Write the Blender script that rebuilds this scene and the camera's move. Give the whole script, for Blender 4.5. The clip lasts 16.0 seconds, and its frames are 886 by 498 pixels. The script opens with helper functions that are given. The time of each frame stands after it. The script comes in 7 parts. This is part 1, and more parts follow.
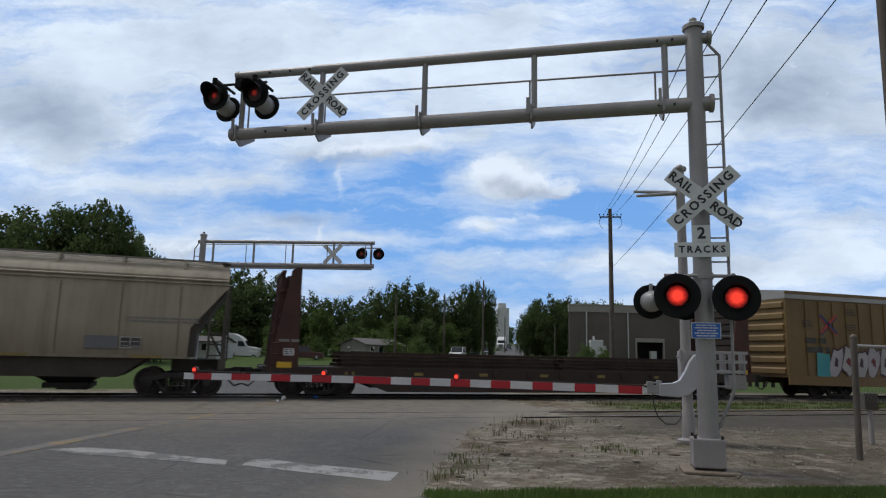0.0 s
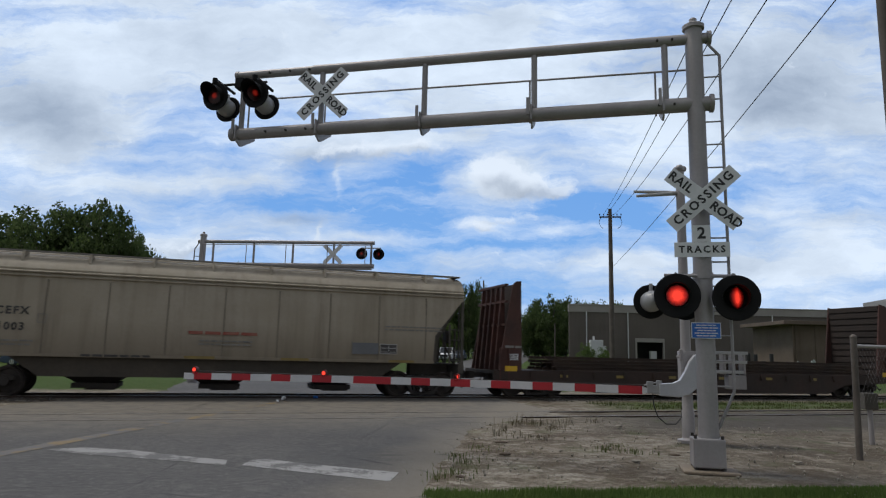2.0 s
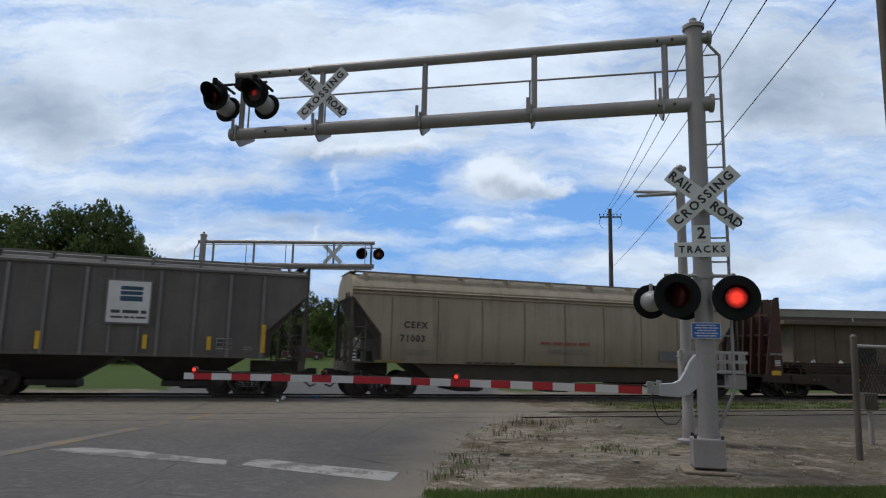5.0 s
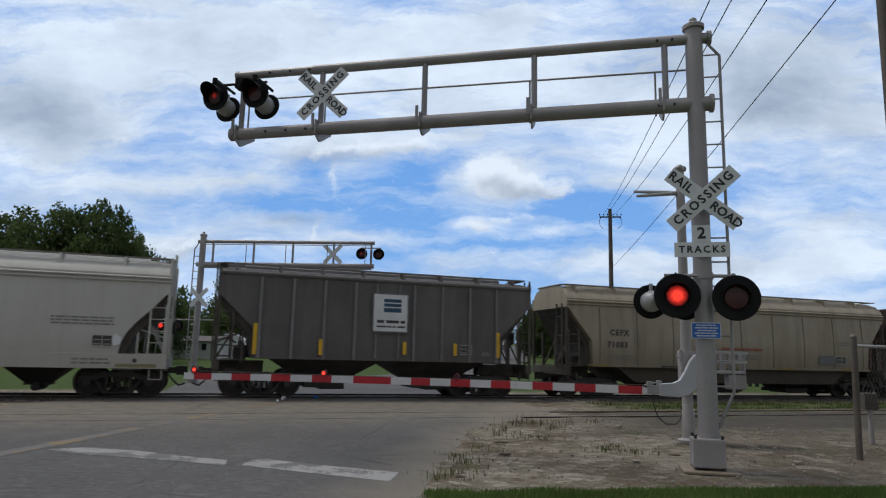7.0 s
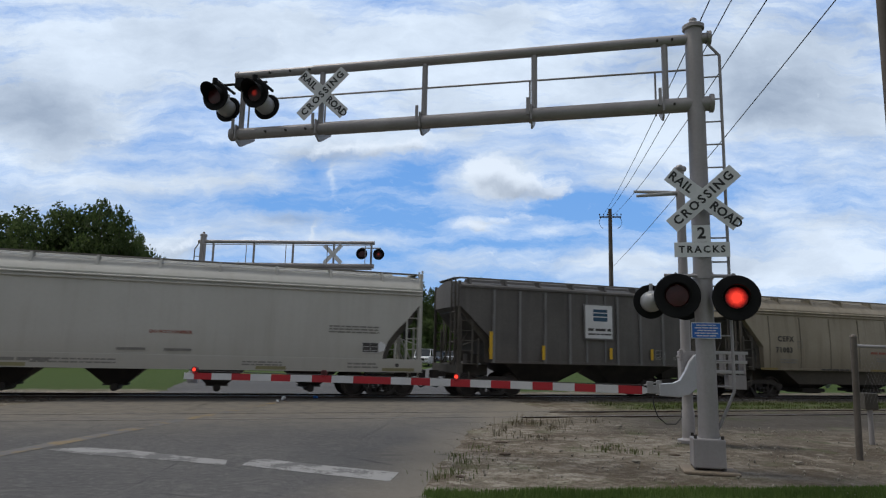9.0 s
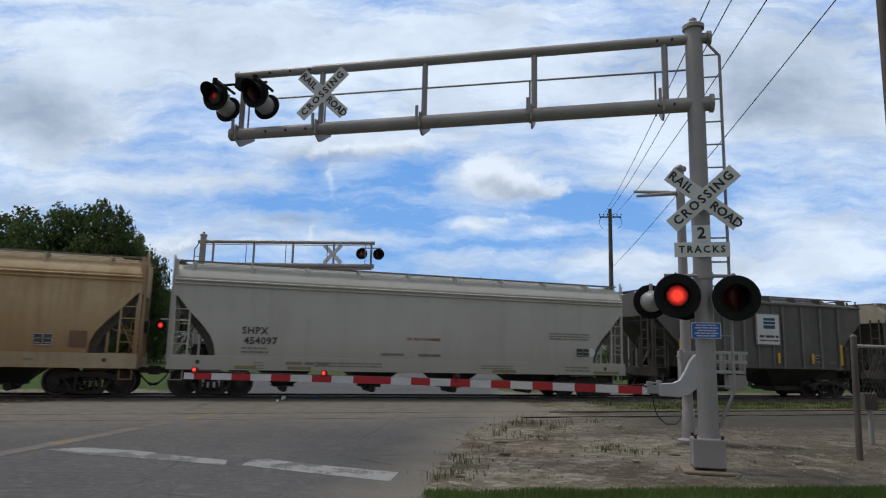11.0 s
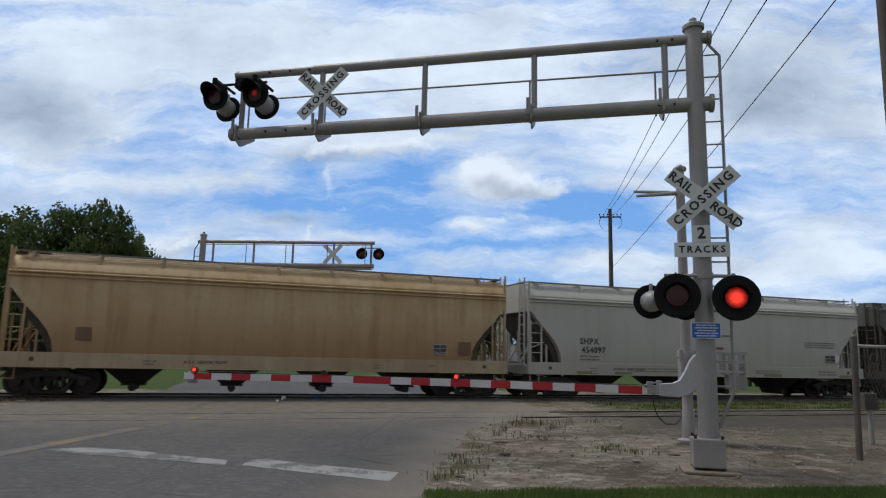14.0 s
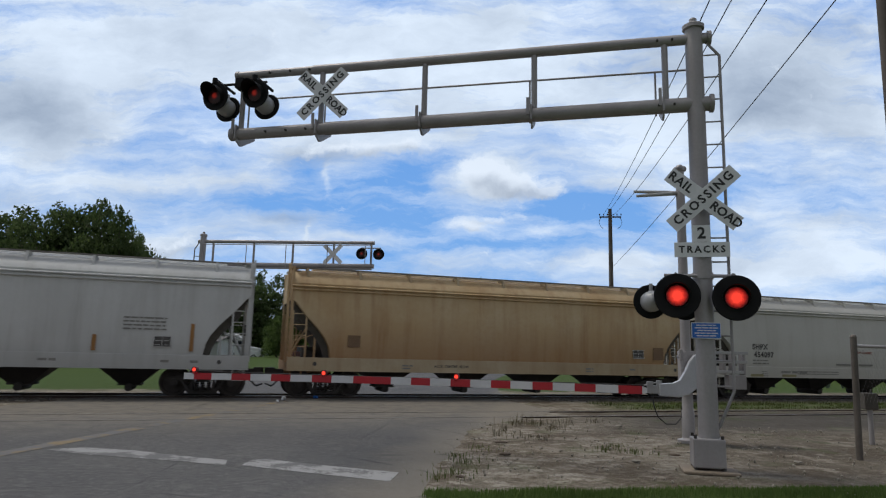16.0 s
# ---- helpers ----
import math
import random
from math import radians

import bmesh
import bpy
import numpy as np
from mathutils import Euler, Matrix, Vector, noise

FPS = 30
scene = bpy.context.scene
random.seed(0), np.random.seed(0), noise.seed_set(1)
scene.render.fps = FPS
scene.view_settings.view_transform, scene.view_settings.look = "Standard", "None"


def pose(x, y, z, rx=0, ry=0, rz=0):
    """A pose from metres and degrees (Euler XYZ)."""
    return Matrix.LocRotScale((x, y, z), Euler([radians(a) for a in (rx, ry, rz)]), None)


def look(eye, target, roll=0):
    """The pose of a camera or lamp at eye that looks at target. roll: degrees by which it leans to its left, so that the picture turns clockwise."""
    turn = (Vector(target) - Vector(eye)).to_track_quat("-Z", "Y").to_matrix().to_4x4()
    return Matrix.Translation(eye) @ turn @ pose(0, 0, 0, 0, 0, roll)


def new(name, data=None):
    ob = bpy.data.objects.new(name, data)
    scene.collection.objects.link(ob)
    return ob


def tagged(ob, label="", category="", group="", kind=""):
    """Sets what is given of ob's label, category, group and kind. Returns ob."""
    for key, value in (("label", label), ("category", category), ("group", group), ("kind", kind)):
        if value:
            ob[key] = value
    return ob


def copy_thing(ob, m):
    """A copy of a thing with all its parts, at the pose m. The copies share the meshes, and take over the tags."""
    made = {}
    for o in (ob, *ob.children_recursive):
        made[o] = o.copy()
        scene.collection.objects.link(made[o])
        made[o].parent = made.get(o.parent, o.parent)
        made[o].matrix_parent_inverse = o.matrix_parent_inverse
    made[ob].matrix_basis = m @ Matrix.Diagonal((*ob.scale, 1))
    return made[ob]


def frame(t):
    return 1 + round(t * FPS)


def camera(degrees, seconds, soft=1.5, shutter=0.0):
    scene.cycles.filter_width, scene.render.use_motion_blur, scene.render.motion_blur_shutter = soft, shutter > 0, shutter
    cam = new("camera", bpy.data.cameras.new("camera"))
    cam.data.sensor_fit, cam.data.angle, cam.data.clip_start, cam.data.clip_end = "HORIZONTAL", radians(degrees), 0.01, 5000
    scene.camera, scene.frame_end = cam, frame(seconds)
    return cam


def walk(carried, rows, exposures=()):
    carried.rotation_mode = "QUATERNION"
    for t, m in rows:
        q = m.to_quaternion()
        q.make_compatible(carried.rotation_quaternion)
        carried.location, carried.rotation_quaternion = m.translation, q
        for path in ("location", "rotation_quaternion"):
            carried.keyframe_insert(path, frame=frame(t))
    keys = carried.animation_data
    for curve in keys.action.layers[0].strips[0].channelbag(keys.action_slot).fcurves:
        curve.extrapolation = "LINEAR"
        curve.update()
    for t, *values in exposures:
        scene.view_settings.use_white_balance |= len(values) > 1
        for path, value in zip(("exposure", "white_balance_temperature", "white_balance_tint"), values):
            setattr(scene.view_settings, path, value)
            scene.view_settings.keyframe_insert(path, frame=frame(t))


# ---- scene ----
SECONDS = 16.0
EYE = Vector((0.0, 0.0, 1.634))
YAW, PITCH = radians(6.547), radians(9.062)
AHEAD = Vector((-math.sin(YAW) * math.cos(PITCH), math.cos(YAW) * math.cos(PITCH), math.sin(PITCH)))
cam = camera(67.59, SECONDS, soft=1.2, shutter=0.4)
STAND = look(EYE, EYE + AHEAD, 1.339)
walk(cam, [(0.0, STAND), (SECONDS, STAND)], [(0.0, 0.0), (SECONDS, 0.0)])

# ---- light: bright broken cloud, a veiled sun high behind the train ----
SUN_AZ, SUN_EL = radians(-78), radians(64)
world = bpy.data.worlds.new("sky")
scene.world = world
world.use_nodes = True
wn, wl = world.node_tree.nodes, world.node_tree.links
wn.clear()
w_sky = wn.new("ShaderNodeTexSky")
w_sky.sky_type, w_sky.sun_disc = "NISHITA", False
w_sky.sun_elevation, w_sky.sun_rotation = SUN_EL, SUN_AZ
w_bg = wn.new("ShaderNodeBackground")
w_bg.inputs["Strength"].default_value = 0.09
w_cloud = wn.new("ShaderNodeBackground")
w_cloud.inputs["Color"].default_value = (0.86, 0.90, 1.0, 1)
w_cloud.inputs["Strength"].default_value = 0.42
w_tc = wn.new("ShaderNodeTexCoord")
w_noise = wn.new("ShaderNodeTexNoise")
w_noise.inputs["Scale"].default_value, w_noise.inputs["Detail"].default_value = 2.6, 6
w_ramp = wn.new("ShaderNodeValToRGB")
w_ramp.color_ramp.elements[0].position, w_ramp.color_ramp.elements[1].position = 0.33, 0.5
w_mix = wn.new("ShaderNodeMixShader")
w_out = wn.new("ShaderNodeOutputWorld")
wl.new(w_tc.outputs["Generated"], w_noise.inputs["Vector"])
wl.new(w_noise.outputs["Fac"], w_ramp.inputs["Fac"])
wl.new(w_sky.outputs["Color"], w_bg.inputs["Color"])
wl.new(w_ramp.outputs["Color"], w_mix.inputs["Fac"])
wl.new(w_bg.outputs["Background"], w_mix.inputs[1])
wl.new(w_cloud.outputs["Background"], w_mix.inputs[2])
wl.new(w_mix.outputs["Shader"], w_out.inputs["Surface"])
sun_data = bpy.data.lights.new("sun", "SUN")
sun_data.energy, sun_data.angle, sun_data.color = 1.9, radians(16), (1.0, 0.96, 0.9)
sun = new("sun", sun_data)
SUN_FROM = Vector((math.sin(SUN_AZ) * math.cos(SUN_EL), math.cos(SUN_AZ) * math.cos(SUN_EL), math.sin(SUN_EL)))
sun.matrix_world = look(SUN_FROM * 60, (0, 0, 0))


# ---- materials ----
def links_of(m):
    m.use_nodes = True
    return m.node_tree.nodes, m.node_tree.links, m.node_tree.nodes["Principled BSDF"]


def math_node(n, l, op, a, b=None, c=None):
    x = n.new("ShaderNodeMath")
    x.operation = op
    for i, v in enumerate((a, b, c)):
        if v is None:
            continue
        if isinstance(v, (int, float)):
            x.inputs[i].default_value = v
        else:
            l.new(v, x.inputs[i])
    return x.outputs[0]


def noise_node(n, l, vec, scale, detail=4, stretch=None, rough=0.55):
    if stretch:
        mp = n.new("ShaderNodeMapping")
        mp.inputs["Scale"].default_value = stretch
        l.new(vec, mp.inputs["Vector"])
        vec = mp.outputs["Vector"]
    t = n.new("ShaderNodeTexNoise")
    t.inputs["Scale"].default_value, t.inputs["Detail"].default_value = scale, detail
    t.inputs["Roughness"].default_value = rough
    l.new(vec, t.inputs["Vector"])
    return t.outputs["Fac"]


def ramp(n, l, fac, lo, hi):
    r = n.new("ShaderNodeMapRange")
    r.inputs["From Min"].default_value, r.inputs["From Max"].default_value = lo, hi
    r.clamp = True
    l.new(fac, r.inputs["Value"])
    return r.outputs["Result"]


def blend(n, l, fac, a, b, mode="MIX"):
    x = n.new("ShaderNodeMix")
    x.data_type, x.blend_type = "RGBA", mode
    if isinstance(fac, (int, float)):
        x.inputs[0].default_value = fac
    else:
        l.new(fac, x.inputs[0])
    for i, v in ((6, a), (7, b)):
        if isinstance(v, tuple):
            x.inputs[i].default_value = (*v, 1)
        else:
            l.new(v, x.inputs[i])
    return x.outputs[2]


def surface(name, base, alt, rough=0.6, metal=0.0, coarse=0.8, fine=14.0, bump=0.15, streak=None, streak_amount=0.5, grime=None):
    """base and alt mix at a coarse and a fine scale; streak: colour of runs down the face; grime: (colour, low z, high z) road dirt."""
    m = bpy.data.materials.new(name)
    n, l, p = links_of(m)
    co = n.new("ShaderNodeTexCoord").outputs["Object"]
    a = noise_node(n, l, co, coarse, 5)
    b = noise_node(n, l, co, fine, 4)
    col = blend(n, l, ramp(n, l, a, 0.35, 0.68), base, alt)
    col = blend(n, l, math_node(n, l, "MULTIPLY", ramp(n, l, b, 0.4, 0.75), 0.35), col, alt)
    if streak:
        s = noise_node(n, l, co, 1.0, 6, (2.6, 2.6, 0.16), 0.65)
        patch = noise_node(n, l, co, 0.55, 3)
        f = math_node(n, l, "MULTIPLY", ramp(n, l, s, 0.46, 0.72), ramp(n, l, patch, 0.25, 0.7))
        col = blend(n, l, math_node(n, l, "MULTIPLY", f, streak_amount), col, streak)
    if grime:
        g_col, lo, hi = grime
        sep = n.new("ShaderNodeSeparateXYZ")
        l.new(co, sep.inputs[0])
        z = math_node(n, l, "ADD", sep.outputs["Z"], math_node(n, l, "MULTIPLY", math_node(n, l, "SUBTRACT", a, 0.5), 1.6))
        f = math_node(n, l, "MULTIPLY", ramp(n, l, z, hi, lo), 0.75)
        col = blend(n, l, f, col, g_col)
    l.new(col, p.inputs["Base Color"])
    p.inputs["Metallic"].default_value = metal
    l.new(math_node(n, l, "ADD", math_node(n, l, "MULTIPLY", b, 0.25), rough - 0.12), p.inputs["Roughness"])
    if bump:
        k = n.new("ShaderNodeBump")
        k.inputs["Strength"].default_value, k.inputs["Distance"].default_value = bump, 0.02
        l.new(b, k.inputs["Height"])
        l.new(k.outputs["Normal"], p.inputs["Normal"])
    return m


def glow(name, colour, strength):
    m = bpy.data.materials.new(name)
    n, l, p = links_of(m)
    p.inputs["Base Color"].default_value = (*[c * 0.4 for c in colour], 1)
    p.inputs["Emission Color"].default_value = (*colour, 1)
    p.inputs["Emission Strength"].default_value = strength
    return m


GALV = surface("galvanised_steel", (0.37, 0.352, 0.348), (0.285, 0.267, 0.264), 0.55, 0.35, 0.9, 22, 0.1, (0.16, 0.15, 0.14), 0.4)
ALU_PAINT = surface("aluminium_paint", (0.42, 0.42, 0.41), (0.33, 0.33, 0.33), 0.5, 0.3, 1.1, 25, 0.08, (0.25, 0.24, 0.22), 0.4)
SIGN_WHITE = surface("sign_white", (0.72, 0.73, 0.74), (0.62, 0.63, 0.63), 0.5, 0, 1.5, 30, 0.03, (0.45, 0.43, 0.4), 0.3)
SIGN_BLACK = surface("sign_black", (0.02, 0.02, 0.02), (0.035, 0.035, 0.035), 0.6, 0, 2, 30, 0.05)
SIGN_BLUE = surface("sign_blue", (0.02, 0.12, 0.45), (0.03, 0.15, 0.5), 0.5, 0, 2, 30, 0.02)
LAMP_BLACK = surface("lamp_black", (0.009, 0.009, 0.010), (0.016, 0.016, 0.016), 0.6, 0, 3, 30, 0.05)


def lens_glow(name, reach, strength):
    """A red roundel whose filament glows strongest behind the middle of the glass."""
    m = glow(name, (1.0, 0.03, 0.018), strength)
    n, l, p = links_of(m)
    p.inputs["Base Color"].default_value = (0.035, 0.003, 0.003, 1)
    co = n.new("ShaderNodeTexCoord").outputs["Object"]
    d = n.new("ShaderNodeVectorMath")
    d.operation = "LENGTH"
    l.new(co, d.inputs[0])
    prism_cut = noise_node(n, l, co, 30, 2)
    far = math_node(n, l, "ADD", d.outputs["Value"], math_node(n, l, "MULTIPLY", math_node(n, l, "SUBTRACT", prism_cut, 0.5), 0.05))
    k = ramp(n, l, far, reach, reach * 0.42)
    l.new(math_node(n, l, "MULTIPLY", math_node(n, l, "POWER", k, 1.4), strength), p.inputs["Emission Strength"])
    l.new(blend(n, l, k, (1.0, 0.008, 0.008), (1.0, 0.055, 0.03)), p.inputs["Emission Color"])
    return m


LENS_LIT = lens_glow("lit_red_lens", 0.168, 1.0)
LENS_DIM = lens_glow("dim_red_lens", 0.075, 0.15)
ARM_LIT = lens_glow("lit_arm_lens", 0.115, 1.5)
LAMP_BLACK.node_tree.nodes["Principled BSDF"].inputs["Specular IOR Level"].default_value = 0.12
LENS_DARK = surface("unlit_red_lens", (0.07, 0.005, 0.005), (0.04, 0.004, 0.004), 0.35, 0, 6, 60, 0.1)
GATE_RED = surface("gate_red", (0.50, 0.015, 0.025), (0.42, 0.02, 0.03), 0.45, 0, 2, 20, 0.03)
GATE_WHITE = surface("gate_white", (0.72, 0.72, 0.72), (0.6, 0.6, 0.6), 0.45, 0, 2, 20, 0.03)
CABLE = surface("black_rubber", (0.02, 0.02, 0.02), (0.03, 0.03, 0.03), 0.7)
UNDER = surface("black_underframe", (0.022, 0.020, 0.019), (0.05, 0.042, 0.036), 0.75, 0.1, 1.2, 16, 0.25)
WHEEL = surface("wheel_steel", (0.035, 0.03, 0.028), (0.07, 0.055, 0.045), 0.6, 0.4, 2, 20, 0.2)
TAN_CAR = surface("dirty_tan_paint", (0.38, 0.335, 0.262), (0.30, 0.26, 0.19), 0.65, 0, 0.35, 9, 0.05, (0.12, 0.095, 0.065), 0.75, ((0.13, 0.10, 0.065), 0.9, 2.4))
GREY_CAR = surface("weathered_grey_paint", (0.135, 0.127, 0.118), (0.085, 0.08, 0.075), 0.65, 0.0, 0.5, 10, 0.06, (0.26, 0.25, 0.24), 0.35, ((0.10, 0.085, 0.07), 1.0, 2.0))
GREY_RIB = surface("chalky_rib_paint", (0.21, 0.21, 0.21), (0.15, 0.148, 0.145), 0.65, 0.05, 0.8, 10, 0.06, (0.10, 0.09, 0.08), 0.4)
PALE_CAR = surface("pale_grey_paint", (0.52, 0.515, 0.475), (0.45, 0.445, 0.405), 0.6, 0, 0.3, 9, 0.04, (0.30, 0.27, 0.22), 0.45, ((0.36, 0.335, 0.285), 0.9, 2.0))
RUST_CAR = surface("rusty_cream_paint", (0.53, 0.415, 0.25), (0.45, 0.305, 0.15), 0.65, 0, 0.45, 8, 0.06, (0.25, 0.11, 0.034), 0.85, ((0.23, 0.10, 0.034), 0.9, 2.9))
PALE_CAR2 = surface("grey_white_paint", (0.57, 0.575, 0.56), (0.47, 0.475, 0.46), 0.6, 0, 0.3, 9, 0.04, (0.24, 0.225, 0.20), 0.55, ((0.30, 0.29, 0.27), 0.9, 1.9))
FLAT_RED = surface("oxide_red_paint", (0.085, 0.030, 0.021), (0.045, 0.022, 0.017), 0.7, 0, 0.8, 10, 0.15, (0.025, 0.018, 0.015), 0.7)
RAIL_RUST = surface("rusty_rail", (0.07, 0.045, 0.032), (0.04, 0.03, 0.025), 0.7, 0.3, 1.0, 14, 0.2)
RAIL_TOP = surface("worn_rail", (0.35, 0.33, 0.31), (0.2, 0.17, 0.14), 0.35, 0.8, 0.8, 10, 0.05)
RAIL_DULL = surface("dusty_rail", (0.045, 0.04, 0.036), (0.34, 0.33, 0.31), 0.5, 0.3, 0.16, 5, 0.05)
BOX_YELLOW = surface("boxcar_yellow", (0.215, 0.142, 0.052), (0.15, 0.095, 0.038), 0.6, 0, 0.4, 9, 0.05, (0.14, 0.08, 0.03), 0.55, ((0.2, 0.12, 0.05), 0.6, 1.8))
BOX_TOP = surface("galvanised_roof", (0.42, 0.42, 0.41), (0.34, 0.33, 0.32), 0.5, 0.3, 0.8, 12, 0.05)
YELLOW_MARK = surface("yellow_reflective", (0.75, 0.46, 0.02), (0.6, 0.36, 0.02), 0.5, 0, 2, 15, 0.02, (0.2, 0.13, 0.03), 0.3)
FLAT_SILL = surface("dark_red_sill", (0.045, 0.024, 0.018), (0.028, 0.02, 0.016), 0.75, 0, 0.8, 10, 0.15)
WALK_STEEL = surface("walkway_grating", (0.23, 0.215, 0.19), (0.15, 0.14, 0.12), 0.6, 0.3, 1.0, 12, 0.1)
# dark steel; on wagon ends its colour holds the shadow that falls there
SHADE_AND_DARK_STEEL = surface("shade_and_dark_steel", (0.10, 0.09, 0.075), (0.055, 0.048, 0.04), 0.75, 0.1, 1.0, 12, 0.15)
SEAM_DARK = surface("dark_weld_seam", (0.21, 0.18, 0.135), (0.14, 0.12, 0.09), 0.7)
DULL_YELLOW = surface("dirty_yellow_strip", (0.27, 0.20, 0.055), (0.19, 0.14, 0.05), 0.65, 0, 2, 12, 0.02)
STENCIL_DARK = surface("dark_stencil", (0.035, 0.033, 0.032), (0.08, 0.075, 0.07), 0.7, 0, 3, 30, 0)
STENCIL_RED = surface("red_stencil", (0.28, 0.06, 0.04), (0.3, 0.14, 0.1), 0.7, 0, 3, 30, 0)
STENCIL_GREY = surface("faded_stencil", (0.17, 0.165, 0.15), (0.24, 0.23, 0.21), 0.7, 0, 6, 40, 0)
STENCIL_WHITE = surface("white_stencil", (0.6, 0.6, 0.58), (0.4, 0.4, 0.38), 0.7, 0, 6, 40, 0)


# ---- mesh helpers ----
def box(bm, cx, cy, cz, sx, sy, sz, rot=None):
    m = Matrix.Translation((cx, cy, cz)) @ (rot if rot is not None else Matrix.Identity(4)) @ Matrix.Diagonal((sx, sy, sz, 1))
    return bmesh.ops.create_cube(bm, size=1, matrix=m)["verts"]


def rod(bm, a, b, r, seg=10, r2=None):
    a, b = Vector(a), Vector(b)
    d = b - a
    m = Matrix.Translation((a + b) / 2) @ d.to_track_quat("Z", "Y").to_matrix().to_4x4()
    return bmesh.ops.create_cone(bm, cap_ends=True, segments=seg, radius1=r, radius2=r if r2 is None else r2, depth=d.length, matrix=m)["verts"]


def prism(bm, pts, a, b, axis="y"):
    """A flat outline pts swept from a to b along an axis: y takes (x, z), x takes (y, z), z takes (x, y)."""
    def at(p, v):
        return {"y": (p[0], v, p[1]), "x": (v, p[0], p[1]), "z": (p[0], p[1], v)}[axis]
    lo, hi = [bm.verts.new(at(p, a)) for p in pts], [bm.verts.new(at(p, b)) for p in pts]
    k = len(pts)
    for i in range(k):
        bm.faces.new((lo[i], lo[(i + 1) % k], hi[(i + 1) % k], hi[i]))
    bm.faces.new(lo[::-1])
    bm.faces.new(hi)


def lathe(bm, prof, m=None, seg=24):
    """A profile of (radius, height) turned round z."""
    m = m if m is not None else Matrix.Identity(4)
    rings = []
    for r, z in prof:
        if r < 1e-6:
            rings.append([bm.verts.new(m @ Vector((0, 0, z)))])
        else:
            rings.append([bm.verts.new(m @ Vector((r * math.cos(2 * math.pi * i / seg), r * math.sin(2 * math.pi * i / seg), z))) for i in range(seg)])
    for a, b in zip(rings, rings[1:]):
        for i in range(seg):
            j = (i + 1) % seg
            if len(a) == 1 and len(b) > 1:
                bm.faces.new((a[0], b[i], b[j]))
            elif len(b) == 1 and len(a) > 1:
                bm.faces.new((a[i], a[j], b[0]))
            elif len(a) > 1:
                bm.faces.new((a[i], a[j], b[j], b[i]))


def mesh_of(name, bm, mat, smooth=False, bevel=0.0):
    bmesh.ops.recalc_face_normals(bm, faces=bm.faces)
    if bevel:
        bmesh.ops.bevel(bm, geom=[e for e in bm.edges if len(e.link_faces) == 2 and e.calc_face_angle(0) > 0.6], offset=bevel, segments=2, affect="EDGES", profile=0.6)
    me = bpy.data.meshes.new(name)
    bm.to_mesh(me)
    bm.free()
    for x in (mat if isinstance(mat, (list, tuple)) else (mat,)):
        me.materials.append(x)
    if smooth:
        me.polygons.foreach_set("use_smooth", [True] * len(me.polygons))
        me.set_sharp_from_angle(angle=radians(35))
    return me


def part(name, bm, mat, parent, label="", smooth=False, bevel=0.0):
    ob = new(name, mesh_of(name, bm, mat, smooth, bevel))
    ob.parent = parent
    return tagged(ob, label)


def thing(name, m, label, category, group="", kind=""):
    ob = new(name)
    ob.matrix_world = m
    return tagged(ob, label, category, group, kind)


def setting(name, bm, mat, label, category, smooth=False):
    return tagged(new(name, mesh_of(name, bm, mat, smooth)), label, category, kind="structure")


def letters(name, text, size, m, mat, parent, depth=0.002, spacing=1.0, label=""):
    """Words as a mesh, lying in the x-z plane of m with their front to -y, centred."""
    cu = bpy.data.curves.new(name, "FONT")
    cu.body, cu.size, cu.extrude, cu.space_character = text, size, depth, spacing
    cu.offset = size * 0.03
    cu.align_x, cu.align_y, cu.resolution_u = "CENTER", "CENTER", 2
    tmp = bpy.data.objects.new(name, cu)
    me = bpy.data.meshes.new_from_object(tmp)
    bpy.data.objects.remove(tmp)
    me.transform(m @ pose(0, 0, 0, 90, 0, 0))
    me.materials.clear()
    me.materials.append(mat)
    ob = new(name, me)
    ob.parent = parent
    return tagged(ob, label)


# ---- where things lie ----
TRACK = radians(25.119)
ALONG, ACROSS = Vector((math.cos(TRACK), math.sin(TRACK), 0)), Vector((-math.sin(TRACK), math.cos(TRACK), 0))
LINE = 25.1          # distance of the train's centre line from the eye's foot
NEAR_LINE = 17.6     # of the near track
RAIL_Z = 0.06


def on_track(s, c=0.0, z=0.0):
    p = ALONG * s + ACROSS * (LINE + c)
    return Vector((p.x, p.y, z))


def rise(y):
    """Beyond the crossing the land climbs slowly."""
    k = max(0.0, y - 55.0)
    return 0.026 * k * k / (k + 12.0) if k < 420 else 0.026 * 420 * 420 / 432


TRAVEL = ((0.0, 0.0), (2.0, 8.52), (4.0, 17.10), (6.5, 27.95), (9.0, 38.80), (11.5, 49.62), (14.0, 60.43), (16.0, 69.05))


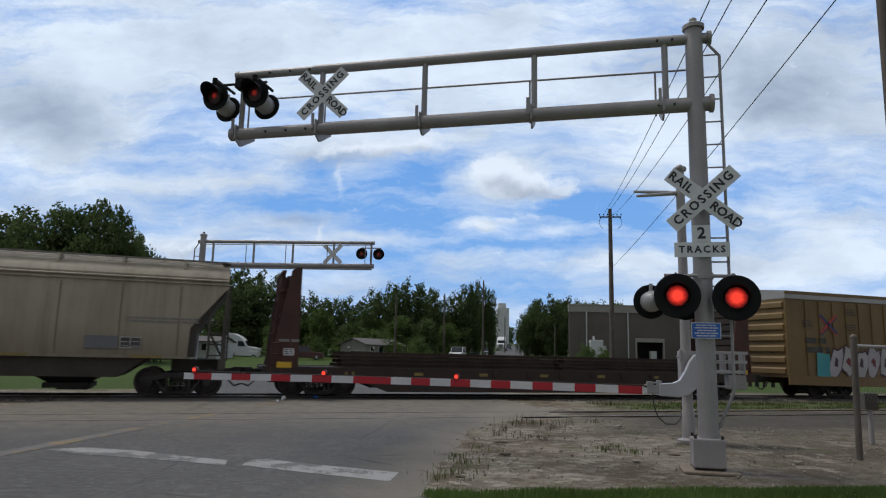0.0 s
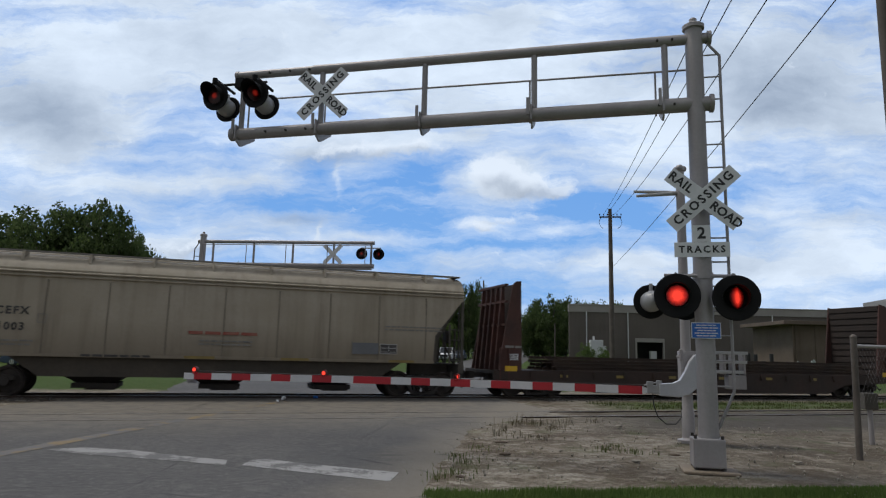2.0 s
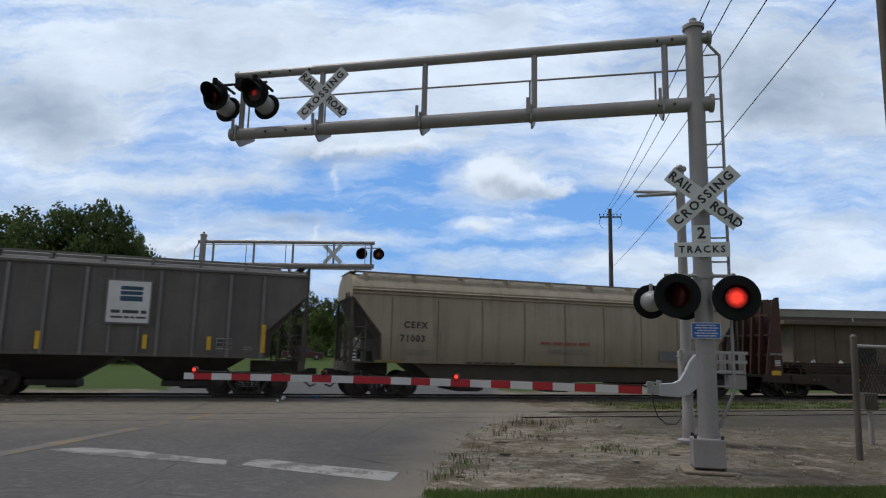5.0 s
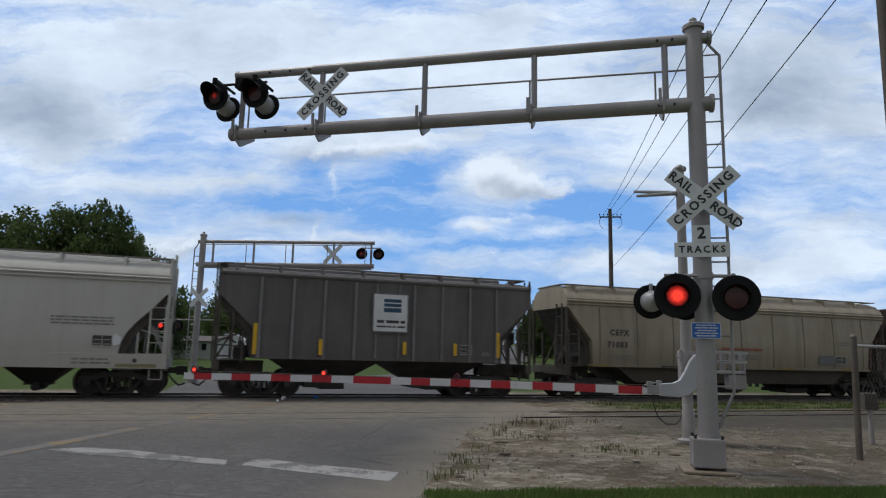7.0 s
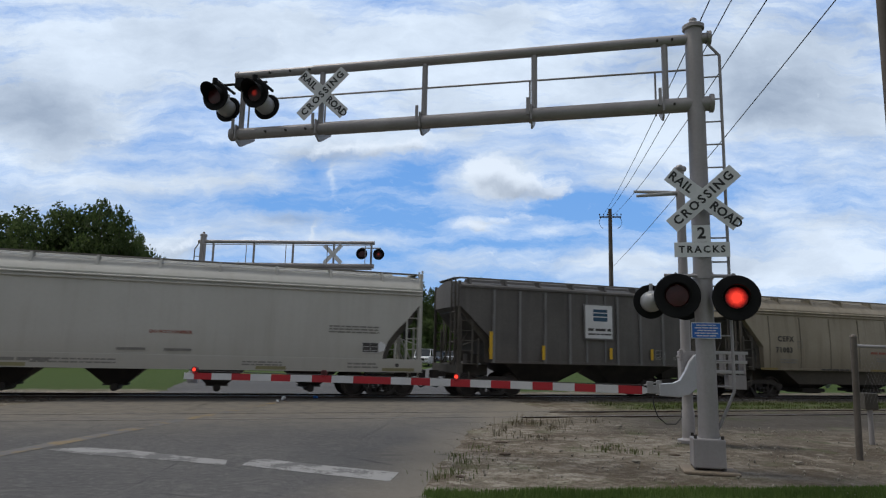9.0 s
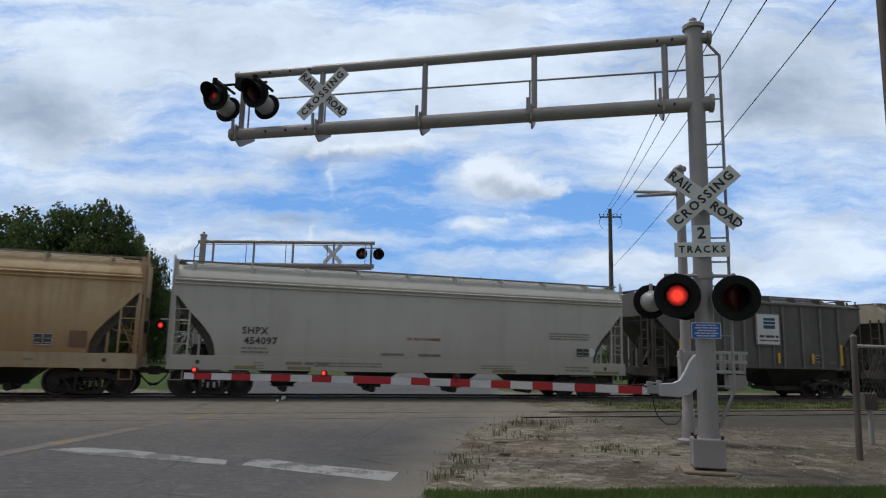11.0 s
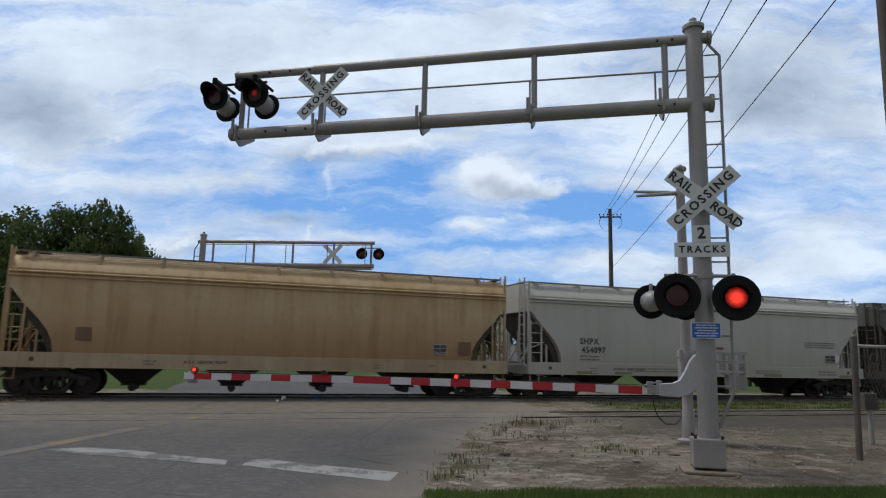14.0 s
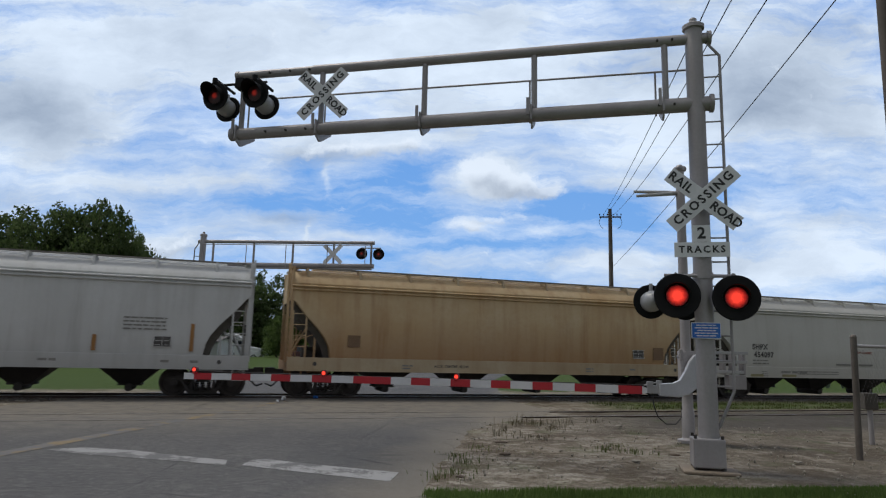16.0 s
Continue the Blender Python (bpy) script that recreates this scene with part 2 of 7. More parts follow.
# ---- ground, road, rails ----
def ground_material():
    m = bpy.data.materials.new("verge_and_grass")
    n, l, p = links_of(m)
    geo = n.new("ShaderNodeNewGeometry").outputs["Position"]
    sep = n.new("ShaderNodeSeparateXYZ")
    l.new(geo, sep.inputs[0])
    a, b = noise_node(n, l, geo, 0.55, 6), noise_node(n, l, geo, 3.2, 6, None, 0.65)
    c = noise_node(n, l, geo, 38.0, 4, None, 0.7)
    dirt = blend(n, l, ramp(n, l, a, 0.42, 0.60), (0.235, 0.206, 0.160), (0.105, 0.080, 0.056))
    dirt = blend(n, l, math_node(n, l, "MULTIPLY", ramp(n, l, b, 0.50, 0.58), ramp(n, l, a, 0.66, 0.46)), dirt, (0.37, 0.335, 0.275))
    # pale wash-out strips that run along the track
    wash = noise_node(n, l, geo, 1.0, 5, (0.28, 1.1, 1.0), 0.65)
    dirt = blend(n, l, math_node(n, l, "MULTIPLY", ramp(n, l, wash, 0.53, 0.61), 0.7), dirt, (0.34, 0.31, 0.26))
    dirt = blend(n, l, math_node(n, l, "MULTIPLY", ramp(n, l, c, 0.45, 0.7), 0.6), dirt, (0.075, 0.062, 0.047))
    grit = noise_node(n, l, geo, 14.0, 6, None, 0.75)
    dirt = blend(n, l, math_node(n, l, "MULTIPLY", ramp(n, l, grit, 0.54, 0.68), 0.55), dirt, (0.30, 0.275, 0.23))
    dirt = blend(n, l, math_node(n, l, "MULTIPLY", ramp(n, l, grit, 0.47, 0.36), 0.75), dirt, (0.065, 0.05, 0.036))
    grass = blend(n, l, ramp(n, l, b, 0.35, 0.7), (0.042, 0.080, 0.014), (0.080, 0.100, 0.030))
    grass = blend(n, l, math_node(n, l, "MULTIPLY", ramp(n, l, c, 0.4, 0.75), 0.6), grass, (0.035, 0.065, 0.012))
    # distance from the main track: dirt up to it, lawn beyond it; a tufty band between the tracks
    t = math_node(n, l, "ADD", math_node(n, l, "MULTIPLY", sep.outputs["X"], ACROSS.x), math_node(n, l, "MULTIPLY", sep.outputs["Y"], ACROSS.y))
    wob = math_node(n, l, "MULTIPLY", math_node(n, l, "SUBTRACT", a, 0.5), 5.0)
    t2 = math_node(n, l, "ADD", t, wob)
    lawn = ramp(n, l, t2, 28.5, 30.0)
    tuft = math_node(n, l, "MULTIPLY", ramp(n, l, math_node(n, l, "ABSOLUTE", math_node(n, l, "SUBTRACT", t, 20.8)), 2.3, 1.0), math_node(n, l, "MULTIPLY", ramp(n, l, b, 0.34, 0.52), ramp(n, l, sep.outputs["X"], 2.0, 4.5)))
    spot = math_node(n, l, "MULTIPLY", ramp(n, l, noise_node(n, l, geo, 0.9, 5), 0.56, 0.66), 0.35)
    dead = math_node(n, l, "MULTIPLY", ramp(n, l, noise_node(n, l, geo, 1.3, 6, None, 0.7), 0.50, 0.60), 0.8)
    dirt = blend(n, l, dead, dirt, (0.105, 0.082, 0.055))
    # browner, damper soil away from the road
    damp = ramp(n, l, math_node(n, l, "ADD", sep.outputs["X"], math_node(n, l, "MULTIPLY", wob, 1.6)), 0.6, 5.0)
    dirt = blend(n, l, math_node(n, l, "MULTIPLY", damp, math_node(n, l, "ADD", 0.2, math_node(n, l, "MULTIPLY", b, 0.7))), dirt, (0.082, 0.066, 0.047))
    # bleached sand showing through in ragged patches
    sand = noise_node(n, l, geo, 1.1, 8, None, 0.72)
    dirt = blend(n, l, math_node(n, l, "MULTIPLY", ramp(n, l, sand, 0.53, 0.62), 0.75), dirt, (0.30, 0.265, 0.215))
    litter = noise_node(n, l, geo, 6.5, 6, None, 0.75)
    dirt = blend(n, l, math_node(n, l, "MULTIPLY", ramp(n, l, litter, 0.54, 0.64), 0.6), dirt, (0.075, 0.052, 0.034))
    # a grey strip of old paving along the near track
    path = math_node(n, l, "MULTIPLY", ramp(n, l, math_node(n, l, "ABSOLUTE", math_node(n, l, "SUBTRACT", math_node(n, l, "ADD", t, math_node(n, l, "MULTIPLY", wob, 0.15)), 15.6)), 3.4, 1.6), ramp(n, l, sep.outputs["X"], 0.8, 4.0))
    path = math_node(n, l, "MULTIPLY", path, math_node(n, l, "ADD", 0.55, math_node(n, l, "MULTIPLY", b, 0.5)))
    dirt = blend(n, l, path, dirt, (0.068, 0.062, 0.054))
    near = ramp(n, l, math_node(n, l, "ADD", math_node(n, l, "SUBTRACT", sep.outputs["Y"], math_node(n, l, "MULTIPLY", sep.outputs["X"], 0.27)), math_node(n, l, "MULTIPLY", wob, 0.09)), 8.75, 8.45)
    f = lawn
    for g in (tuft, spot, near):
        f = math_node(n, l, "MAXIMUM", f, g)
    l.new(blend(n, l, f, dirt, grass), p.inputs["Base Color"])
    p.inputs["Roughness"].default_value = 0.95
    p.inputs["Specular IOR Level"].default_value = 0.15
    k = n.new("ShaderNodeBump")
    k.inputs["Strength"].default_value, k.inputs["Distance"].default_value = 0.9, 0.08
    l.new(math_node(n, l, "ADD", b, math_node(n, l, "MULTIPLY", c, 0.35)), k.inputs["Height"])
    l.new(k.outputs["Normal"], p.inputs["Normal"])
    return m


def asphalt_material():
    m = bpy.data.materials.new("worn_asphalt")
    n, l, p = links_of(m)
    geo = n.new("ShaderNodeNewGeometry").outputs["Position"]
    sep = n.new("ShaderNodeSeparateXYZ")
    l.new(geo, sep.inputs[0])
    a, b, c = noise_node(n, l, geo, 0.35, 6), noise_node(n, l, geo, 2.2, 6), noise_node(n, l, geo, 55, 3, None, 0.7)
    tracks = noise_node(n, l, geo, 1.0, 5, (0.9, 0.10, 1))
    col = blend(n, l, ramp(n, l, a, 0.3, 0.7), (0.072, 0.069, 0.068), (0.112, 0.106, 0.100))
    col = blend(n, l, math_node(n, l, "MULTIPLY", ramp(n, l, tracks, 0.45, 0.7), 0.6), col, (0.062, 0.061, 0.061))
    col = blend(n, l, math_node(n, l, "MULTIPLY", ramp(n, l, b, 0.55, 0.75), 0.4), col, (0.19, 0.18, 0.165))
    col = blend(n, l, math_node(n, l, "MULTIPLY", ramp(n, l, c, 0.35, 0.75), 0.5), col, (0.06, 0.06, 0.06))
    pits = noise_node(n, l, geo, 9.0, 6, None, 0.72)
    col = blend(n, l, math_node(n, l, "MULTIPLY", ramp(n, l, pits, 0.52, 0.66), 0.55), col, (0.17, 0.163, 0.15))
    col = blend(n, l, math_node(n, l, "MULTIPLY", ramp(n, l, pits, 0.46, 0.34), 0.6), col, (0.045, 0.044, 0.042))
    speck = noise_node(n, l, geo, 120, 2, None, 0.8)
    col = blend(n, l, math_node(n, l, "MULTIPLY", ramp(n, l, speck, 0.58, 0.7), 0.6), col, (0.24, 0.23, 0.215))
    # sand carried onto the right-hand side and over the rails
    t = math_node(n, l, "ADD", math_node(n, l, "MULTIPLY", sep.outputs["X"], ACROSS.x), math_node(n, l, "MULTIPLY", sep.outputs["Y"], ACROSS.y))
    edge = ramp(n, l, math_node(n, l, "ADD", math_node(n, l, "SUBTRACT", sep.outputs["X"], math_node(n, l, "MULTIPLY", sep.outputs["Y"], 0.05)), math_node(n, l, "MULTIPLY", a, 2.2)), -1.9, -0.4)
    rails = math_node(n, l, "MULTIPLY", ramp(n, l, math_node(n, l, "ABSOLUTE", math_node(n, l, "SUBTRACT", t, 20.0)), 6.5, 2.0), ramp(n, l, b, 0.22, 0.55))
    f = math_node(n, l, "MAXIMUM", math_node(n, l, "MULTIPLY", edge, 0.85), math_node(n, l, "MULTIPLY", rails, 0.68))
    col = blend(n, l, f, col, (0.21, 0.185, 0.145))
    # tar seams
    v = n.new("ShaderNodeTexVoronoi")
    v.feature = "DISTANCE_TO_EDGE"
    v.inputs["Scale"].default_value = 0.35
    l.new(geo, v.inputs["Vector"])
    crack = math_node(n, l, "MULTIPLY", ramp(n, l, v.outputs["Distance"], 0.012, 0.0), ramp(n, l, b, 0.45, 0.6))
    col = blend(n, l, math_node(n, l, "MULTIPLY", crack, 0.7), col, (0.03, 0.03, 0.03))
    l.new(col, p.inputs["Base Color"])
    p.inputs["Roughness"].default_value = 0.85
    p.inputs["Specular IOR Level"].default_value = 0.3
    k = n.new("ShaderNodeBump")
    k.inputs["Strength"].default_value, k.inputs["Distance"].default_value = 0.6, 0.02
    l.new(math_node(n, l, "ADD", c, pits), k.inputs["Height"])
    l.new(k.outputs["Normal"], p.inputs["Normal"])
    return m


def worn_paint(name, colour, keep):
    m = bpy.data.materials.new(name)
    n, l, p = links_of(m)
    geo = n.new("ShaderNodeNewGeometry").outputs["Position"]
    a, b = noise_node(n, l, geo, 1.6, 6, None, 0.7), noise_node(n, l, geo, 26, 4)
    f = math_node(n, l, "ADD", a, math_node(n, l, "MULTIPLY", math_node(n, l, "SUBTRACT", b, 0.5), 0.35))
    col = blend(n, l, ramp(n, l, f, keep, keep + 0.08), colour, (0.105, 0.102, 0.097))
    l.new(col, p.inputs["Base Color"])
    p.inputs["Roughness"].default_value = 0.8
    return m


GROUND_MAT, ASPHALT = ground_material(), asphalt_material()
LINE_WHITE, LINE_WORN, LINE_YELLOW = worn_paint("worn_white_line", (0.26, 0.255, 0.245), 0.485), worn_paint("patchy_white_line", (0.25, 0.245, 0.235), 0.445), worn_paint("worn_yellow_line", (0.19, 0.135, 0.06), 0.45)
BALLAST = surface("grey_ballast", (0.12, 0.108, 0.092), (0.065, 0.058, 0.05), 0.9, 0, 2.5, 30, 0.9)
TIE_WOOD = surface("old_tie_wood", (0.11, 0.09, 0.07), (0.06, 0.05, 0.04), 0.9, 0, 2, 25, 0.5)


def road_middle(y):
    for (y0, x0), (y1, x1) in zip(ROAD, ROAD[1:]):
        if y <= y1:
            k = (y - y0) / (y1 - y0)
            return x0 + (x1 - x0) * k
    return ROAD[-1][1]


ROAD = ((-40, -7.8), (12, -7.55), (26, -7.1), (110, -2.6), (330, 2.6), (900, 16))


def build_ground():
    xs = sorted({round(x, 2) for x in [*np.linspace(-900, -60, 15), *np.linspace(-60, -14, 24), *np.linspace(-14, 14, 71), *np.linspace(14, 80, 34), *np.linspace(80, 900, 15)]})
    ys = sorted({round(y, 2) for y in [*np.linspace(-300, -10, 8), *np.linspace(-10, 7, 12), *np.linspace(7, 30, 70), *np.linspace(30, 120, 46), *np.linspace(120, 480, 30), *np.linspace(480, 1500, 8)]})
    bm = bmesh.new()
    grid = []
    for y in ys:
        row = []
        for x in xs:
            k = noise.fractal(Vector((x * 0.5, y * 0.5, 0)), 0.8, 2.0, 4) * 0.035 if -1.5 < x < 14 and 7 < y < 23 else 0.0
            row.append(bm.verts.new((x, y, rise(y) - 0.02 + k * min(1, max(0, (x + 1.0) / 1.5)))))
        grid.append(row)
    for a, b in zip(grid, grid[1:]):
        for i in range(len(xs) - 1):
            bm.faces.new((a[i], a[i + 1], b[i + 1], b[i]))
    setting("ground", bm, GROUND_MAT, "sandy verge with worn grass, lawn beyond the tracks", "ground", True)
    bm = bmesh.new()
    rows = []
    for y in [*np.linspace(-40, 8, 14), *np.linspace(8.5, 34, 60), *np.linspace(36, 120, 30), *np.linspace(130, 600, 30)]:
        mid, half = road_middle(y), 6.5 if y < 28 else max(4.4, 6.5 - (y - 28) * 0.12)
        right = mid + half + noise.noise(Vector((0, y * 1.3, 3))) * (0.30 if y < 40 else 0.1) + 2.0 * max(0.0, 1 - abs(y - 21) / 5.5)
        left = mid - half + noise.noise(Vector((5, y * 0.7, 3))) * 0.2 - 6.5 * max(0.0, 1 - abs(y - 37) / 12)
        z = rise(y) + 0.008
        rows.append([bm.verts.new((left + (right - left) * k, y, z - (0.05 if k in (0, 1) else 0))) for k in (0, 0.012, 0.2, 0.4, 0.6, 0.8, 0.988, 1)])
    for a, b in zip(rows, rows[1:]):
        for i in range(7):
            bm.faces.new((a[i], a[i + 1], b[i + 1], b[i]))
    setting("road", bm, ASPHALT, "patched grey asphalt road crossing the tracks", "road", True)


def flat_strip(name, pts, mat, label, z=0.013):
    bm = bmesh.new()
    bm.faces.new([bm.verts.new((x, y, z)) for x, y in pts])
    bmesh.ops.triangulate(bm, faces=bm.faces)
    return setting(name, bm, mat, label, "road marking")


def build_track(offset, label, ties_from, ties_to, skip=None):
    """Two rails on ties; on the road they lie flush between dark flangeways."""
    turn = pose(0, 0, 0, 0, 0, math.degrees(TRACK))
    base = thing("railway_track", Matrix.Translation(on_track(0, offset)) @ turn, label, "railway track", kind="structure")
    for side in (-0.76, 0.76):
        bm = bmesh.new()
        prism(bm, [(side - 0.07, -0.11), (side + 0.07, -0.11), (side + 0.07, -0.095), (side + 0.012, -0.08), (side + 0.012, -0.03), (side + 0.036, -0.02), (side + 0.036, 0.004),
                   (side + 0.025, 0.008), (side - 0.025, 0.008), (side - 0.036, 0.004), (side - 0.036, -0.02), (side - 0.012, -0.03), (side - 0.012, -0.08), (side - 0.07, -0.095)], -160, 160, "x")
        rail = part("rail", bm, RAIL_RUST, base, "rusty steel rail")
        rail.location.z = RAIL_Z - 0.008 if offset == 0 else 0.006
        bm = bmesh.new()
        box(bm, 0, side, RAIL_Z + 0.0015 if offset == 0 else 0.0155, 320, 0.05, 0.003)
        part("running_surface", bm, RAIL_TOP if offset == 0 else RAIL_DULL, base, "worn rail head")
    # the ties that show beside the road
    bm = bmesh.new()
    box(bm, 0, 0, 0, 0.22, 2.55, 0.16)
    tie_mesh = mesh_of("tie", bm, TIE_WOOD, bevel=0.015)
    x = ties_from
    while x < ties_to:
        if not (skip and skip[0] < x < skip[1]):
            ob = new("tie", tie_mesh)
            ob.parent = base
            ob.matrix_basis = pose(x, random.uniform(-0.05, 0.05), (-0.10 if offset == 0 else -0.075), 0, 0, random.uniform(-1.5, 1.5))
        x += 0.55
    return base


build_ground()
for k, strip in enumerate(([(-7.38, 10.07), (-6.52, 9.76), (-5.64, 9.65), (-4.77, 9.51), (-4.1, 9.33), (-4.28, 9.8), (-5.12, 10.02), (-6.04, 10.32), (-6.99, 10.44)], [(-3.9, 9.43), (-3.03, 9.14), (-1.62, 8.73), (-1.62, 9.4), (-2.9, 9.74), (-3.8, 10.04), (-3.94, 9.89)])):
    flat_strip("stop_line", strip, LINE_WHITE if k else LINE_WORN, "worn white stop line on asphalt")
for k, (a, b, c, d) in enumerate(((-7.95, -7.62, -40, 13.2), (-7.80, -7.55, 13.6, 21.5))):
    flat_strip("centre_line", [(a, c), (b, c), (b + 0.1, d), (a + 0.1, d)], LINE_YELLOW, "faded yellow centre line on asphalt")
build_track(0.0, "main railway track with ballast and shiny rails", 12.5, 60, None)
build_track(NEAR_LINE - LINE, "weed-grown second track half buried in dirt", 6.6, 6.7, None)


def build_ballast():
    """Crushed stone along the main track where it leaves the road."""
    rng = random.Random(4)
    bm = bmesh.new()
    for a, b in ((-60.0, -6.0), (12.5, 75.0)):
        pts = [(-2.6, -0.06), (-1.7, 0.0), (1.7, 0.0), (2.6, -0.06)]
        prism(bm, [(y, z) for y, z in pts] + [(2.6, -0.2), (-2.6, -0.2)], a, b, "x")
    for _ in range(2600):
        x = rng.uniform(12, 40) if rng.random() < 0.75 else rng.uniform(-30, -3)
        y = rng.uniform(-2.7, -0.8)
        r = rng.uniform(0.02, 0.05)
        v = box(bm, x, y, -0.01 - max(0, -1.7 - y) * 0.06, r * 2, r * 1.5, r, Euler((rng.random() * 3, rng.random() * 3, rng.random() * 3)).to_matrix().to_4x4())
    ob = setting("ballast", bm, BALLAST, "grey crushed stone ballast along the main track", "ballast")
    ob.matrix_world = Matrix.Translation(on_track(0)) @ pose(0, 0, 0, 0, 0, math.degrees(TRACK))
    tagged(ob, kind="stuff")


build_ballast()

# ---- the train ----
MOVERS, ROLLERS = [], []
PROFILE_TOP = [(1.50, 3.69), (1.575, 3.73), (1.575, 3.76), (1.49, 3.79), (1.49, 3.82), (1.575, 3.85), (1.575, 3.88), (1.49, 3.91), (1.50, 3.97), (1.41, 4.13), (1.18, 4.36), (0.75, 4.5), (0.0, 4.54)]


def section(zb, flat, bulge):
    pts = []
    for k in range(7):
        z = zb + (3.66 - zb) * k / 6
        pts.append((1.50 + bulge * math.sin(math.pi * max(0, min(1, (z - 1.3) / 2.4))), z))
    top = [(1.5, 3.75), (1.5, 3.85), (1.5, 3.95), (1.5, 4.05), (1.5, 4.12), (1.5, 4.2), (1.47, 4.24), (1.3, 4.3), (1.0, 4.38), (0.8, 4.42), (0.6, 4.46), (0.3, 4.5), (0.0, 4.52)] if flat else PROFILE_TOP
    half = pts + top
    return [(-y, z) for y, z in half] + [(y, z) for y, z in half[-2::-1]]


def cut_height(d, cut):
    if d >= cut[-1][0]:
        return cut[-1][1]
    for (d0, z0), (d1, z1) in zip(cut, cut[1:]):
        if d <= d1:
            return z0 + (z1 - z0) * (d - d0) / (d1 - d0)


def hopper_shell(bm, half, cut, flat=False, bulge=0.05):
    ds = [0.0] + [p[0] for p in cut[1:]]
    xs = [-half + d for d in ds] + list(np.linspace(-half + ds[-1] + 0.9, half - ds[-1] - 0.9, 8)) + [half - d for d in ds[::-1]]
    rings = []
    for x in xs:
        zb = cut_height(half - abs(x), cut)
        rings.append([bm.verts.new((x, y, z)) for y, z in section(zb, flat, bulge)])
    for a, b in zip(rings, rings[1:]):
        k = len(a)
        for i in range(k):
            bm.faces.new((a[i], a[(i + 1) % k], b[(i + 1) % k], b[i]))
    bm.faces.new(rings[0])
    bm.faces.new(rings[-1][::-1])


def frustum(bm, cx, lx, ly, z1, bx, by, z0):
    hi = [bm.verts.new((cx + sx * lx / 2, sy * ly / 2, z1)) for sx, sy in ((-1, -1), (1, -1), (1, 1), (-1, 1))]
    lo = [bm.verts.new((cx + sx * bx / 2, sy * by / 2, z0)) for sx, sy in ((-1, -1), (1, -1), (1, 1), (-1, 1))]
    for i in range(4):
        bm.faces.new((lo[i], lo[(i + 1) % 4], hi[(i + 1) % 4], hi[i]))
    bm.faces.new(lo[::-1])
    bm.faces.new(hi)


SHARED = {}


def wheelset_mesh():
    if "wheelset" not in SHARED:
        bm = bmesh.new()
        for s in (-1, 1):
            m = Matrix.Translation((0, s * 0.74, 0)) @ pose(0, 0, 0, 90 * s, 0, 0)
            lathe(bm, [(0, -0.06), (0.11, -0.06), (0.13, -0.02), (0.35, 0.0), (0.38, -0.055), (0.44, -0.055), (0.445, 0.05), (0.485, 0.055), (0.485, 0.08), (0.36, 0.08), (0.33, 0.03), (0.13, 0.05), (0.1, 0.08), (0, 0.08)], m, 28)
        rod(bm, (0, -1.0, 0), (0, 1.0, 0), 0.075, 12)
        SHARED["wheelset"] = mesh_of("wheelset", bm, WHEEL, True)
    return SHARED["wheelset"]


def sideframe_mesh():
    if "frame" not in SHARED:
        bm = bmesh.new()
        for s in (-1, 1):
            y0, y1 = s * 0.93, s * 1.09
            lo, hi = min(y0, y1), max(y0, y1)
            prism(bm, [(-1.16, 0.50), (-1.16, 0.62), (-0.74, 0.70), (-0.42, 0.80), (0.42, 0.80), (0.74, 0.70), (1.16, 0.62), (1.16, 0.50), (0.7, 0.54), (0.40, 0.62), (-0.40, 0.62), (-0.7, 0.54)], lo, hi, "y")
            prism(bm, [(-0.42, 0.10), (0.42, 0.10), (0.42, 0.21), (-0.42, 0.21)], lo, hi, "y")
            for k in (-1, 1):
                prism(bm, [(k * 0.72, 0.56), (k * 0.60, 0.50), (k * 0.30, 0.12), (k * 0.44, 0.10)], lo, hi, "y")
                box(bm, k * 0.35, s * 1.01, 0.42, 0.09, 0.15, 0.45)
            for x in (-0.91, 0.91):
                rod(bm, (x, s * 0.9, 0.47), (x, s * 1.16, 0.47), 0.135, 14)
                rod(bm, (x, s * 1.16, 0.47), (x, s * 1.185, 0.47), 0.085, 6)
            for x in (-0.2, 0.0, 0.2):
                for q in range(5):
                    lathe(bm, [(0.05, 0), (0.085, 0.025), (0.05, 0.05)], Matrix.Translation((x, s * 1.12, 0.2 + q * 0.06)), 10)
        box(bm, 0, 0, 0.62, 0.4, 1.9, 0.26)
        box(bm, 0.45, 0, 0.35, 0.1, 1.6, 0.14)
        box(bm, -0.45, 0, 0.35, 0.1, 1.6, 0.14)
        SHARED["frame"] = mesh_of("bogie", bm, UNDER, False, 0.012)
    return SHARED["frame"]


def add_bogie(car, x):
    b = new("bogie", sideframe_mesh())
    b.parent, b.location = car, (x, 0, 0)
    tagged(b, "black cast-steel bogie with coil springs")
    for dx in (-0.91, 0.91):
        w = new("wheelset", wheelset_mesh())
        w.parent, w.location = b, (dx, 0, 0.475)
        tagged(w, "brown worn steel wheelset")
        ROLLERS.append((w, dx))


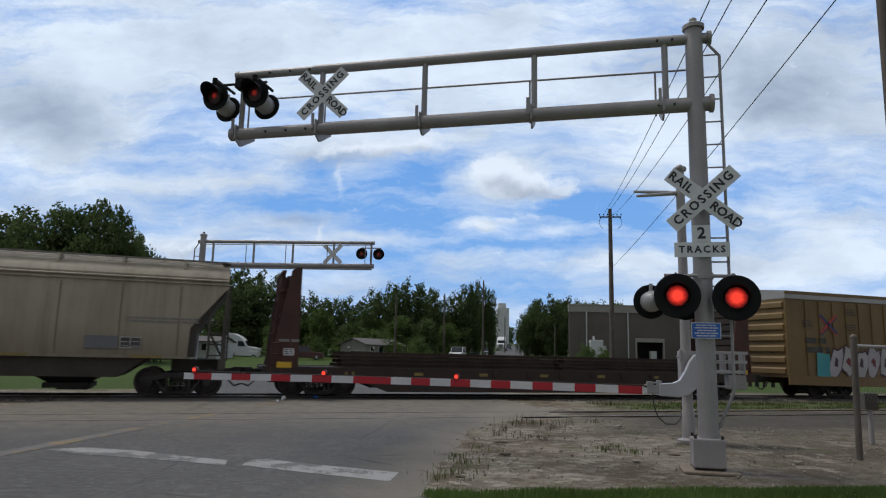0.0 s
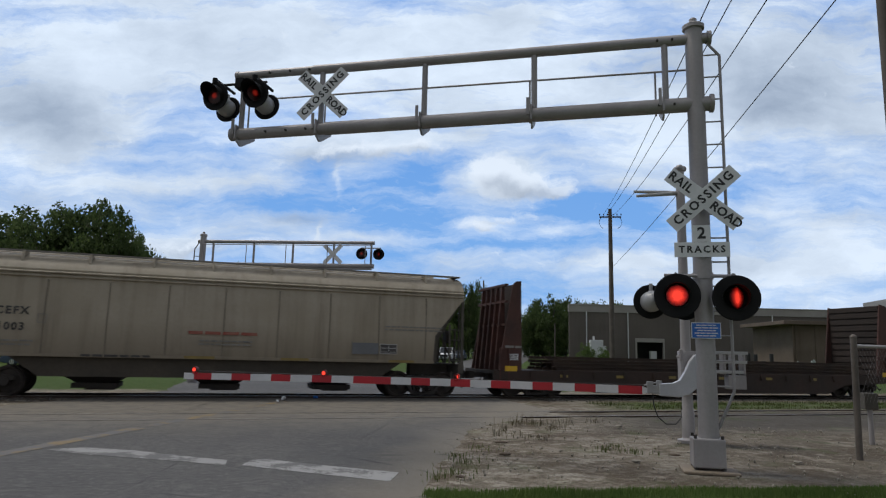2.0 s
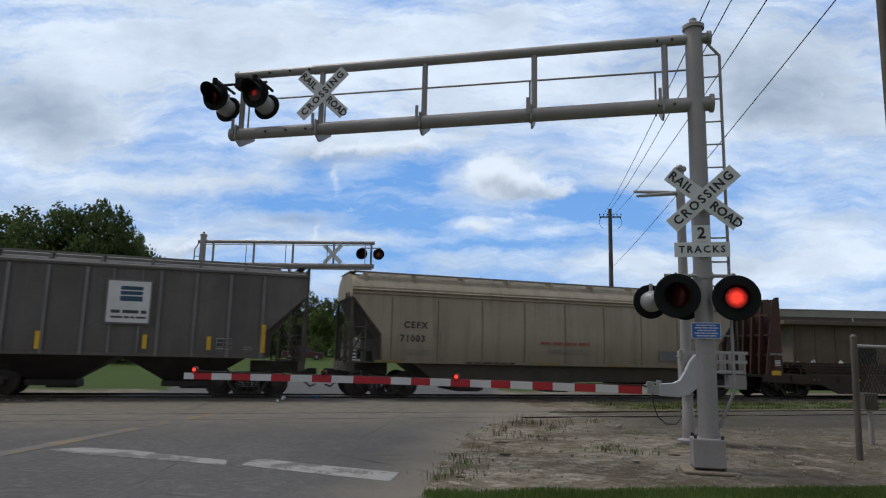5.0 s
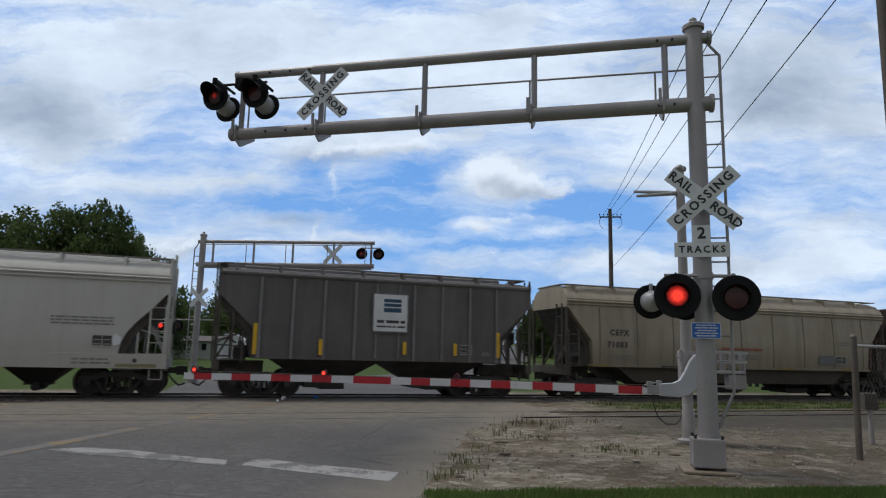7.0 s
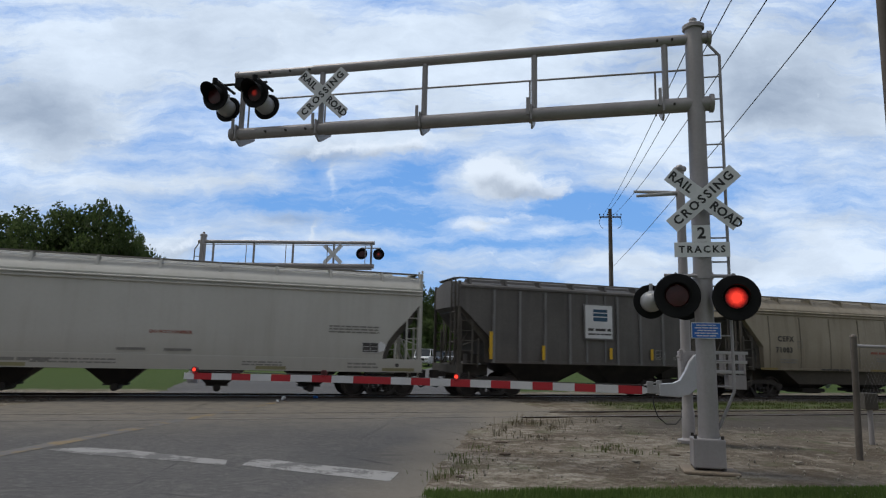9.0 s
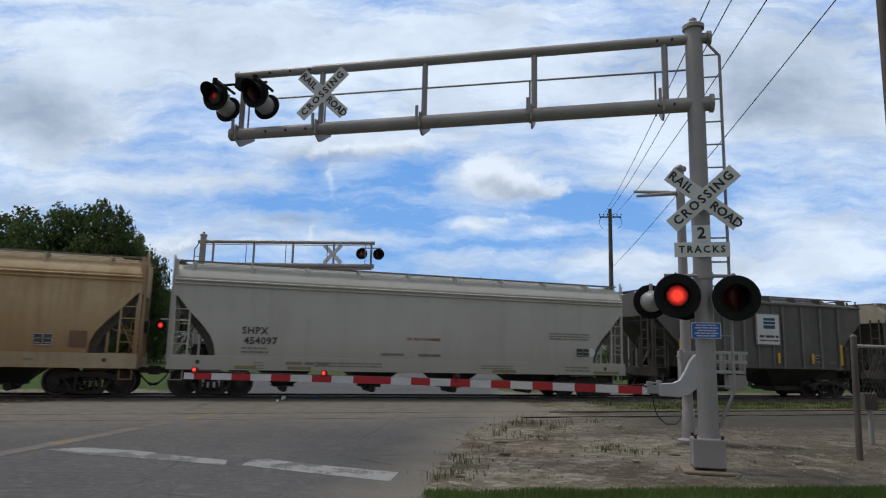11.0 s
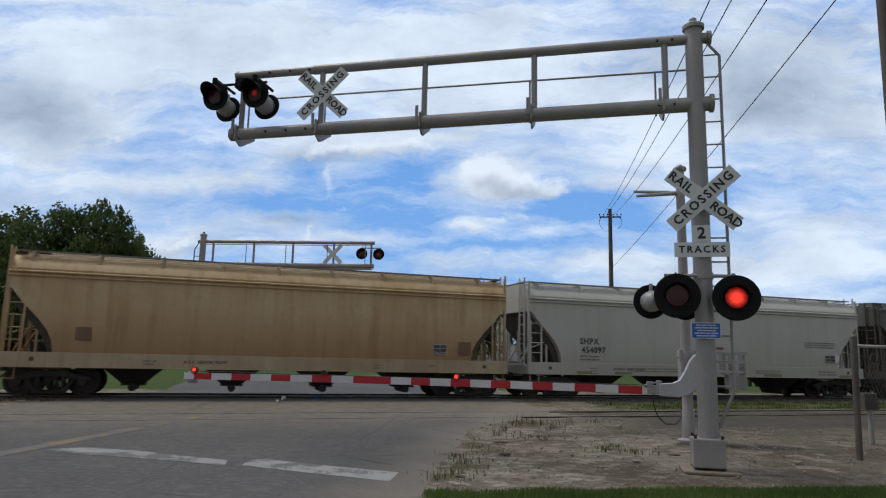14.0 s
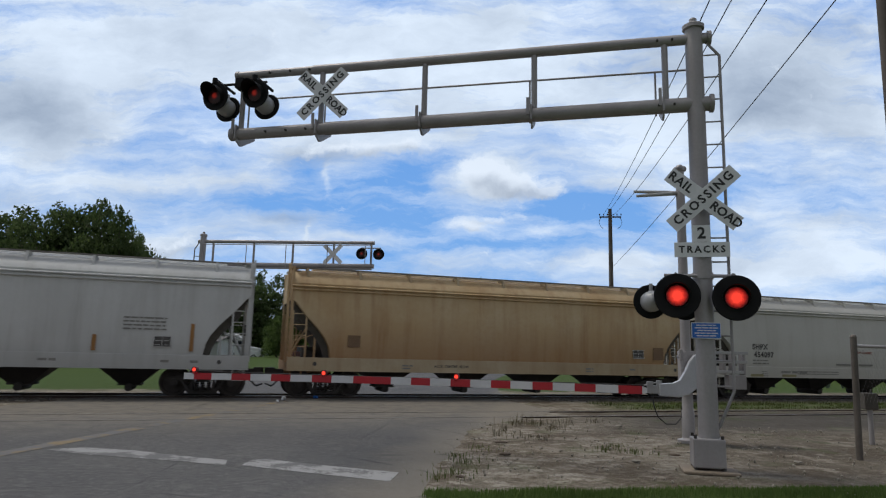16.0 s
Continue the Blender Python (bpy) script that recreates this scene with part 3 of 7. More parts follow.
def add_coupler(car, half, z=0.84):
    for s in (-1, 1):
        bm = bmesh.new()
        box(bm, s * (half + 0.02), 0, z, 0.55, 0.2, 0.2)
        prism(bm, [(s * (half + 0.25), -0.14), (s * (half + 0.5), -0.18), (s * (half + 0.62), -0.04), (s * (half + 0.5), 0.02), (s * (half + 0.56), 0.14), (s * (half + 0.3), 0.16)], z - 0.15, z + 0.15, "z")
        part("coupler", bm, UNDER, car, "black knuckle coupler", bevel=0.012)
        bm = bmesh.new()
        pts = [Vector((s * (half - 0.02), -0.25, z - 0.08)), Vector((s * (half + 0.15), -0.27, z - 0.3)), Vector((s * (half + 0.36), -0.25, z - 0.5)), Vector((s * (half + 0.58), -0.2, z - 0.42))]
        for a, b in zip(pts, pts[1:]):
            rod(bm, a, b, 0.028, 8)
        part("air_hose", bm, CABLE, car, "black rubber brake hose", True)


def ladder(car, name, a, b, z0, z1, mat, step=0.38, y=None):
    """Stiles at the plan points a and b, rungs between."""
    bm = bmesh.new()
    for p in (a, b):
        box(bm, p[0], p[1], (z0 + z1) / 2, 0.055, 0.055, z1 - z0)
    z = z0 + 0.12
    while z < z1:
        rod(bm, (a[0], a[1], z), (b[0], b[1], z), 0.016, 6)
        z += step
    return part(name, bm, mat, car)


def car_thing(name, u0, u1, label, category="railway wagon"):
    half = (u1 - u0) / 2
    c = thing(name, pose(0, 0, 0), label, category)
    MOVERS.append((c, (u0 + u1) / 2))
    return c, half


def car_ends(car, half, mat, tall, roomy, cut):
    """Sills, corner posts, ladders, walkways and brake gear of a covered hopper."""
    for s in (-1, 1):
        bm = bmesh.new()
        box(bm, s * (half - 0.12), 0, 1.08, 0.24, 2.95, 0.34)
        box(bm, s * (half - 0.9), 0, 1.02, 1.7, 0.5, 0.42)
        part("end_sill", bm, mat, car, bevel=0.01)
        bm = bmesh.new()
        for q in range(9):
            box(bm, s * (half - 0.32 - q * 0.07), 0, 1.265, 0.03, 2.6, 0.03)
        part("end_walkway", bm, mat, car)
        for y in (-1.44, 1.44):
            bm = bmesh.new()
            box(bm, s * (half - 0.08), y, 1.25 + (tall - 1.25) / 2, 0.10, 0.07, tall - 1.25)
            part("corner_post", bm, mat, car, bevel=0.006)
            if roomy:
                bm = bmesh.new()
                box(bm, s * (half - 0.95), y * 0.86, 1.7, 0.07, 0.06, 1.1)
                rod(bm, (s * (half - 0.95), y * 0.86, 2.2), (s * (half - 0.1), y * 0.97, 1.9), 0.016, 6)
                part("handrail", bm, mat, car)
            ladder(car, "ladder", (s * (half - 0.13), y * 1.045), (s * (half - 0.60), y * 1.045), 1.25, 3.0 if roomy else 2.7, mat)
            bm = bmesh.new()
            for x in (half - 0.13, half - 0.5):
                box(bm, s * x, y * 1.02, 0.78, 0.04, 0.04, 0.42)
            box(bm, s * (half - 0.315), y * 1.02, 0.58, 0.40, 0.05, 0.03)
            part("stirrup_step", bm, mat, car)
        ladder(car, "end_ladder", (s * (half + 0.02), -1.25), (s * (half + 0.02), -0.8), 1.2, tall + 0.15, mat)
        for y in (-0.55, 0.55):
            bm = bmesh.new()
            rod(bm, (s * (half - 0.1), y, 1.25), (s * (half - 0.75), y, 2.5), 0.035, 8)
            box(bm, s * (half - 0.06), y, 1.9, 0.07, 0.07, 1.4)
            part("end_brace", bm, mat, car)
        # sloping end sheet, a wedge whose dark colour stands for shade
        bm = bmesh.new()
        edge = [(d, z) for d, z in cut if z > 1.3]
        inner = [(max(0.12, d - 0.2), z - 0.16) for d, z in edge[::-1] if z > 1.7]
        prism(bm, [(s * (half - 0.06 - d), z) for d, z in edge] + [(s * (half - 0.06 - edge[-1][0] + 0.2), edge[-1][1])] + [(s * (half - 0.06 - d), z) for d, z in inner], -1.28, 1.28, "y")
        part("end_slope", bm, SHADE_AND_DARK_STEEL, car, "sloping end sheet coloured dark for the shade there")
    bm = bmesh.new()
    rod(bm, (half + 0.02, 0.55, 2.3), (half + 0.07, 0.55, 2.3), 0.26, 18)
    box(bm, half - 0.05, 0.55, 2.3, 0.16, 0.32, 0.4)
    part("brake_wheel", bm, UNDER, car)
    bm = bmesh.new()
    rod(bm, (-half + 0.7, 0.4, 1.55), (-half + 1.35, 0.4, 1.55), 0.22, 14)
    box(bm, -half + 0.9, -0.5, 1.45, 0.4, 0.5, 0.4)
    part("brake_cylinder", bm, UNDER, car)
    add_coupler(car, half)


def car_roof(car, half, mat, z=4.50, side=1.0, step=1.9, foot=4.34):
    for y in (-side, side):
        bm = bmesh.new()
        for k in (-0.16, 0, 0.16):
            box(bm, 0, y + k, z + 0.06, half * 2 - 0.3, 0.10, 0.02)
        box(bm, 0, y - math.copysign(0.23, -y) , z + 0.045, half * 2 - 0.3, 0.015, 0.045)
        part("running_board", bm, WALK_STEEL, car, "steel-grating roof walkway")
        x = -half + 0.6
        while x < half - 0.3:
            bm = bmesh.new()
            s = math.copysign(1, y)
            prism(bm, [(y - s * 0.25, z + 0.04), (y + s * 0.24, z + 0.04), (y + s * 0.34, foot - 0.12), (y + s * 0.28, foot - 0.16), (y - s * 0.1, foot)], x - 0.04, x + 0.04, "x")
            part("board_bracket", bm, mat, car)
            x += step
    for s in (-1, 1):
        bm = bmesh.new()
        for k in (-0.16, 0, 0.16):
            box(bm, s * (half - 0.18 + k * 0.6), 0, z + 0.06, 0.09, side * 2, 0.03)
        part("end_board", bm, mat, car)
    bm = bmesh.new()
    prism(bm, [(-0.34, 4.48), (0.34, 4.48), (0.30, 4.6), (0.1, 4.66), (-0.1, 4.66), (-0.30, 4.6)], -half + 0.9, half - 0.9, "x")
    part("trough_hatch", bm, mat, car, "long roof loading hatch cover")


def bars(bm, x, z, width, rows, h, gap, y=-1.56, seed=1):
    rng = random.Random(seed)
    for r in range(rows):
        zz, xx = z - r * gap, x - width / 2
        while xx < x + width / 2 - h:
            w = rng.uniform(2, 6) * h
            w = min(w, x + width / 2 - xx)
            box(bm, xx + w / 2, y, zz, w, 0.004, h)
            xx += w + h * 0.7


def stencil(car, name, x, z, width, rows, h, gap, mat, y=-1.562, seed=1, label="rows of faded stencilled lettering"):
    bm = bmesh.new()
    bars(bm, x, z, width, rows, h, gap, y, seed)
    return tagged(part(name, bm, mat, car, label), kind="stuff")


def placard(car, x, z, w, h, y=-1.565):
    bm = bmesh.new()
    box(bm, x, y, z, w, 0.006, h)
    a = part("data_panel", bm, STENCIL_DARK, car, "black consolidated data panel")
    bm = bmesh.new()
    for dx in (-w / 4, w / 4):
        for dz in (h * 0.18, -h * 0.2):
            box(bm, x + dx, y - 0.005, z + dz - h * 0.1, w * 0.34, 0.003, h * 0.045)
    box(bm, x, y - 0.005, z, w * 0.03, 0.003, h * 0.9)
    for e in (-1, 1):
        box(bm, x, y - 0.005, z + e * h * 0.47, w, 0.003, h * 0.05)
        box(bm, x + e * w * 0.49, y - 0.005, z, w * 0.025, 0.003, h)
    part("panel_print", bm, STENCIL_WHITE, a)


CURVED_CUT = [(0, 3.36), (0.12, 3.32), (0.5, 2.86), (0.95, 2.40), (1.22, 2.05), (1.36, 1.75), (1.42, 1.36)]
STRAIGHT_CUT = [(0, 3.60), (0.08, 3.56), (1.12, 2.27), (1.17, 1.31)]
RIBBED_CUT = [(0, 3.45), (0.1, 3.40), (1.30, 2.25), (1.36, 1.33)]


def centre_flow_hopper(name, u0, u1, mat, sill_mat, label, bays=(-4.8, -1.6, 1.6, 4.8)):
    car, half = car_thing(name, u0, u1, label)
    bm = bmesh.new()
    hopper_shell(bm, half - 0.06, CURVED_CUT)
    part("body", bm, mat, car, smooth=True)
    for y in (-1.53, 1.53):
        bm = bmesh.new()
        box(bm, 0, y, 1.15, half * 2, 0.09, 0.47)
        box(bm, 0, y - math.copysign(0.045, -y), 0.93, half * 2, 0.16, 0.025)
        part("side_sill", bm, sill_mat, car, bevel=0.012)
    for x in bays:
        bm = bmesh.new()
        frustum(bm, x, 2.9, 2.5, 1.4, 0.55, 0.75, 0.34)
        part("hopper_bay", bm, UNDER, car, "near-black discharge hopper")
        bm = bmesh.new()
        rod(bm, (x, -0.62, 0.28), (x, 0.62, 0.28), 0.13, 12)
        box(bm, x, 0, 0.36, 0.75, 0.9, 0.05)
        part("outlet_gate", bm, UNDER, car, "black outlet gate")
    add_bogie(car, -half + 1.42)
    add_bogie(car, half - 1.42)
    car_ends(car, half, mat, 4.55, True, CURVED_CUT)
    car_roof(car, half, sill_mat)
    for s in (-1, 1):
        for y in (-1.585, 1.585):
            bm = bmesh.new()
            rod(bm, (s * (half - 0.95), y, 1.17), (s * (half - 0.95), y * 0.99, 1.17), 0.07, 12)
            part("jacking_pad", bm, STENCIL_DARK, car)
    return car, half


def tan_hopper():
    car, half = car_thing("covered_hopper", -16.96, 0.35, "dirty tan three-bay covered hopper wagon with vertical weld seams")
    bm = bmesh.new()
    hopper_shell(bm, half - 0.06, STRAIGHT_CUT, bulge=0.06)
    part("body", bm, TAN_CAR, car, smooth=True)
    for k in range(9):
        x = -half + 1.55 + k * (2 * half - 3.1) / 8
        bm = bmesh.new()
        prism(bm, [(-1.50, 1.35), (-1.535, 1.35), (-1.572, 2.1), (-1.578, 2.6), (-1.562, 3.2), (-1.54, 3.64), (-1.50, 3.64)], x - 0.015, x + 0.015, "x")
        part("weld_seam", bm, SEAM_DARK, car, "dark dirty weld seam")
    for y in (-1.5, 1.5):
        bm = bmesh.new()
        box(bm, 0, y, 1.30, half * 2 - 2.4, 0.12, 0.10)
        part("side_sill", bm, TAN_CAR, car, bevel=0.01)
    for x in (-7.2, -0.7, 2.4, 6.2):
        bm = bmesh.new()
        box(bm, x, -1.565, 1.31, 0.95, 0.008, 0.085)
        part("reflector_strip", bm, DULL_YELLOW, car, "dirty yellow reflective strip")
    # belly block; the shadow under the body is put into its dark colour
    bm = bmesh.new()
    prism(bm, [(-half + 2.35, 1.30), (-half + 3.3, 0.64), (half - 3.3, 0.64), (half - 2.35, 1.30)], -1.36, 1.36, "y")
    part("belly", bm, surface("shaded_belly", (0.075, 0.062, 0.045), (0.045, 0.038, 0.03), 0.8, 0, 0.6, 9, 0.1), car, "underside of the hopper coloured dark for its shade")
    for x in (-3.85, 0, 3.85):
        bm = bmesh.new()
        frustum(bm, x, 2.9, 2.3, 0.95, 1.15, 1.0, 0.42)
        part("hopper_bay", bm, UNDER, car, "dark discharge hopper")
        bm = bmesh.new()
        box(bm, x, 0, 0.34, 1.35, 1.5, 0.16)
        box(bm, x + 0.15, 0, 0.24, 0.9, 1.2, 0.08)
        part("outlet_gate", bm, UNDER, car, "black outlet gate", bevel=0.01)
    add_bogie(car, -half + 1.45)
    add_bogie(car, half - 1.45)
    # end fittings darker than the tan body: shadow put into their colour
    car_ends(car, half, SHADE_AND_DARK_STEEL, 3.6, False, STRAIGHT_CUT)
    car_roof(car, half, TAN_CAR)
    letters("reporting_mark", "CEFX", 0.33, pose(-half + 2.45, -1.578, 2.63), STENCIL_DARK, car, spacing=1.25)
    letters("reporting_mark", "71003", 0.33, pose(-half + 2.35, -1.575, 2.14), STENCIL_DARK, car, spacing=1.2)
    stencil(car, "stencil", -half + 2.6, 1.72, 1.0, 2, 0.05, 0.12, STENCIL_GREY, -1.56, 3)
    stencil(car, "stencil", 0.0, 2.12, 2.2, 1, 0.10, 0.1, STENCIL_RED, -1.585, 5, "faded red stencilled words")
    stencil(car, "stencil", 0.1, 1.86, 1.7, 2, 0.05, 0.11, STENCIL_GREY, -1.572, 7)
    stencil(car, "stencil", half - 2.0, 2.55, 2.2, 2, 0.05, 0.11, STENCIL_GREY, -1.582, 9)
    stencil(car, "stencil", -3.2, 1.31, 2.0, 1, 0.07, 0.1, STENCIL_DARK, -1.566, 11)
    bm = bmesh.new()
    for e in (-1, 1):
        box(bm, -half + 3.28 + e * 0.12, -1.577, 2.42, 0.02, 0.004, 0.26)
        box(bm, -half + 3.28, -1.577, 2.42 + e * 0.13, 0.26, 0.004, 0.02)
    part("stencil", bm, STENCIL_GREY, car)
    placard(car, half - 2.95, 1.74, 0.62, 0.36, -1.572)
    bm = bmesh.new()
    box(bm, half - 3.8, -1.566, 1.74, 0.95, 0.01, 0.40)
    part("paint_patch", bm, surface("blue_grey_patch", (0.17, 0.18, 0.19), (0.13, 0.135, 0.14), 0.7), car, "blue-grey repainted patch")


def grey_hopper():
    car, half = car_thing("ribbed_hopper", -30.22, -18.45, "dark grey two-bay covered hopper wagon with vertical ribs")
    bm = bmesh.new()
    hopper_shell(bm, half - 0.06, RIBBED_CUT, True, 0.0)
    part("body", bm, GREY_CAR, car, smooth=True)
    for k in range(9):
        x = -4.42 + k * 8.78 / 8
        if k in (4,):
            continue
        for y in (-1, 1):
            bm = bmesh.new()
            box(bm, x, y * 1.545, 2.72, 0.10, 0.09, 2.78)
            part("side_rib", bm, GREY_RIB, car, bevel=0.008)
    for x in (-0.35, 0.5):
        for y in (-1, 1):
            bm = bmesh.new()
            box(bm, x, y * 1.53, 2.72, 0.07, 0.06, 2.78)
            part("side_rib", bm, GREY_RIB, car, bevel=0.008)
    for y in (-1.52, 1.52):
        bm = bmesh.new()
        box(bm, 0, y, 4.20, half * 2 - 0.1, 0.10, 0.09)
        part("top_chord", bm, GREY_CAR, car, bevel=0.01)
        bm = bmesh.new()
        box(bm, 0, y, 1.36, half * 2 - 2.7, 0.12, 0.10)
        part("side_sill", bm, GREY_CAR, car, bevel=0.01)
    for x in (-2.0, 2.0):
        bm = bmesh.new()
        frustum(bm, x, 3.9, 2.9, 1.34, 1.3, 1.0, 0.5)
        part("hopper_bay", bm, UNDER, car, "black discharge hopper")
        bm = bmesh.new()
        box(bm, x, 0, 0.42, 1.45, 1.5, 0.18)
        box(bm, x + 0.3, 0, 0.30, 0.9, 1.2, 0.08)
        part("outlet_gate", bm, UNDER, car, "black outlet gate", bevel=0.01)
    add_bogie(car, -half + 1.65)
    add_bogie(car, half - 1.85)
    # end fittings take the dark colour too, for the shaded wagon end
    car_ends(car, half, SHADE_AND_DARK_STEEL, 4.4, True, RIBBED_CUT)
    car_roof(car, half, GREY_CAR, 4.52, 0.95, 1.5, 4.42)
    for x, z, h in ((-4.55, 1.98, 1.05), (-2.32, 1.75, 0.55), (0.72, 1.78, 0.45), (2.68, 1.78, 0.45), (4.42, 1.98, 0.95)):
        bm = bmesh.new()
        box(bm, x, -1.598, z, 0.13, 0.012, h)
        part("yellow_marker", bm, YELLOW_MARK, car, "yellow reflective strip")
    bm = bmesh.new()
    box(bm, 0.15, -1.60, 3.04, 1.32, 0.05, 1.42)
    sign = part("name_board", bm, SIGN_WHITE, car, "white board with a blue striped emblem and dark lettering", bevel=0.01)
    bm = bmesh.new()
    for y, w, h in ((3.48, 0.66, 0.12), (3.32, 0.66, 0.12), (3.14, 0.66, 0.16)):
        box(bm, 0.22, -1.628, y, w, 0.004, h)
    part("emblem", bm, surface("emblem_blue", (0.03, 0.09, 0.16), (0.02, 0.05, 0.09), 0.6), sign)
    stencil(sign, "board_lettering", 0.18, 2.72, 1.05, 1, 0.10, 0.2, STENCIL_DARK, -1.628, 21, "")
    stencil(sign, "board_lettering", 0.18, 2.54, 1.05, 1, 0.06, 0.2, STENCIL_DARK, -1.628, 22, "")
    bm = bmesh.new()
    for e in (-1, 1):
        box(bm, 0.15 + e * 0.65, -1.629, 3.04, 0.05, 0.006, 1.42)
        box(bm, 0.15, -1.629, 3.04 + e * 0.69, 1.32, 0.006, 0.05)
    part("board_frame", bm, GREY_RIB, sign)
    placard(car, 3.15, 1.78, 0.46, 0.36, -1.508)
    stencil(car, "stencil", 3.95, 1.68, 0.3, 2, 0.05, 0.07, STENCIL_GREY, -1.506, 31)


def pale_hopper():
    car, half = centre_flow_hopper("covered_hopper", -48.94, -31.6, PALE_CAR, PALE_CAR, "pale grey four-bay covered hopper wagon with a smooth curved body")
    letters("reporting_mark", "SHPX", 0.33, pose(-half + 2.72, -1.556, 2.24), STENCIL_DARK, car, spacing=1.12)
    letters("reporting_mark", "454097", 0.33, pose(-half + 2.92, -1.552, 1.90), STENCIL_DARK, car, spacing=1.12)
    letters("stencil", "DO NOT HAMMER", 0.145, pose(0.05, -1.558, 2.12), STENCIL_RED, car, spacing=1.1)
    stencil(car, "stencil", -half + 2.75, 1.66, 0.9, 2, 0.05, 0.13, STENCIL_GREY, -1.545, 41)
    stencil(car, "stencil", half - 2.55, 2.50, 1.8, 3, 0.05, 0.10, STENCIL_GREY, -1.56, 43)
    stencil(car, "stencil", -half + 2.9, 1.17, 0.35, 3, 0.04, 0.09, STENCIL_GREY, -1.578, 45)
    stencil(car, "stencil", -half + 4.6, 1.17, 1.6, 1, 0.10, 0.1, STENCIL_GREY, -1.578, 46)
    stencil(car, "stencil", -2.7, 1.20, 2.4, 2, 0.05, 0.10, STENCIL_GREY, -1.578, 47)
    stencil(car, "stencil", 3.0, 1.20, 1.3, 2, 0.05, 0.09, STENCIL_GREY, -1.578, 49)
    stencil(car, "stencil", half - 2.2, 1.20, 1.1, 2, 0.06, 0.12, STENCIL_GREY, -1.578, 51)
    for x in (-1.0, 0.4):
        bm = bmesh.new()
        box(bm, x - 0.1, -1.535, 1.55, 0.85, 0.02, 0.08)
        part("faded_label", bm, STENCIL_GREY, car)
    for x, w in ((-6.2, 0.7), (-4.4, 0.8), (3.3, 1.0), (half - 0.9, 1.2)):
        bm = bmesh.new()
        box(bm, x, -1.578, 1.01, w, 0.006, 0.11)
        part("reflector_strip", bm, surface("dull_olive_strip", (0.25, 0.23, 0.11), (0.2, 0.18, 0.09), 0.6), car)
    placard(car, half - 1.95, 1.78, 0.58, 0.36, -1.548)
    bm = bmesh.new()
    prism(bm, [(half - 1.62, 1.62), (half - 1.42, 1.68), (half - 1.38, 1.88), (half - 1.58, 2.02), (half - 1.66, 1.86)], -1.552, -1.54, "y")
    part("paper_patch", bm, SIGN_WHITE, car, "torn white paper placard")


def rusty_hopper():
    car, half = centre_flow_hopper("covered_hopper", -66.7, -49.82, RUST_CAR, surface("stained_cream_sill", (0.45, 0.38, 0.26), (0.36, 0.27, 0.16), 0.65, 0, 0.5, 9, 0.05, (0.22, 0.12, 0.05), 0.5),
                                   "rust-streaked cream four-bay covered hopper wagon", (-4.7, -1.55, 1.6, 4.7))
    letters("stencil", "A.C.F. CENTER FLOW", 0.13, pose(-half + 6.0, -1.58, 1.15), STENCIL_DARK, car, spacing=1.1)
    stencil(car, "stencil", -half + 4.3, 1.16, 0.4, 2, 0.06, 0.1, STENCIL_GREY, -1.579, 61)
    stencil(car, "stencil", half - 3.0, 1.16, 0.35, 1, 0.07, 0.1, STENCIL_GREY, -1.579, 63)
    stencil(car, "stencil", 3.4, 1.16, 0.35, 2, 0.06, 0.1, STENCIL_GREY, -1.579, 64)
    placard(car, half - 2.72, 1.78, 0.52, 0.36, -1.55)
    for x, z, w, h in ((half - 1.75, 1.82, 0.5, 0.5), (-half + 2.3, 1.98, 0.45, 0.42)):
        bm = bmesh.new()
        box(bm, x, -1.552, z, w, 0.012, h)
        part("patch_plate", bm, surface("brown_patch", (0.2, 0.125, 0.07), (0.13, 0.08, 0.045), 0.75), car, "dark rusted patch plate")


def far_hopper():
    car, half = centre_flow_hopper("covered_hopper", -85.0, -67.96, PALE_CAR2, PALE_CAR2, "grey-white four-bay covered hopper wagon with rust bars")
    placard(car, half - 2.75, 1.8, 0.52, 0.36, -1.55)
    stencil(car, "stencil", half - 3.3, 2.55, 1.3, 4, 0.05, 0.12, STENCIL_GREY, -1.562, 71)
    for x, z, h in ((half - 1.85, 1.95, 0.9), (half - 4.75, 1.72, 0.5), (half - 8.2, 1.72, 0.5)):
        bm = bmesh.new()
        box(bm, x, -1.556, z, 0.12, 0.02, h)
        part("orange_marker", bm, surface("faded_orange", (0.33, 0.16, 0.045), (0.24, 0.11, 0.04), 0.7), car, "faded orange marker strip")
    for x, w in ((half - 1.7, 0.3), (half - 6.0, 0.5), (half - 2.6, 0.3)):
        stencil(car, "stencil", x, 1.17, w, 1, 0.08, 0.1, STENCIL_GREY, -1.579, 73)


NEAR_BLACK_TIMBER = surface("near_black_timber", (0.036, 0.024, 0.019), (0.022, 0.016, 0.013), 0.85, 0, 1.2, 14, 0.2)


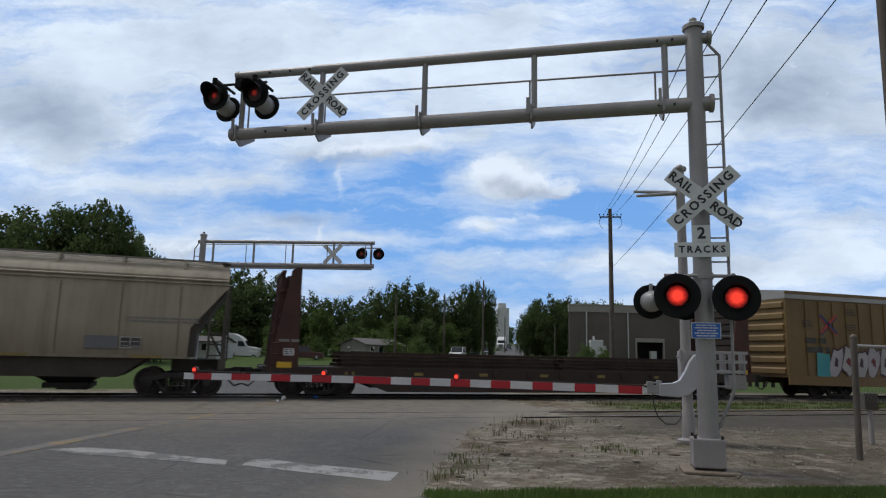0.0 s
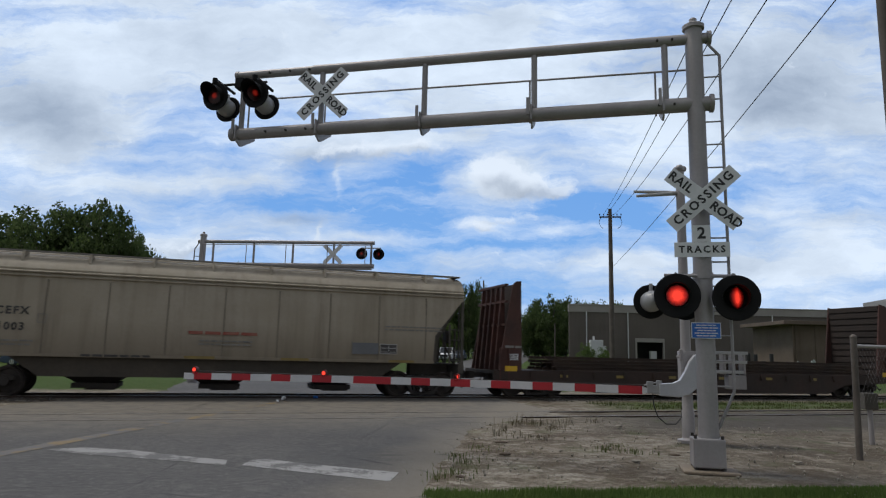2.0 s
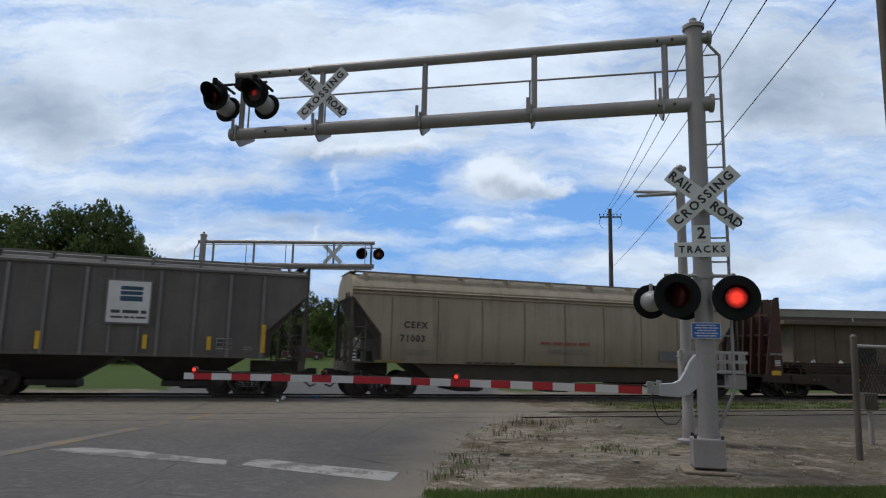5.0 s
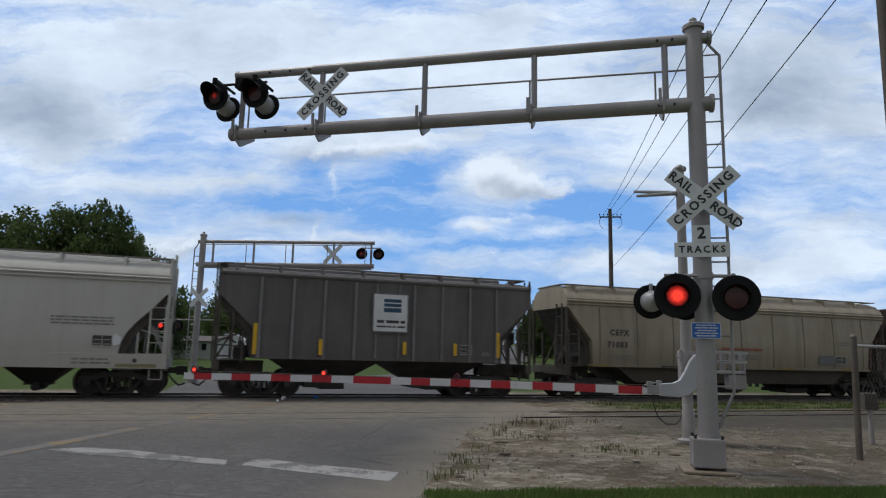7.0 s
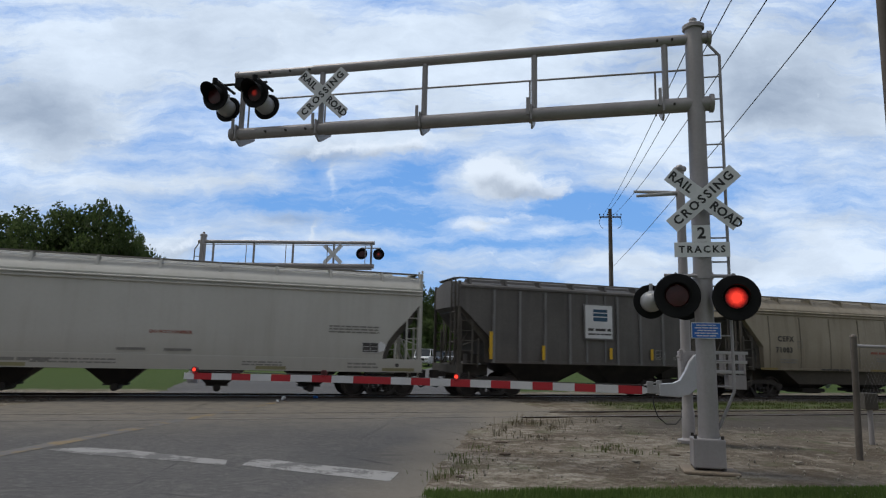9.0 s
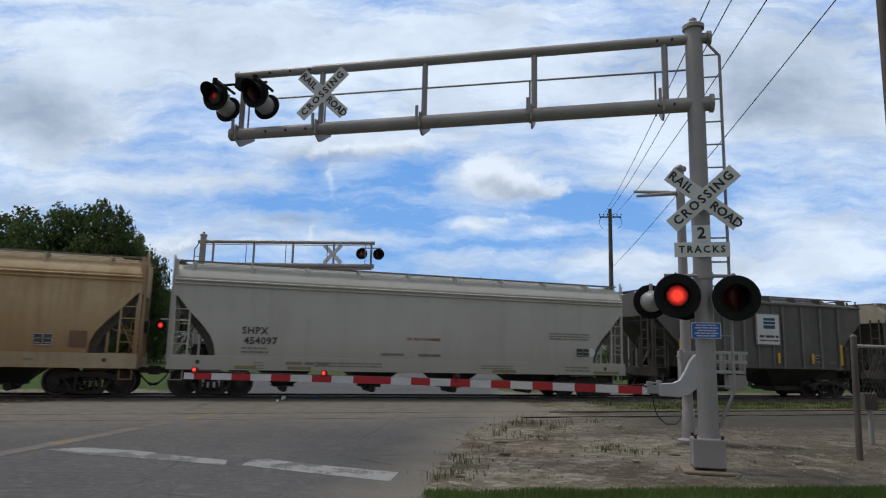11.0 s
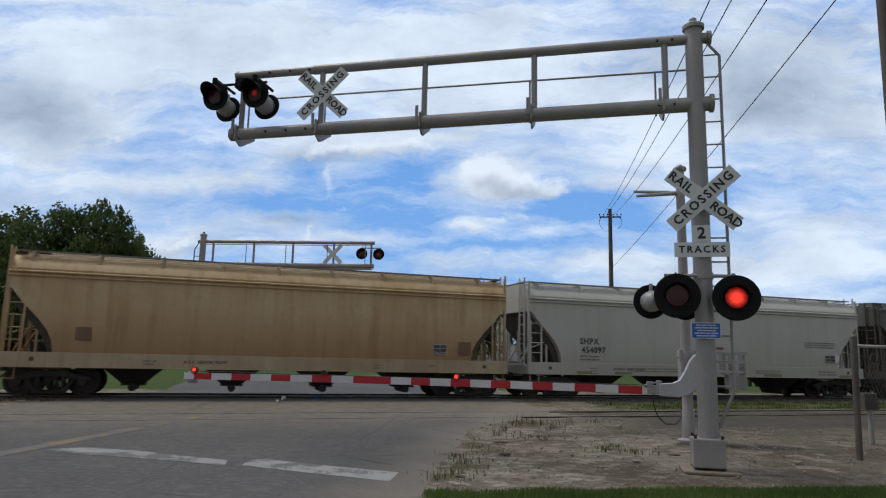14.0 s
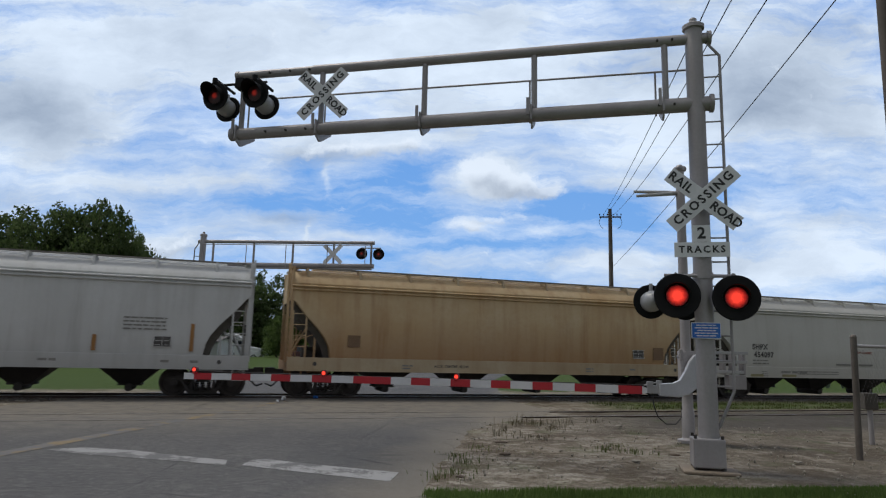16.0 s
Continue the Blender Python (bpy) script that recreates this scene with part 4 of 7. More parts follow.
def bulkhead_flat():
    car, half = car_thing("bulkhead_flatcar", 1.55, 22.55, "oxide-red bulkhead flat wagon loaded with rail")
    bm = bmesh.new()
    box(bm, 0, 0, 0.98, half * 2, 2.9, 0.12)
    part("deck", bm, UNDER, car, "dark worn timber deck")
    for y in (-1.46, 1.46):
        bm = bmesh.new()
        # fishbelly sill, drawn deeper so its dark shape also covers the shadow below
        prism(bm, [(-half, 1.06), (-half, 0.72), (-half + 3.3, 0.62), (-half + 4.4, 0.22), (half - 4.4, 0.22), (half - 3.3, 0.62), (half, 0.72), (half, 1.06)], y - 0.06, y + 0.06, "y")
        part("side_sill", bm, FLAT_SILL, car)
        for k in range(14):
            bm = bmesh.new()
            box(bm, -half + 1.6 + k * 1.4, y * 1.06, 0.9, 0.14, 0.09, 0.24)
            part("stake_pocket", bm, FLAT_SILL, car)
    for k in range(7):
        bm = bmesh.new()
        box(bm, -half + 3.0 + k * 2.55, -1.532, 0.86, 0.34, 0.012, 0.11)
        part("reflector_strip", bm, DULL_YELLOW, car, "yellow reflective square")
    for s in (-1, 1):
        b = s * (half - 0.22)
        w = -s
        for y in (-1.42, 1.42):
            bm = bmesh.new()
            prism(bm, [(b, 1.0), (b + w * 0.98, 1.0), (b + w * 0.92, 1.7), (b + w * 0.50 if s < 0 else b + w * 0.50, 4.48), (b + w * 0.12, 4.40), (b, 4.30)] if s > 0 else
                  [(b, 1.0), (b + w * 0.98, 1.0), (b + w * 0.95, 4.52), (b + w * 0.74, 4.50), (b + w * 0.60, 4.38), (b + w * 0.42, 3.4)], y - 0.03, y + 0.03, "y")
            head = part("bulkhead", bm, FLAT_RED, car, "tall tapered oxide-red bulkhead")
        bm = bmesh.new()
        face = b + w * (0.88 if s < 0 else 0.5)
        box(bm, face - w * 0.06, 0, 2.72, 0.05, 2.8, 3.4)
        part("bulkhead_panel", bm, NEAR_BLACK_TIMBER, head, "dark backing panel")
        for k in range(11):
            bm = bmesh.new()
            box(bm, face - w * 0.0, 0, 1.2 + k * 0.31, 0.06, 2.74, 0.24)
            part("facing_board", bm, NEAR_BLACK_TIMBER, head, "dark timber facing board")
        bm = bmesh.new()
        for y in (-1.0, -0.5, 0.0, 0.5, 1.0):
            prism(bm, [(b, 1.0), (b + w * 0.44, 1.0), (b + w * 0.42, 4.3), (b + w * 0.3, 4.3)], y - 0.04, y + 0.04, "y")
        for z in (1.9, 2.8, 3.7, 4.35):
            box(bm, b + w * 0.35, 0, z, 0.14, 2.8, 0.09)
        part("bulkhead_ribs", bm, FLAT_RED, head, "oxide-red bracing ribs")
        bm = bmesh.new()
        box(bm, b + w * 0.5, -1.53, 1.12, 0.5, 0.012, 0.2)
        part("reflector_strip", bm, YELLOW_MARK, car, "yellow reflective patch")
        ladder(car, "ladder", (b + w * 0.05, -1.5), (b + w * 0.42, -1.5), 0.6, 1.9, FLAT_RED)
    bm = bmesh.new()
    box(bm, -half + 0.85, -1.458, 1.56, 0.38, 0.008, 0.24)
    plate = part("data_panel", bm, SIGN_WHITE, car, "white data plate")
    bm = bmesh.new()
    bars(bm, -half + 0.85, 1.63, 0.3, 3, 0.035, 0.07, -1.464, 81)
    part("panel_print", bm, STENCIL_DARK, plate)
    stencil(car, "stencil", -half + 0.85, 1.95, 0.7, 1, 0.09, 0.1, STENCIL_GREY, -1.454, 83)
    bm = bmesh.new()
    rod(bm, (-half + 5.2, -0.9, 0.45), (-half + 6.3, -0.9, 0.45), 0.2, 12)
    part("air_reservoir", bm, UNDER, car)
    for x in (-6.1, -2, 3):
        bm = bmesh.new()
        box(bm, x, 0, 0.6, 0.2, 2.6, 0.5)
        part("cross_bearer", bm, UNDER, car)
    bm = bmesh.new()
    box(bm, 0, 0, 0.72, half * 2 - 0.6, 0.5, 0.5)
    part("centre_sill", bm, UNDER, car)
    add_bogie(car, -half + 2.0)
    add_bogie(car, half - 2.0)
    add_coupler(car, half)
    return half


def rail_load(u0, u1, label):
    """A bundle of long rails in four layers with timber between."""
    load, half = car_thing("rail_stack", u0, u1, label, "steel rails")
    rng = random.Random(int(u0 * 10))
    for layer in range(4):
        for k in range(8):
            bm = bmesh.new()
            y, z, sh = -1.18 + k * 0.33, 1.055 + layer * 0.145, rng.uniform(-0.15, 0.15)
            prism(bm, [(y - 0.07, z), (y + 0.07, z), (y + 0.07, z + 0.014), (y + 0.012, z + 0.03), (y + 0.012, z + 0.085), (y + 0.036, z + 0.098), (y + 0.036, z + 0.128), (y - 0.036, z + 0.128), (y - 0.036, z + 0.098), (y - 0.012, z + 0.085), (y - 0.012, z + 0.03), (y - 0.07, z + 0.014)], -half + sh, half + sh, "x")
            part("rail", bm, RAIL_RUST, load)
        if layer:
            for x in np.linspace(-half + 0.8, half - 0.8, 4):
                bm = bmesh.new()
                box(bm, x, 0, 1.048 + layer * 0.145, 0.08, 2.6, 0.014)
                part("timber_spacer", bm, TIE_WOOD, load)
    return load


def boxcar():
    car, half = car_thing("boxcar", 24.45, 43.0, "tall yellow boxcar with graffiti and a corrugated end")
    bm = bmesh.new()
    box(bm, 0, 0, 2.72, half * 2, 2.9, 3.6)
    part("body", bm, BOX_YELLOW, car, bevel=0.03)
    bm = bmesh.new()
    prism(bm, [(-1.5, 4.50), (1.5, 4.50), (1.5, 4.86), (0.0, 5.0), (-1.5, 4.86)], -half - 0.01, half + 0.01, "x")
    part("roof", bm, [BOX_TOP], car, "dull galvanised roof and end cap")
    for y in (-1, 1):
        bm = bmesh.new()
        box(bm, 0, y * 1.49, 4.78, half * 2 + 0.02, 0.06, 0.14)
        part("top_chord", bm, BOX_YELLOW, car, bevel=0.01)
        bm = bmesh.new()
        prism(bm, [(-half, 1.0), (-half, 0.62), (-half + 4, 0.55), (half - 4, 0.55), (half, 0.62), (half, 1.0)], y * 1.49 - 0.03, y * 1.49 + 0.03, "y")
        part("side_sill", bm, BOX_YELLOW, car)
    for x in [-half + 0.06, *(-half + 1.3 + k * 0.82 for k in range(20))]:
        for z0, z1 in ((1.0, 2.28), (2.28, 3.1), (3.1, 4.45)):
            for y in (-1, 1):
                bm = bmesh.new()
                box(bm, x, y * 1.475, (z0 + z1) / 2, 0.30 if x > -half + 1 else 0.14, 0.06, z1 - z0 - 0.05)
                part("side_rib", bm, BOX_YELLOW, car, bevel=0.012)
    for s in (-1, 1):
        for k in range(7):
            bm = bmesh.new()
            z = 1.2 + k * 0.5
            prism(bm, [(s * half, z - 0.17), (s * (half + 0.07), z - 0.1), (s * (half + 0.07), z + 0.1), (s * half, z + 0.17)], -1.36, 1.36, "y")
            part("end_corrugation", bm, BOX_YELLOW, car)
    red, blue = surface("emblem_red", (0.40, 0.06, 0.04), (0.32, 0.05, 0.04), 0.6), surface("emblem_navy", (0.04, 0.045, 0.13), (0.05, 0.05, 0.1), 0.6)
    for a, off, mt in ((40, 0.0, red), (-40, 0.0, blue), (40, 0.13, blue), (-40, 0.13, red)):
        bm = bmesh.new()
        box(bm, -half + 2.5, -1.51 - off * 0.02, 3.36 + off * 0.6 - 0.04, 1.3, 0.006, 0.14, pose(0, 0, 0, 0, a, 0))
        part("cross_emblem", bm, mt, car, "painted cross emblem")
    stencil(car, "stencil", -half + 1.7, 2.62, 1.2, 1, 0.26, 0.3, STENCIL_DARK, -1.512, 91, "dark painted car marks")
    stencil(car, "stencil", -half + 1.8, 2.2, 1.4, 1, 0.26, 0.3, STENCIL_DARK, -1.512, 92, "dark painted car marks")
    for x, z in ((-half + 1.25, 3.5), (-half + 3.9, 4.1), (-half + 3.9, 3.4)):
        stencil(car, "stencil", x, z, 0.6, 3, 0.05, 0.11, STENCIL_DARK, -1.512, int(z * 10))
    # painted tags
    rng = random.Random(12)
    tag_white, tag_teal, tag_red = surface("tag_white", (0.47, 0.45, 0.45), (0.36, 0.34, 0.34), 0.7), surface("tag_teal", (0.05, 0.28, 0.32), (0.09, 0.35, 0.36), 0.7), surface("tag_maroon", (0.16, 0.03, 0.035), (0.2, 0.05, 0.05), 0.7)
    bm = bmesh.new()
    prism(bm, [(-half + 1.65, 1.0), (-half + 2.5, 0.95), (-half + 2.45, 2.0), (-half + 1.7, 2.1)], -1.512, -1.508, "y")
    part("spray_tag", bm, tag_teal, car, "teal spray-painted block")
    tag_dark = surface("tag_outline", (0.06, 0.035, 0.05), (0.09, 0.05, 0.06), 0.7)
    tag_lilac = surface("tag_lilac", (0.44, 0.40, 0.43), (0.34, 0.31, 0.33), 0.7)
    for k in range(9):
        x = 2.45 + k * 0.78
        pts = []
        for i in range(14):
            a = 2 * math.pi * i / 14
            r = max(abs(math.cos(a)), abs(math.sin(a))) ** -0.8 * rng.uniform(0.72, 1.12)
            pts.append((0.38 * r * math.cos(a) + 0.16 * math.sin(a), 0.70 * r * math.sin(a)))
        for grow, y, mat, label in ((1.14, -1.511, tag_dark, "dark spray-painted outline"), (1.0, -1.516, tag_white if k % 3 else tag_lilac, "white block graffiti letter")):
            bm = bmesh.new()
            prism(bm, [(-half + x + 0.4 + px * grow, 1.66 + 0.12 * math.sin(k * 2.1) + pz * grow) for px, pz in pts], y, y + 0.004, "y")
            part("spray_tag", bm, mat, car, label)
        bm = bmesh.new()
        cut = 0.10 + 0.05 * (k % 2)
        prism(bm, [(-half + x + 0.34 - cut, 1.5 + 0.2 * (k % 2)), (-half + x + 0.46, 1.42), (-half + x + 0.5, 1.78), (-half + x + 0.36, 1.9)], -1.521, -1.517, "y")
        part("spray_tag", bm, tag_red if k % 2 else tag_dark, car)
    add_bogie(car, -half + 3.2)
    add_bogie(car, half - 3.2)
    add_coupler(car, half)


tan_hopper()
grey_hopper()
pale_hopper()
rusty_hopper()
far_hopper()
bulkhead_flat()
rail_load(4.4, 12.9, "stack of dark rusty rails chained on a flat wagon")
rail_load(13.2, 20.6, "stack of dark rusty rails chained on a flat wagon")
boxcar()

# ---- crossing signals ----
LENSES = []


def flasher(parent, m, disc, lens_r, phase, hood=0.3, dim=False, back=ALU_PAINT, label="black round flashing lamp with a red lens"):
    """A round lamp facing -y of m: background disc, housing, hood and a roundel that turns its lit or its dark face forward."""
    bm = bmesh.new()
    face = pose(0, 0, 0, 90, 0, 0)
    lathe(bm, [(lens_r + 0.012, 0.0), (disc, 0.0), (disc + 0.012, -0.02), (disc, -0.03), (lens_r + 0.012, -0.03)], face, 40)
    lathe(bm, [(lens_r + 0.012, 0.0), (lens_r + 0.03, 0.03), (lens_r + 0.012, 0.03), (lens_r + 0.002, -0.19), (0, -0.20)], face, 32)
    lamp = part("flasher", bm, LAMP_BLACK, parent, label, True)
    lamp.matrix_basis = m
    bm = bmesh.new()
    lathe(bm, [(lens_r + 0.02, -0.03), (lens_r + 0.02, -0.16), (lens_r * 0.8, -0.26), (lens_r * 0.4, -0.31), (0, -0.32)], face, 28)
    rod(bm, (0, 0.06, lens_r), (0, 0.06, lens_r + 0.14), 0.03, 10)
    part("lamp_housing", bm, back, lamp, "grey cast lamp housing", True)
    if hood:
        bm = bmesh.new()
        ring = []
        for i in range(25):
            a = math.radians(-35 + 250 * i / 24)
            d = hood * (0.35 + 0.65 * max(0.0, math.sin(a)) ** 0.7) if math.sin(a) > 0 else hood * 0.35 * (1 + math.sin(a))
            ca, sa = math.cos(a), math.sin(a)
            ring.append([bm.verts.new(((lens_r + e) * ca, -q, (lens_r + e) * sa)) for e, q in ((0.03, 0.0), (0.035, d), (0.022, d), (0.02, 0.0))])
        for a, b in zip(ring, ring[1:]):
            for i in range(4):
                bm.faces.new((a[i], a[(i + 1) % 4], b[(i + 1) % 4], b[i]))
        bm.faces.new(ring[0])
        bm.faces.new(ring[-1][::-1])
        part("hood", bm, LAMP_BLACK, lamp, "black lamp visor", True)
    bm = bmesh.new()
    rings = []
    for r, y in ((lens_r * 0.45, -0.016), (lens_r * 0.97, -0.008), (lens_r * 0.97, 0.008), (lens_r * 0.45, 0.016)):
        rings.append([bm.verts.new((r * math.cos(2 * math.pi * i / 24), y, r * math.sin(2 * math.pi * i / 24))) for i in range(24)])
    c0, c1 = bm.verts.new((0, -0.02, 0)), bm.verts.new((0, 0.02, 0))
    for k, (a, b) in enumerate(zip(rings, rings[1:])):
        for i in range(24):
            f = bm.faces.new((a[i], a[(i + 1) % 24], b[(i + 1) % 24], b[i]))
            f.material_index = (0, 1, 1)[k]
    for i in range(24):
        bm.faces.new((c0, rings[0][i], rings[0][(i + 1) % 24])).material_index = 2
        bm.faces.new((c1, rings[3][(i + 1) % 24], rings[3][i])).material_index = 1
    lens = part("lens", bm, [LENS_DIM if dim else LENS_LIT, LENS_DARK, LENS_DIM if dim else LENS_LIT], lamp, "red glass roundel", True)
    LENSES.append((lens, phase))
    return lamp


def crossbuck(parent, m, length, width, lettered=True, tilt=42):
    """Two crossed boards facing -y of m."""
    holder = None
    for k, (a, words) in enumerate(((tilt, ("RAIL", "ROAD")), (-tilt - 2, ("CROSSING",)))):
        bm = bmesh.new()
        r = m @ pose(0, -0.006 - 0.012 * k, 0, 0, a, 0)
        box(bm, 0, 0, 0, length, 0.008, width, None)
        bmesh.ops.transform(bm, matrix=r, verts=bm.verts)
        board = part("crossbuck_board", bm, SIGN_WHITE, parent, "white crossbuck board with black lettering" if lettered else "plain back of a white crossbuck board", bevel=0.003)
        if lettered:
            size = width * 0.78
            if len(words) == 2:
                letters("lettering", "RAIL", size, r @ pose(-length * 0.325, -0.0065, 0), SIGN_BLACK, board, 0.0015, 1.1)
                letters("lettering", "ROAD", size, r @ pose(length * 0.325, -0.0065, 0), SIGN_BLACK, board, 0.0015, 0.98)
            else:
                letters("lettering", "CROSSING", size, r @ pose(0, -0.0065, 0), SIGN_BLACK, board, 0.0015, 1.32)
        bm = bmesh.new()
        for x in (-length * 0.08, length * 0.08):
            p = r @ Vector((x, -0.004, 0))
            box(bm, p.x, p.y - 0.004, p.z, 0.02, 0.01, 0.02)
        part("bolt", bm, UNDER, board)
    return holder


BACK = pose(0, 0, 0, 0, 0, 180)


def near_gantry():
    """Local x runs out along the arm over the road; the traffic's side is +y."""
    g = thing("cantilever_signal", pose(2.93, 10.77, 0, 0, 0, 180 - 6.54), "grey tubular steel cantilever signal over the road", "railway signal")
    bm = bmesh.new()
    lathe(bm, [(0.0, 0.44), (0.155, 0.44), (0.15, 0.52), (0.142, 2.5), (0.138, 7.10), (0.175, 7.11), (0.178, 7.17), (0.12, 7.21), (0.06, 7.215), (0.062, 7.29), (0.04, 7.315), (0.0, 7.32)], Matrix.Translation((0.03, 0, 0)), 32)
    part("mast", bm, GALV, g, "grey galvanised steel mast", True)
    bm = bmesh.new()
    box(bm, 0.06, 0.02, 0.27, 0.46, 0.42, 0.42)
    part("base_cover", bm, GALV, g, "grey steel box round the mast foot", bevel=0.02)
    bm = bmesh.new()
    box(bm, 0.05, 0.0, 0.0, 0.8, 0.7, 0.05)
    part("footing", bm, surface("sandy_concrete", (0.25, 0.20, 0.145), (0.19, 0.155, 0.115), 0.9, 0, 2, 25, 0.3), g, "sandy concrete footing", bevel=0.03)
    for x in (-0.13, 0.25):
        for y in (0.19, -0.15):
            bm = bmesh.new()
            rod(bm, (x, y, 0.04), (x, y, 0.13), 0.04, 6)
            rod(bm, (x * 1.0, y, 0.46), (x, y, 0.53), 0.025, 6)
            part("anchor_bolt", bm, UNDER, g)
    for z, r0, r1, cut, end in ((6.945, 0.088, 0.078, 6.85, 8.44), (5.80, 0.122, 0.110, 6.55, 8.47)):
        bm = bmesh.new()
        droop = 0.003 if r0 < 0.1 else 0.0085
        rod(bm, (-0.20, 0.0, z), (cut, 0, z - droop * cut), r0, 24)
        rod(bm, (cut - 0.1, 0, z - droop * (cut - 0.1)), (end, 0, z - droop * end), r1, 24)
        for x in (-0.21, end):
            rod(bm, (x - 0.03, 0, z - droop * x), (x + 0.03, 0, z - droop * x), r0 + 0.03 if x < 0 else r1 + 0.012, 20)
        pipe = part("arm_pipe", bm, GALV, g, "long grey steel tube", True)
        for x in (0.38, 0.62, 6.9, 7.3, 7.72):
            bm = bmesh.new()
            rod(bm, (x, r0 * 0.9, z - 0.02 - droop * x), (x, r0 + 0.025, z - 0.02 - droop * x), 0.02, 8)
            part("bolt", bm, UNDER, pipe)
    for x in (8.30, 6.66, 4.66, 2.68, 0.50):
        bm = bmesh.new()
        rod(bm, (x, 0, 5.80 - 0.0085 * x), (x, 0, 6.93), 0.052, 16)
        part("arm_post", bm, GALV, g, "upright steel tube", True)
        bm = bmesh.new()
        sink = 0.0085 * x
        prism(bm, [(0.14, 5.95 - sink), (0.14, 5.68 - sink), (-0.05, 5.58 - sink), (-0.12, 5.59 - sink), (-0.50, 5.80 - sink), (-0.60, 5.86 - sink), (-0.60, 5.92 - sink), (-0.10, 5.92 - sink), (-0.05, 5.95 - sink)], x + 0.03, x + 0.06, "x")
        box(bm, x + 0.1, 0.135, 5.92 - sink, 0.05, 0.03, 0.30)
        part("walkway_bracket", bm, GALV, g, "pointed steel bracket under the arm")
        bm = bmesh.new()
        rod(bm, (x + 0.12, -0.45, 5.80), (x + 0.12, -0.45, 6.60), 0.018, 8)
        part("handrail_post", bm, GALV, g)
    bm = bmesh.new()
    rod(bm, (0.1, -0.45, 6.60), (8.35, -0.45, 6.60), 0.019, 8)
    part("handrail", bm, GALV, g, "thin steel handrail behind the arm")
    bm = bmesh.new()
    for y in (-0.2, -0.32, -0.44, -0.56):
        box(bm, 4.3, y, 5.90, 8.3, 0.03, 0.03)
    part("walkway", bm, GALV, g, "narrow grating walkway behind the arm")
    # ladder on the far side of the mast from the road
    bm = bmesh.new()
    pts = [(-0.12, 6.92), (-0.36, 6.62), (-0.36, 1.18), (-0.12, 0.62)]
    for (x0, z0), (x1, z1) in zip(pts, pts[1:]):
        rod(bm, (x0, 0.0, z0), (x1, 0.0, z1), 0.024, 8)
    part("ladder_stile", bm, GALV, g, "bent steel ladder stile")
    z = 1.25
    while z < 6.7:
        bm = bmesh.new()
        rod(bm, (-0.10, 0, z), (-0.36, 0, z), 0.014, 6)
        part("ladder_rung", bm, GALV, g)
        z += 0.385
    # signs on the mast
    crossbuck(g, pose(0.015, 0.235, 4.15, 0, 0, 180), 1.31, 0.25, True, 40)
    for w, h, z, word, size in ((0.262, 0.265, 3.60, "2", 0.25), (0.82, 0.235, 3.345, "TRACKS", 0.15)):
        bm = bmesh.new()
        box(bm, 0.055, 0.20, z, w, 0.008, h)
        plate = part("sign_plate", bm, SIGN_WHITE, g, "white sign plate reading " + word, bevel=0.003)
        letters("lettering", word, size, pose(0.055, 0.2065, z, 0, 0, 180), SIGN_BLACK, plate, 0.0015, 1.35 if len(word) > 1 else 1.0)
    bm = bmesh.new()
    box(bm, 0.04, 0.19, 2.09, 0.43, 0.006, 0.245)
    sign = part("notice_plate", bm, SIGN_WHITE, g, "blue notice plate with white print")
    bm = bmesh.new()
    box(bm, 0.04, 0.1955, 2.09, 0.405, 0.004, 0.222)
    part("notice_field", bm, SIGN_BLUE, sign)
    bm = bmesh.new()
    for k in range(5):
        bars(bm, 0.04, 2.17 - k * 0.04, 0.34 if k % 2 else 0.28, 1, 0.016, 0.05, 0.199, 100 + k)
    part("notice_print", bm, SIGN_WHITE, sign)
    # lamps on the mast
    bm = bmesh.new()
    rod(bm, (0.62, 0.1, 2.955), (-0.44, 0.1, 2.935), 0.028, 12)
    rod(bm, (-0.38, 0.1, 2.935), (-0.38, 0.22, 2.935), 0.035, 10)
    rod(bm, (0.46, 0.1, 2.95), (0.46, 0.22, 2.95), 0.035, 10)
    rod(bm, (0.03, 0.0, 2.90), (0.03, 0.0, 3.0), 0.16, 20)
    part("lamp_crossarm", bm, GALV, g, "short steel lamp crossarm", True)
    flasher(g, pose(0.455, 0.30, 2.615, 0, 0, 180 - 4), 0.335, 0.17, "L", 0.16)
    flasher(g, pose(-0.395, 0.30, 2.585, 0, 0, 180 - 4), 0.335, 0.17, "R", 0.16)
    flasher(g, pose(0.82, -0.22, 2.56, 0, 0, 12), 0.265, 0.15, "R", 0.12)
    flasher(g, pose(0.28, -0.32, 2.55, 0, 0, 12), 0.265, 0.15, "L", 0.12)
    # lamps at the end of the arm
    bm = bmesh.new()
    rod(bm, (8.95, 0.12, 6.70), (7.75, 0.12, 6.70), 0.025, 10)
    for x in (8.68, 7.85):
        rod(bm, (x, -0.3, 6.70), (x, 0.42, 6.70), 0.028, 10)
        rod(bm, (x, 0.40, 6.72), (x, 0.40, 6.62), 0.05, 10)
    box(bm, 8.33, 0.05, 6.72, 0.16, 0.2, 0.2)
    part("lamp_bracket", bm, LAMP_BLACK, g, "dark lamp bracket", True)
    for x, ph in ((8.76, "L"), (7.93, "R")):
        flasher(g, pose(x - 0.1, 0.40, 6.37, 5, 0, 180 - 3), 0.262, 0.155, ph, 0.30, True, label="black hooded flashing lamp with a red lens")
        flasher(g, pose(x - 0.09, -0.12, 6.29, 4, 0, 0), 0.25, 0.15, ph, 0.2, True, label="grey rear-facing lamp")
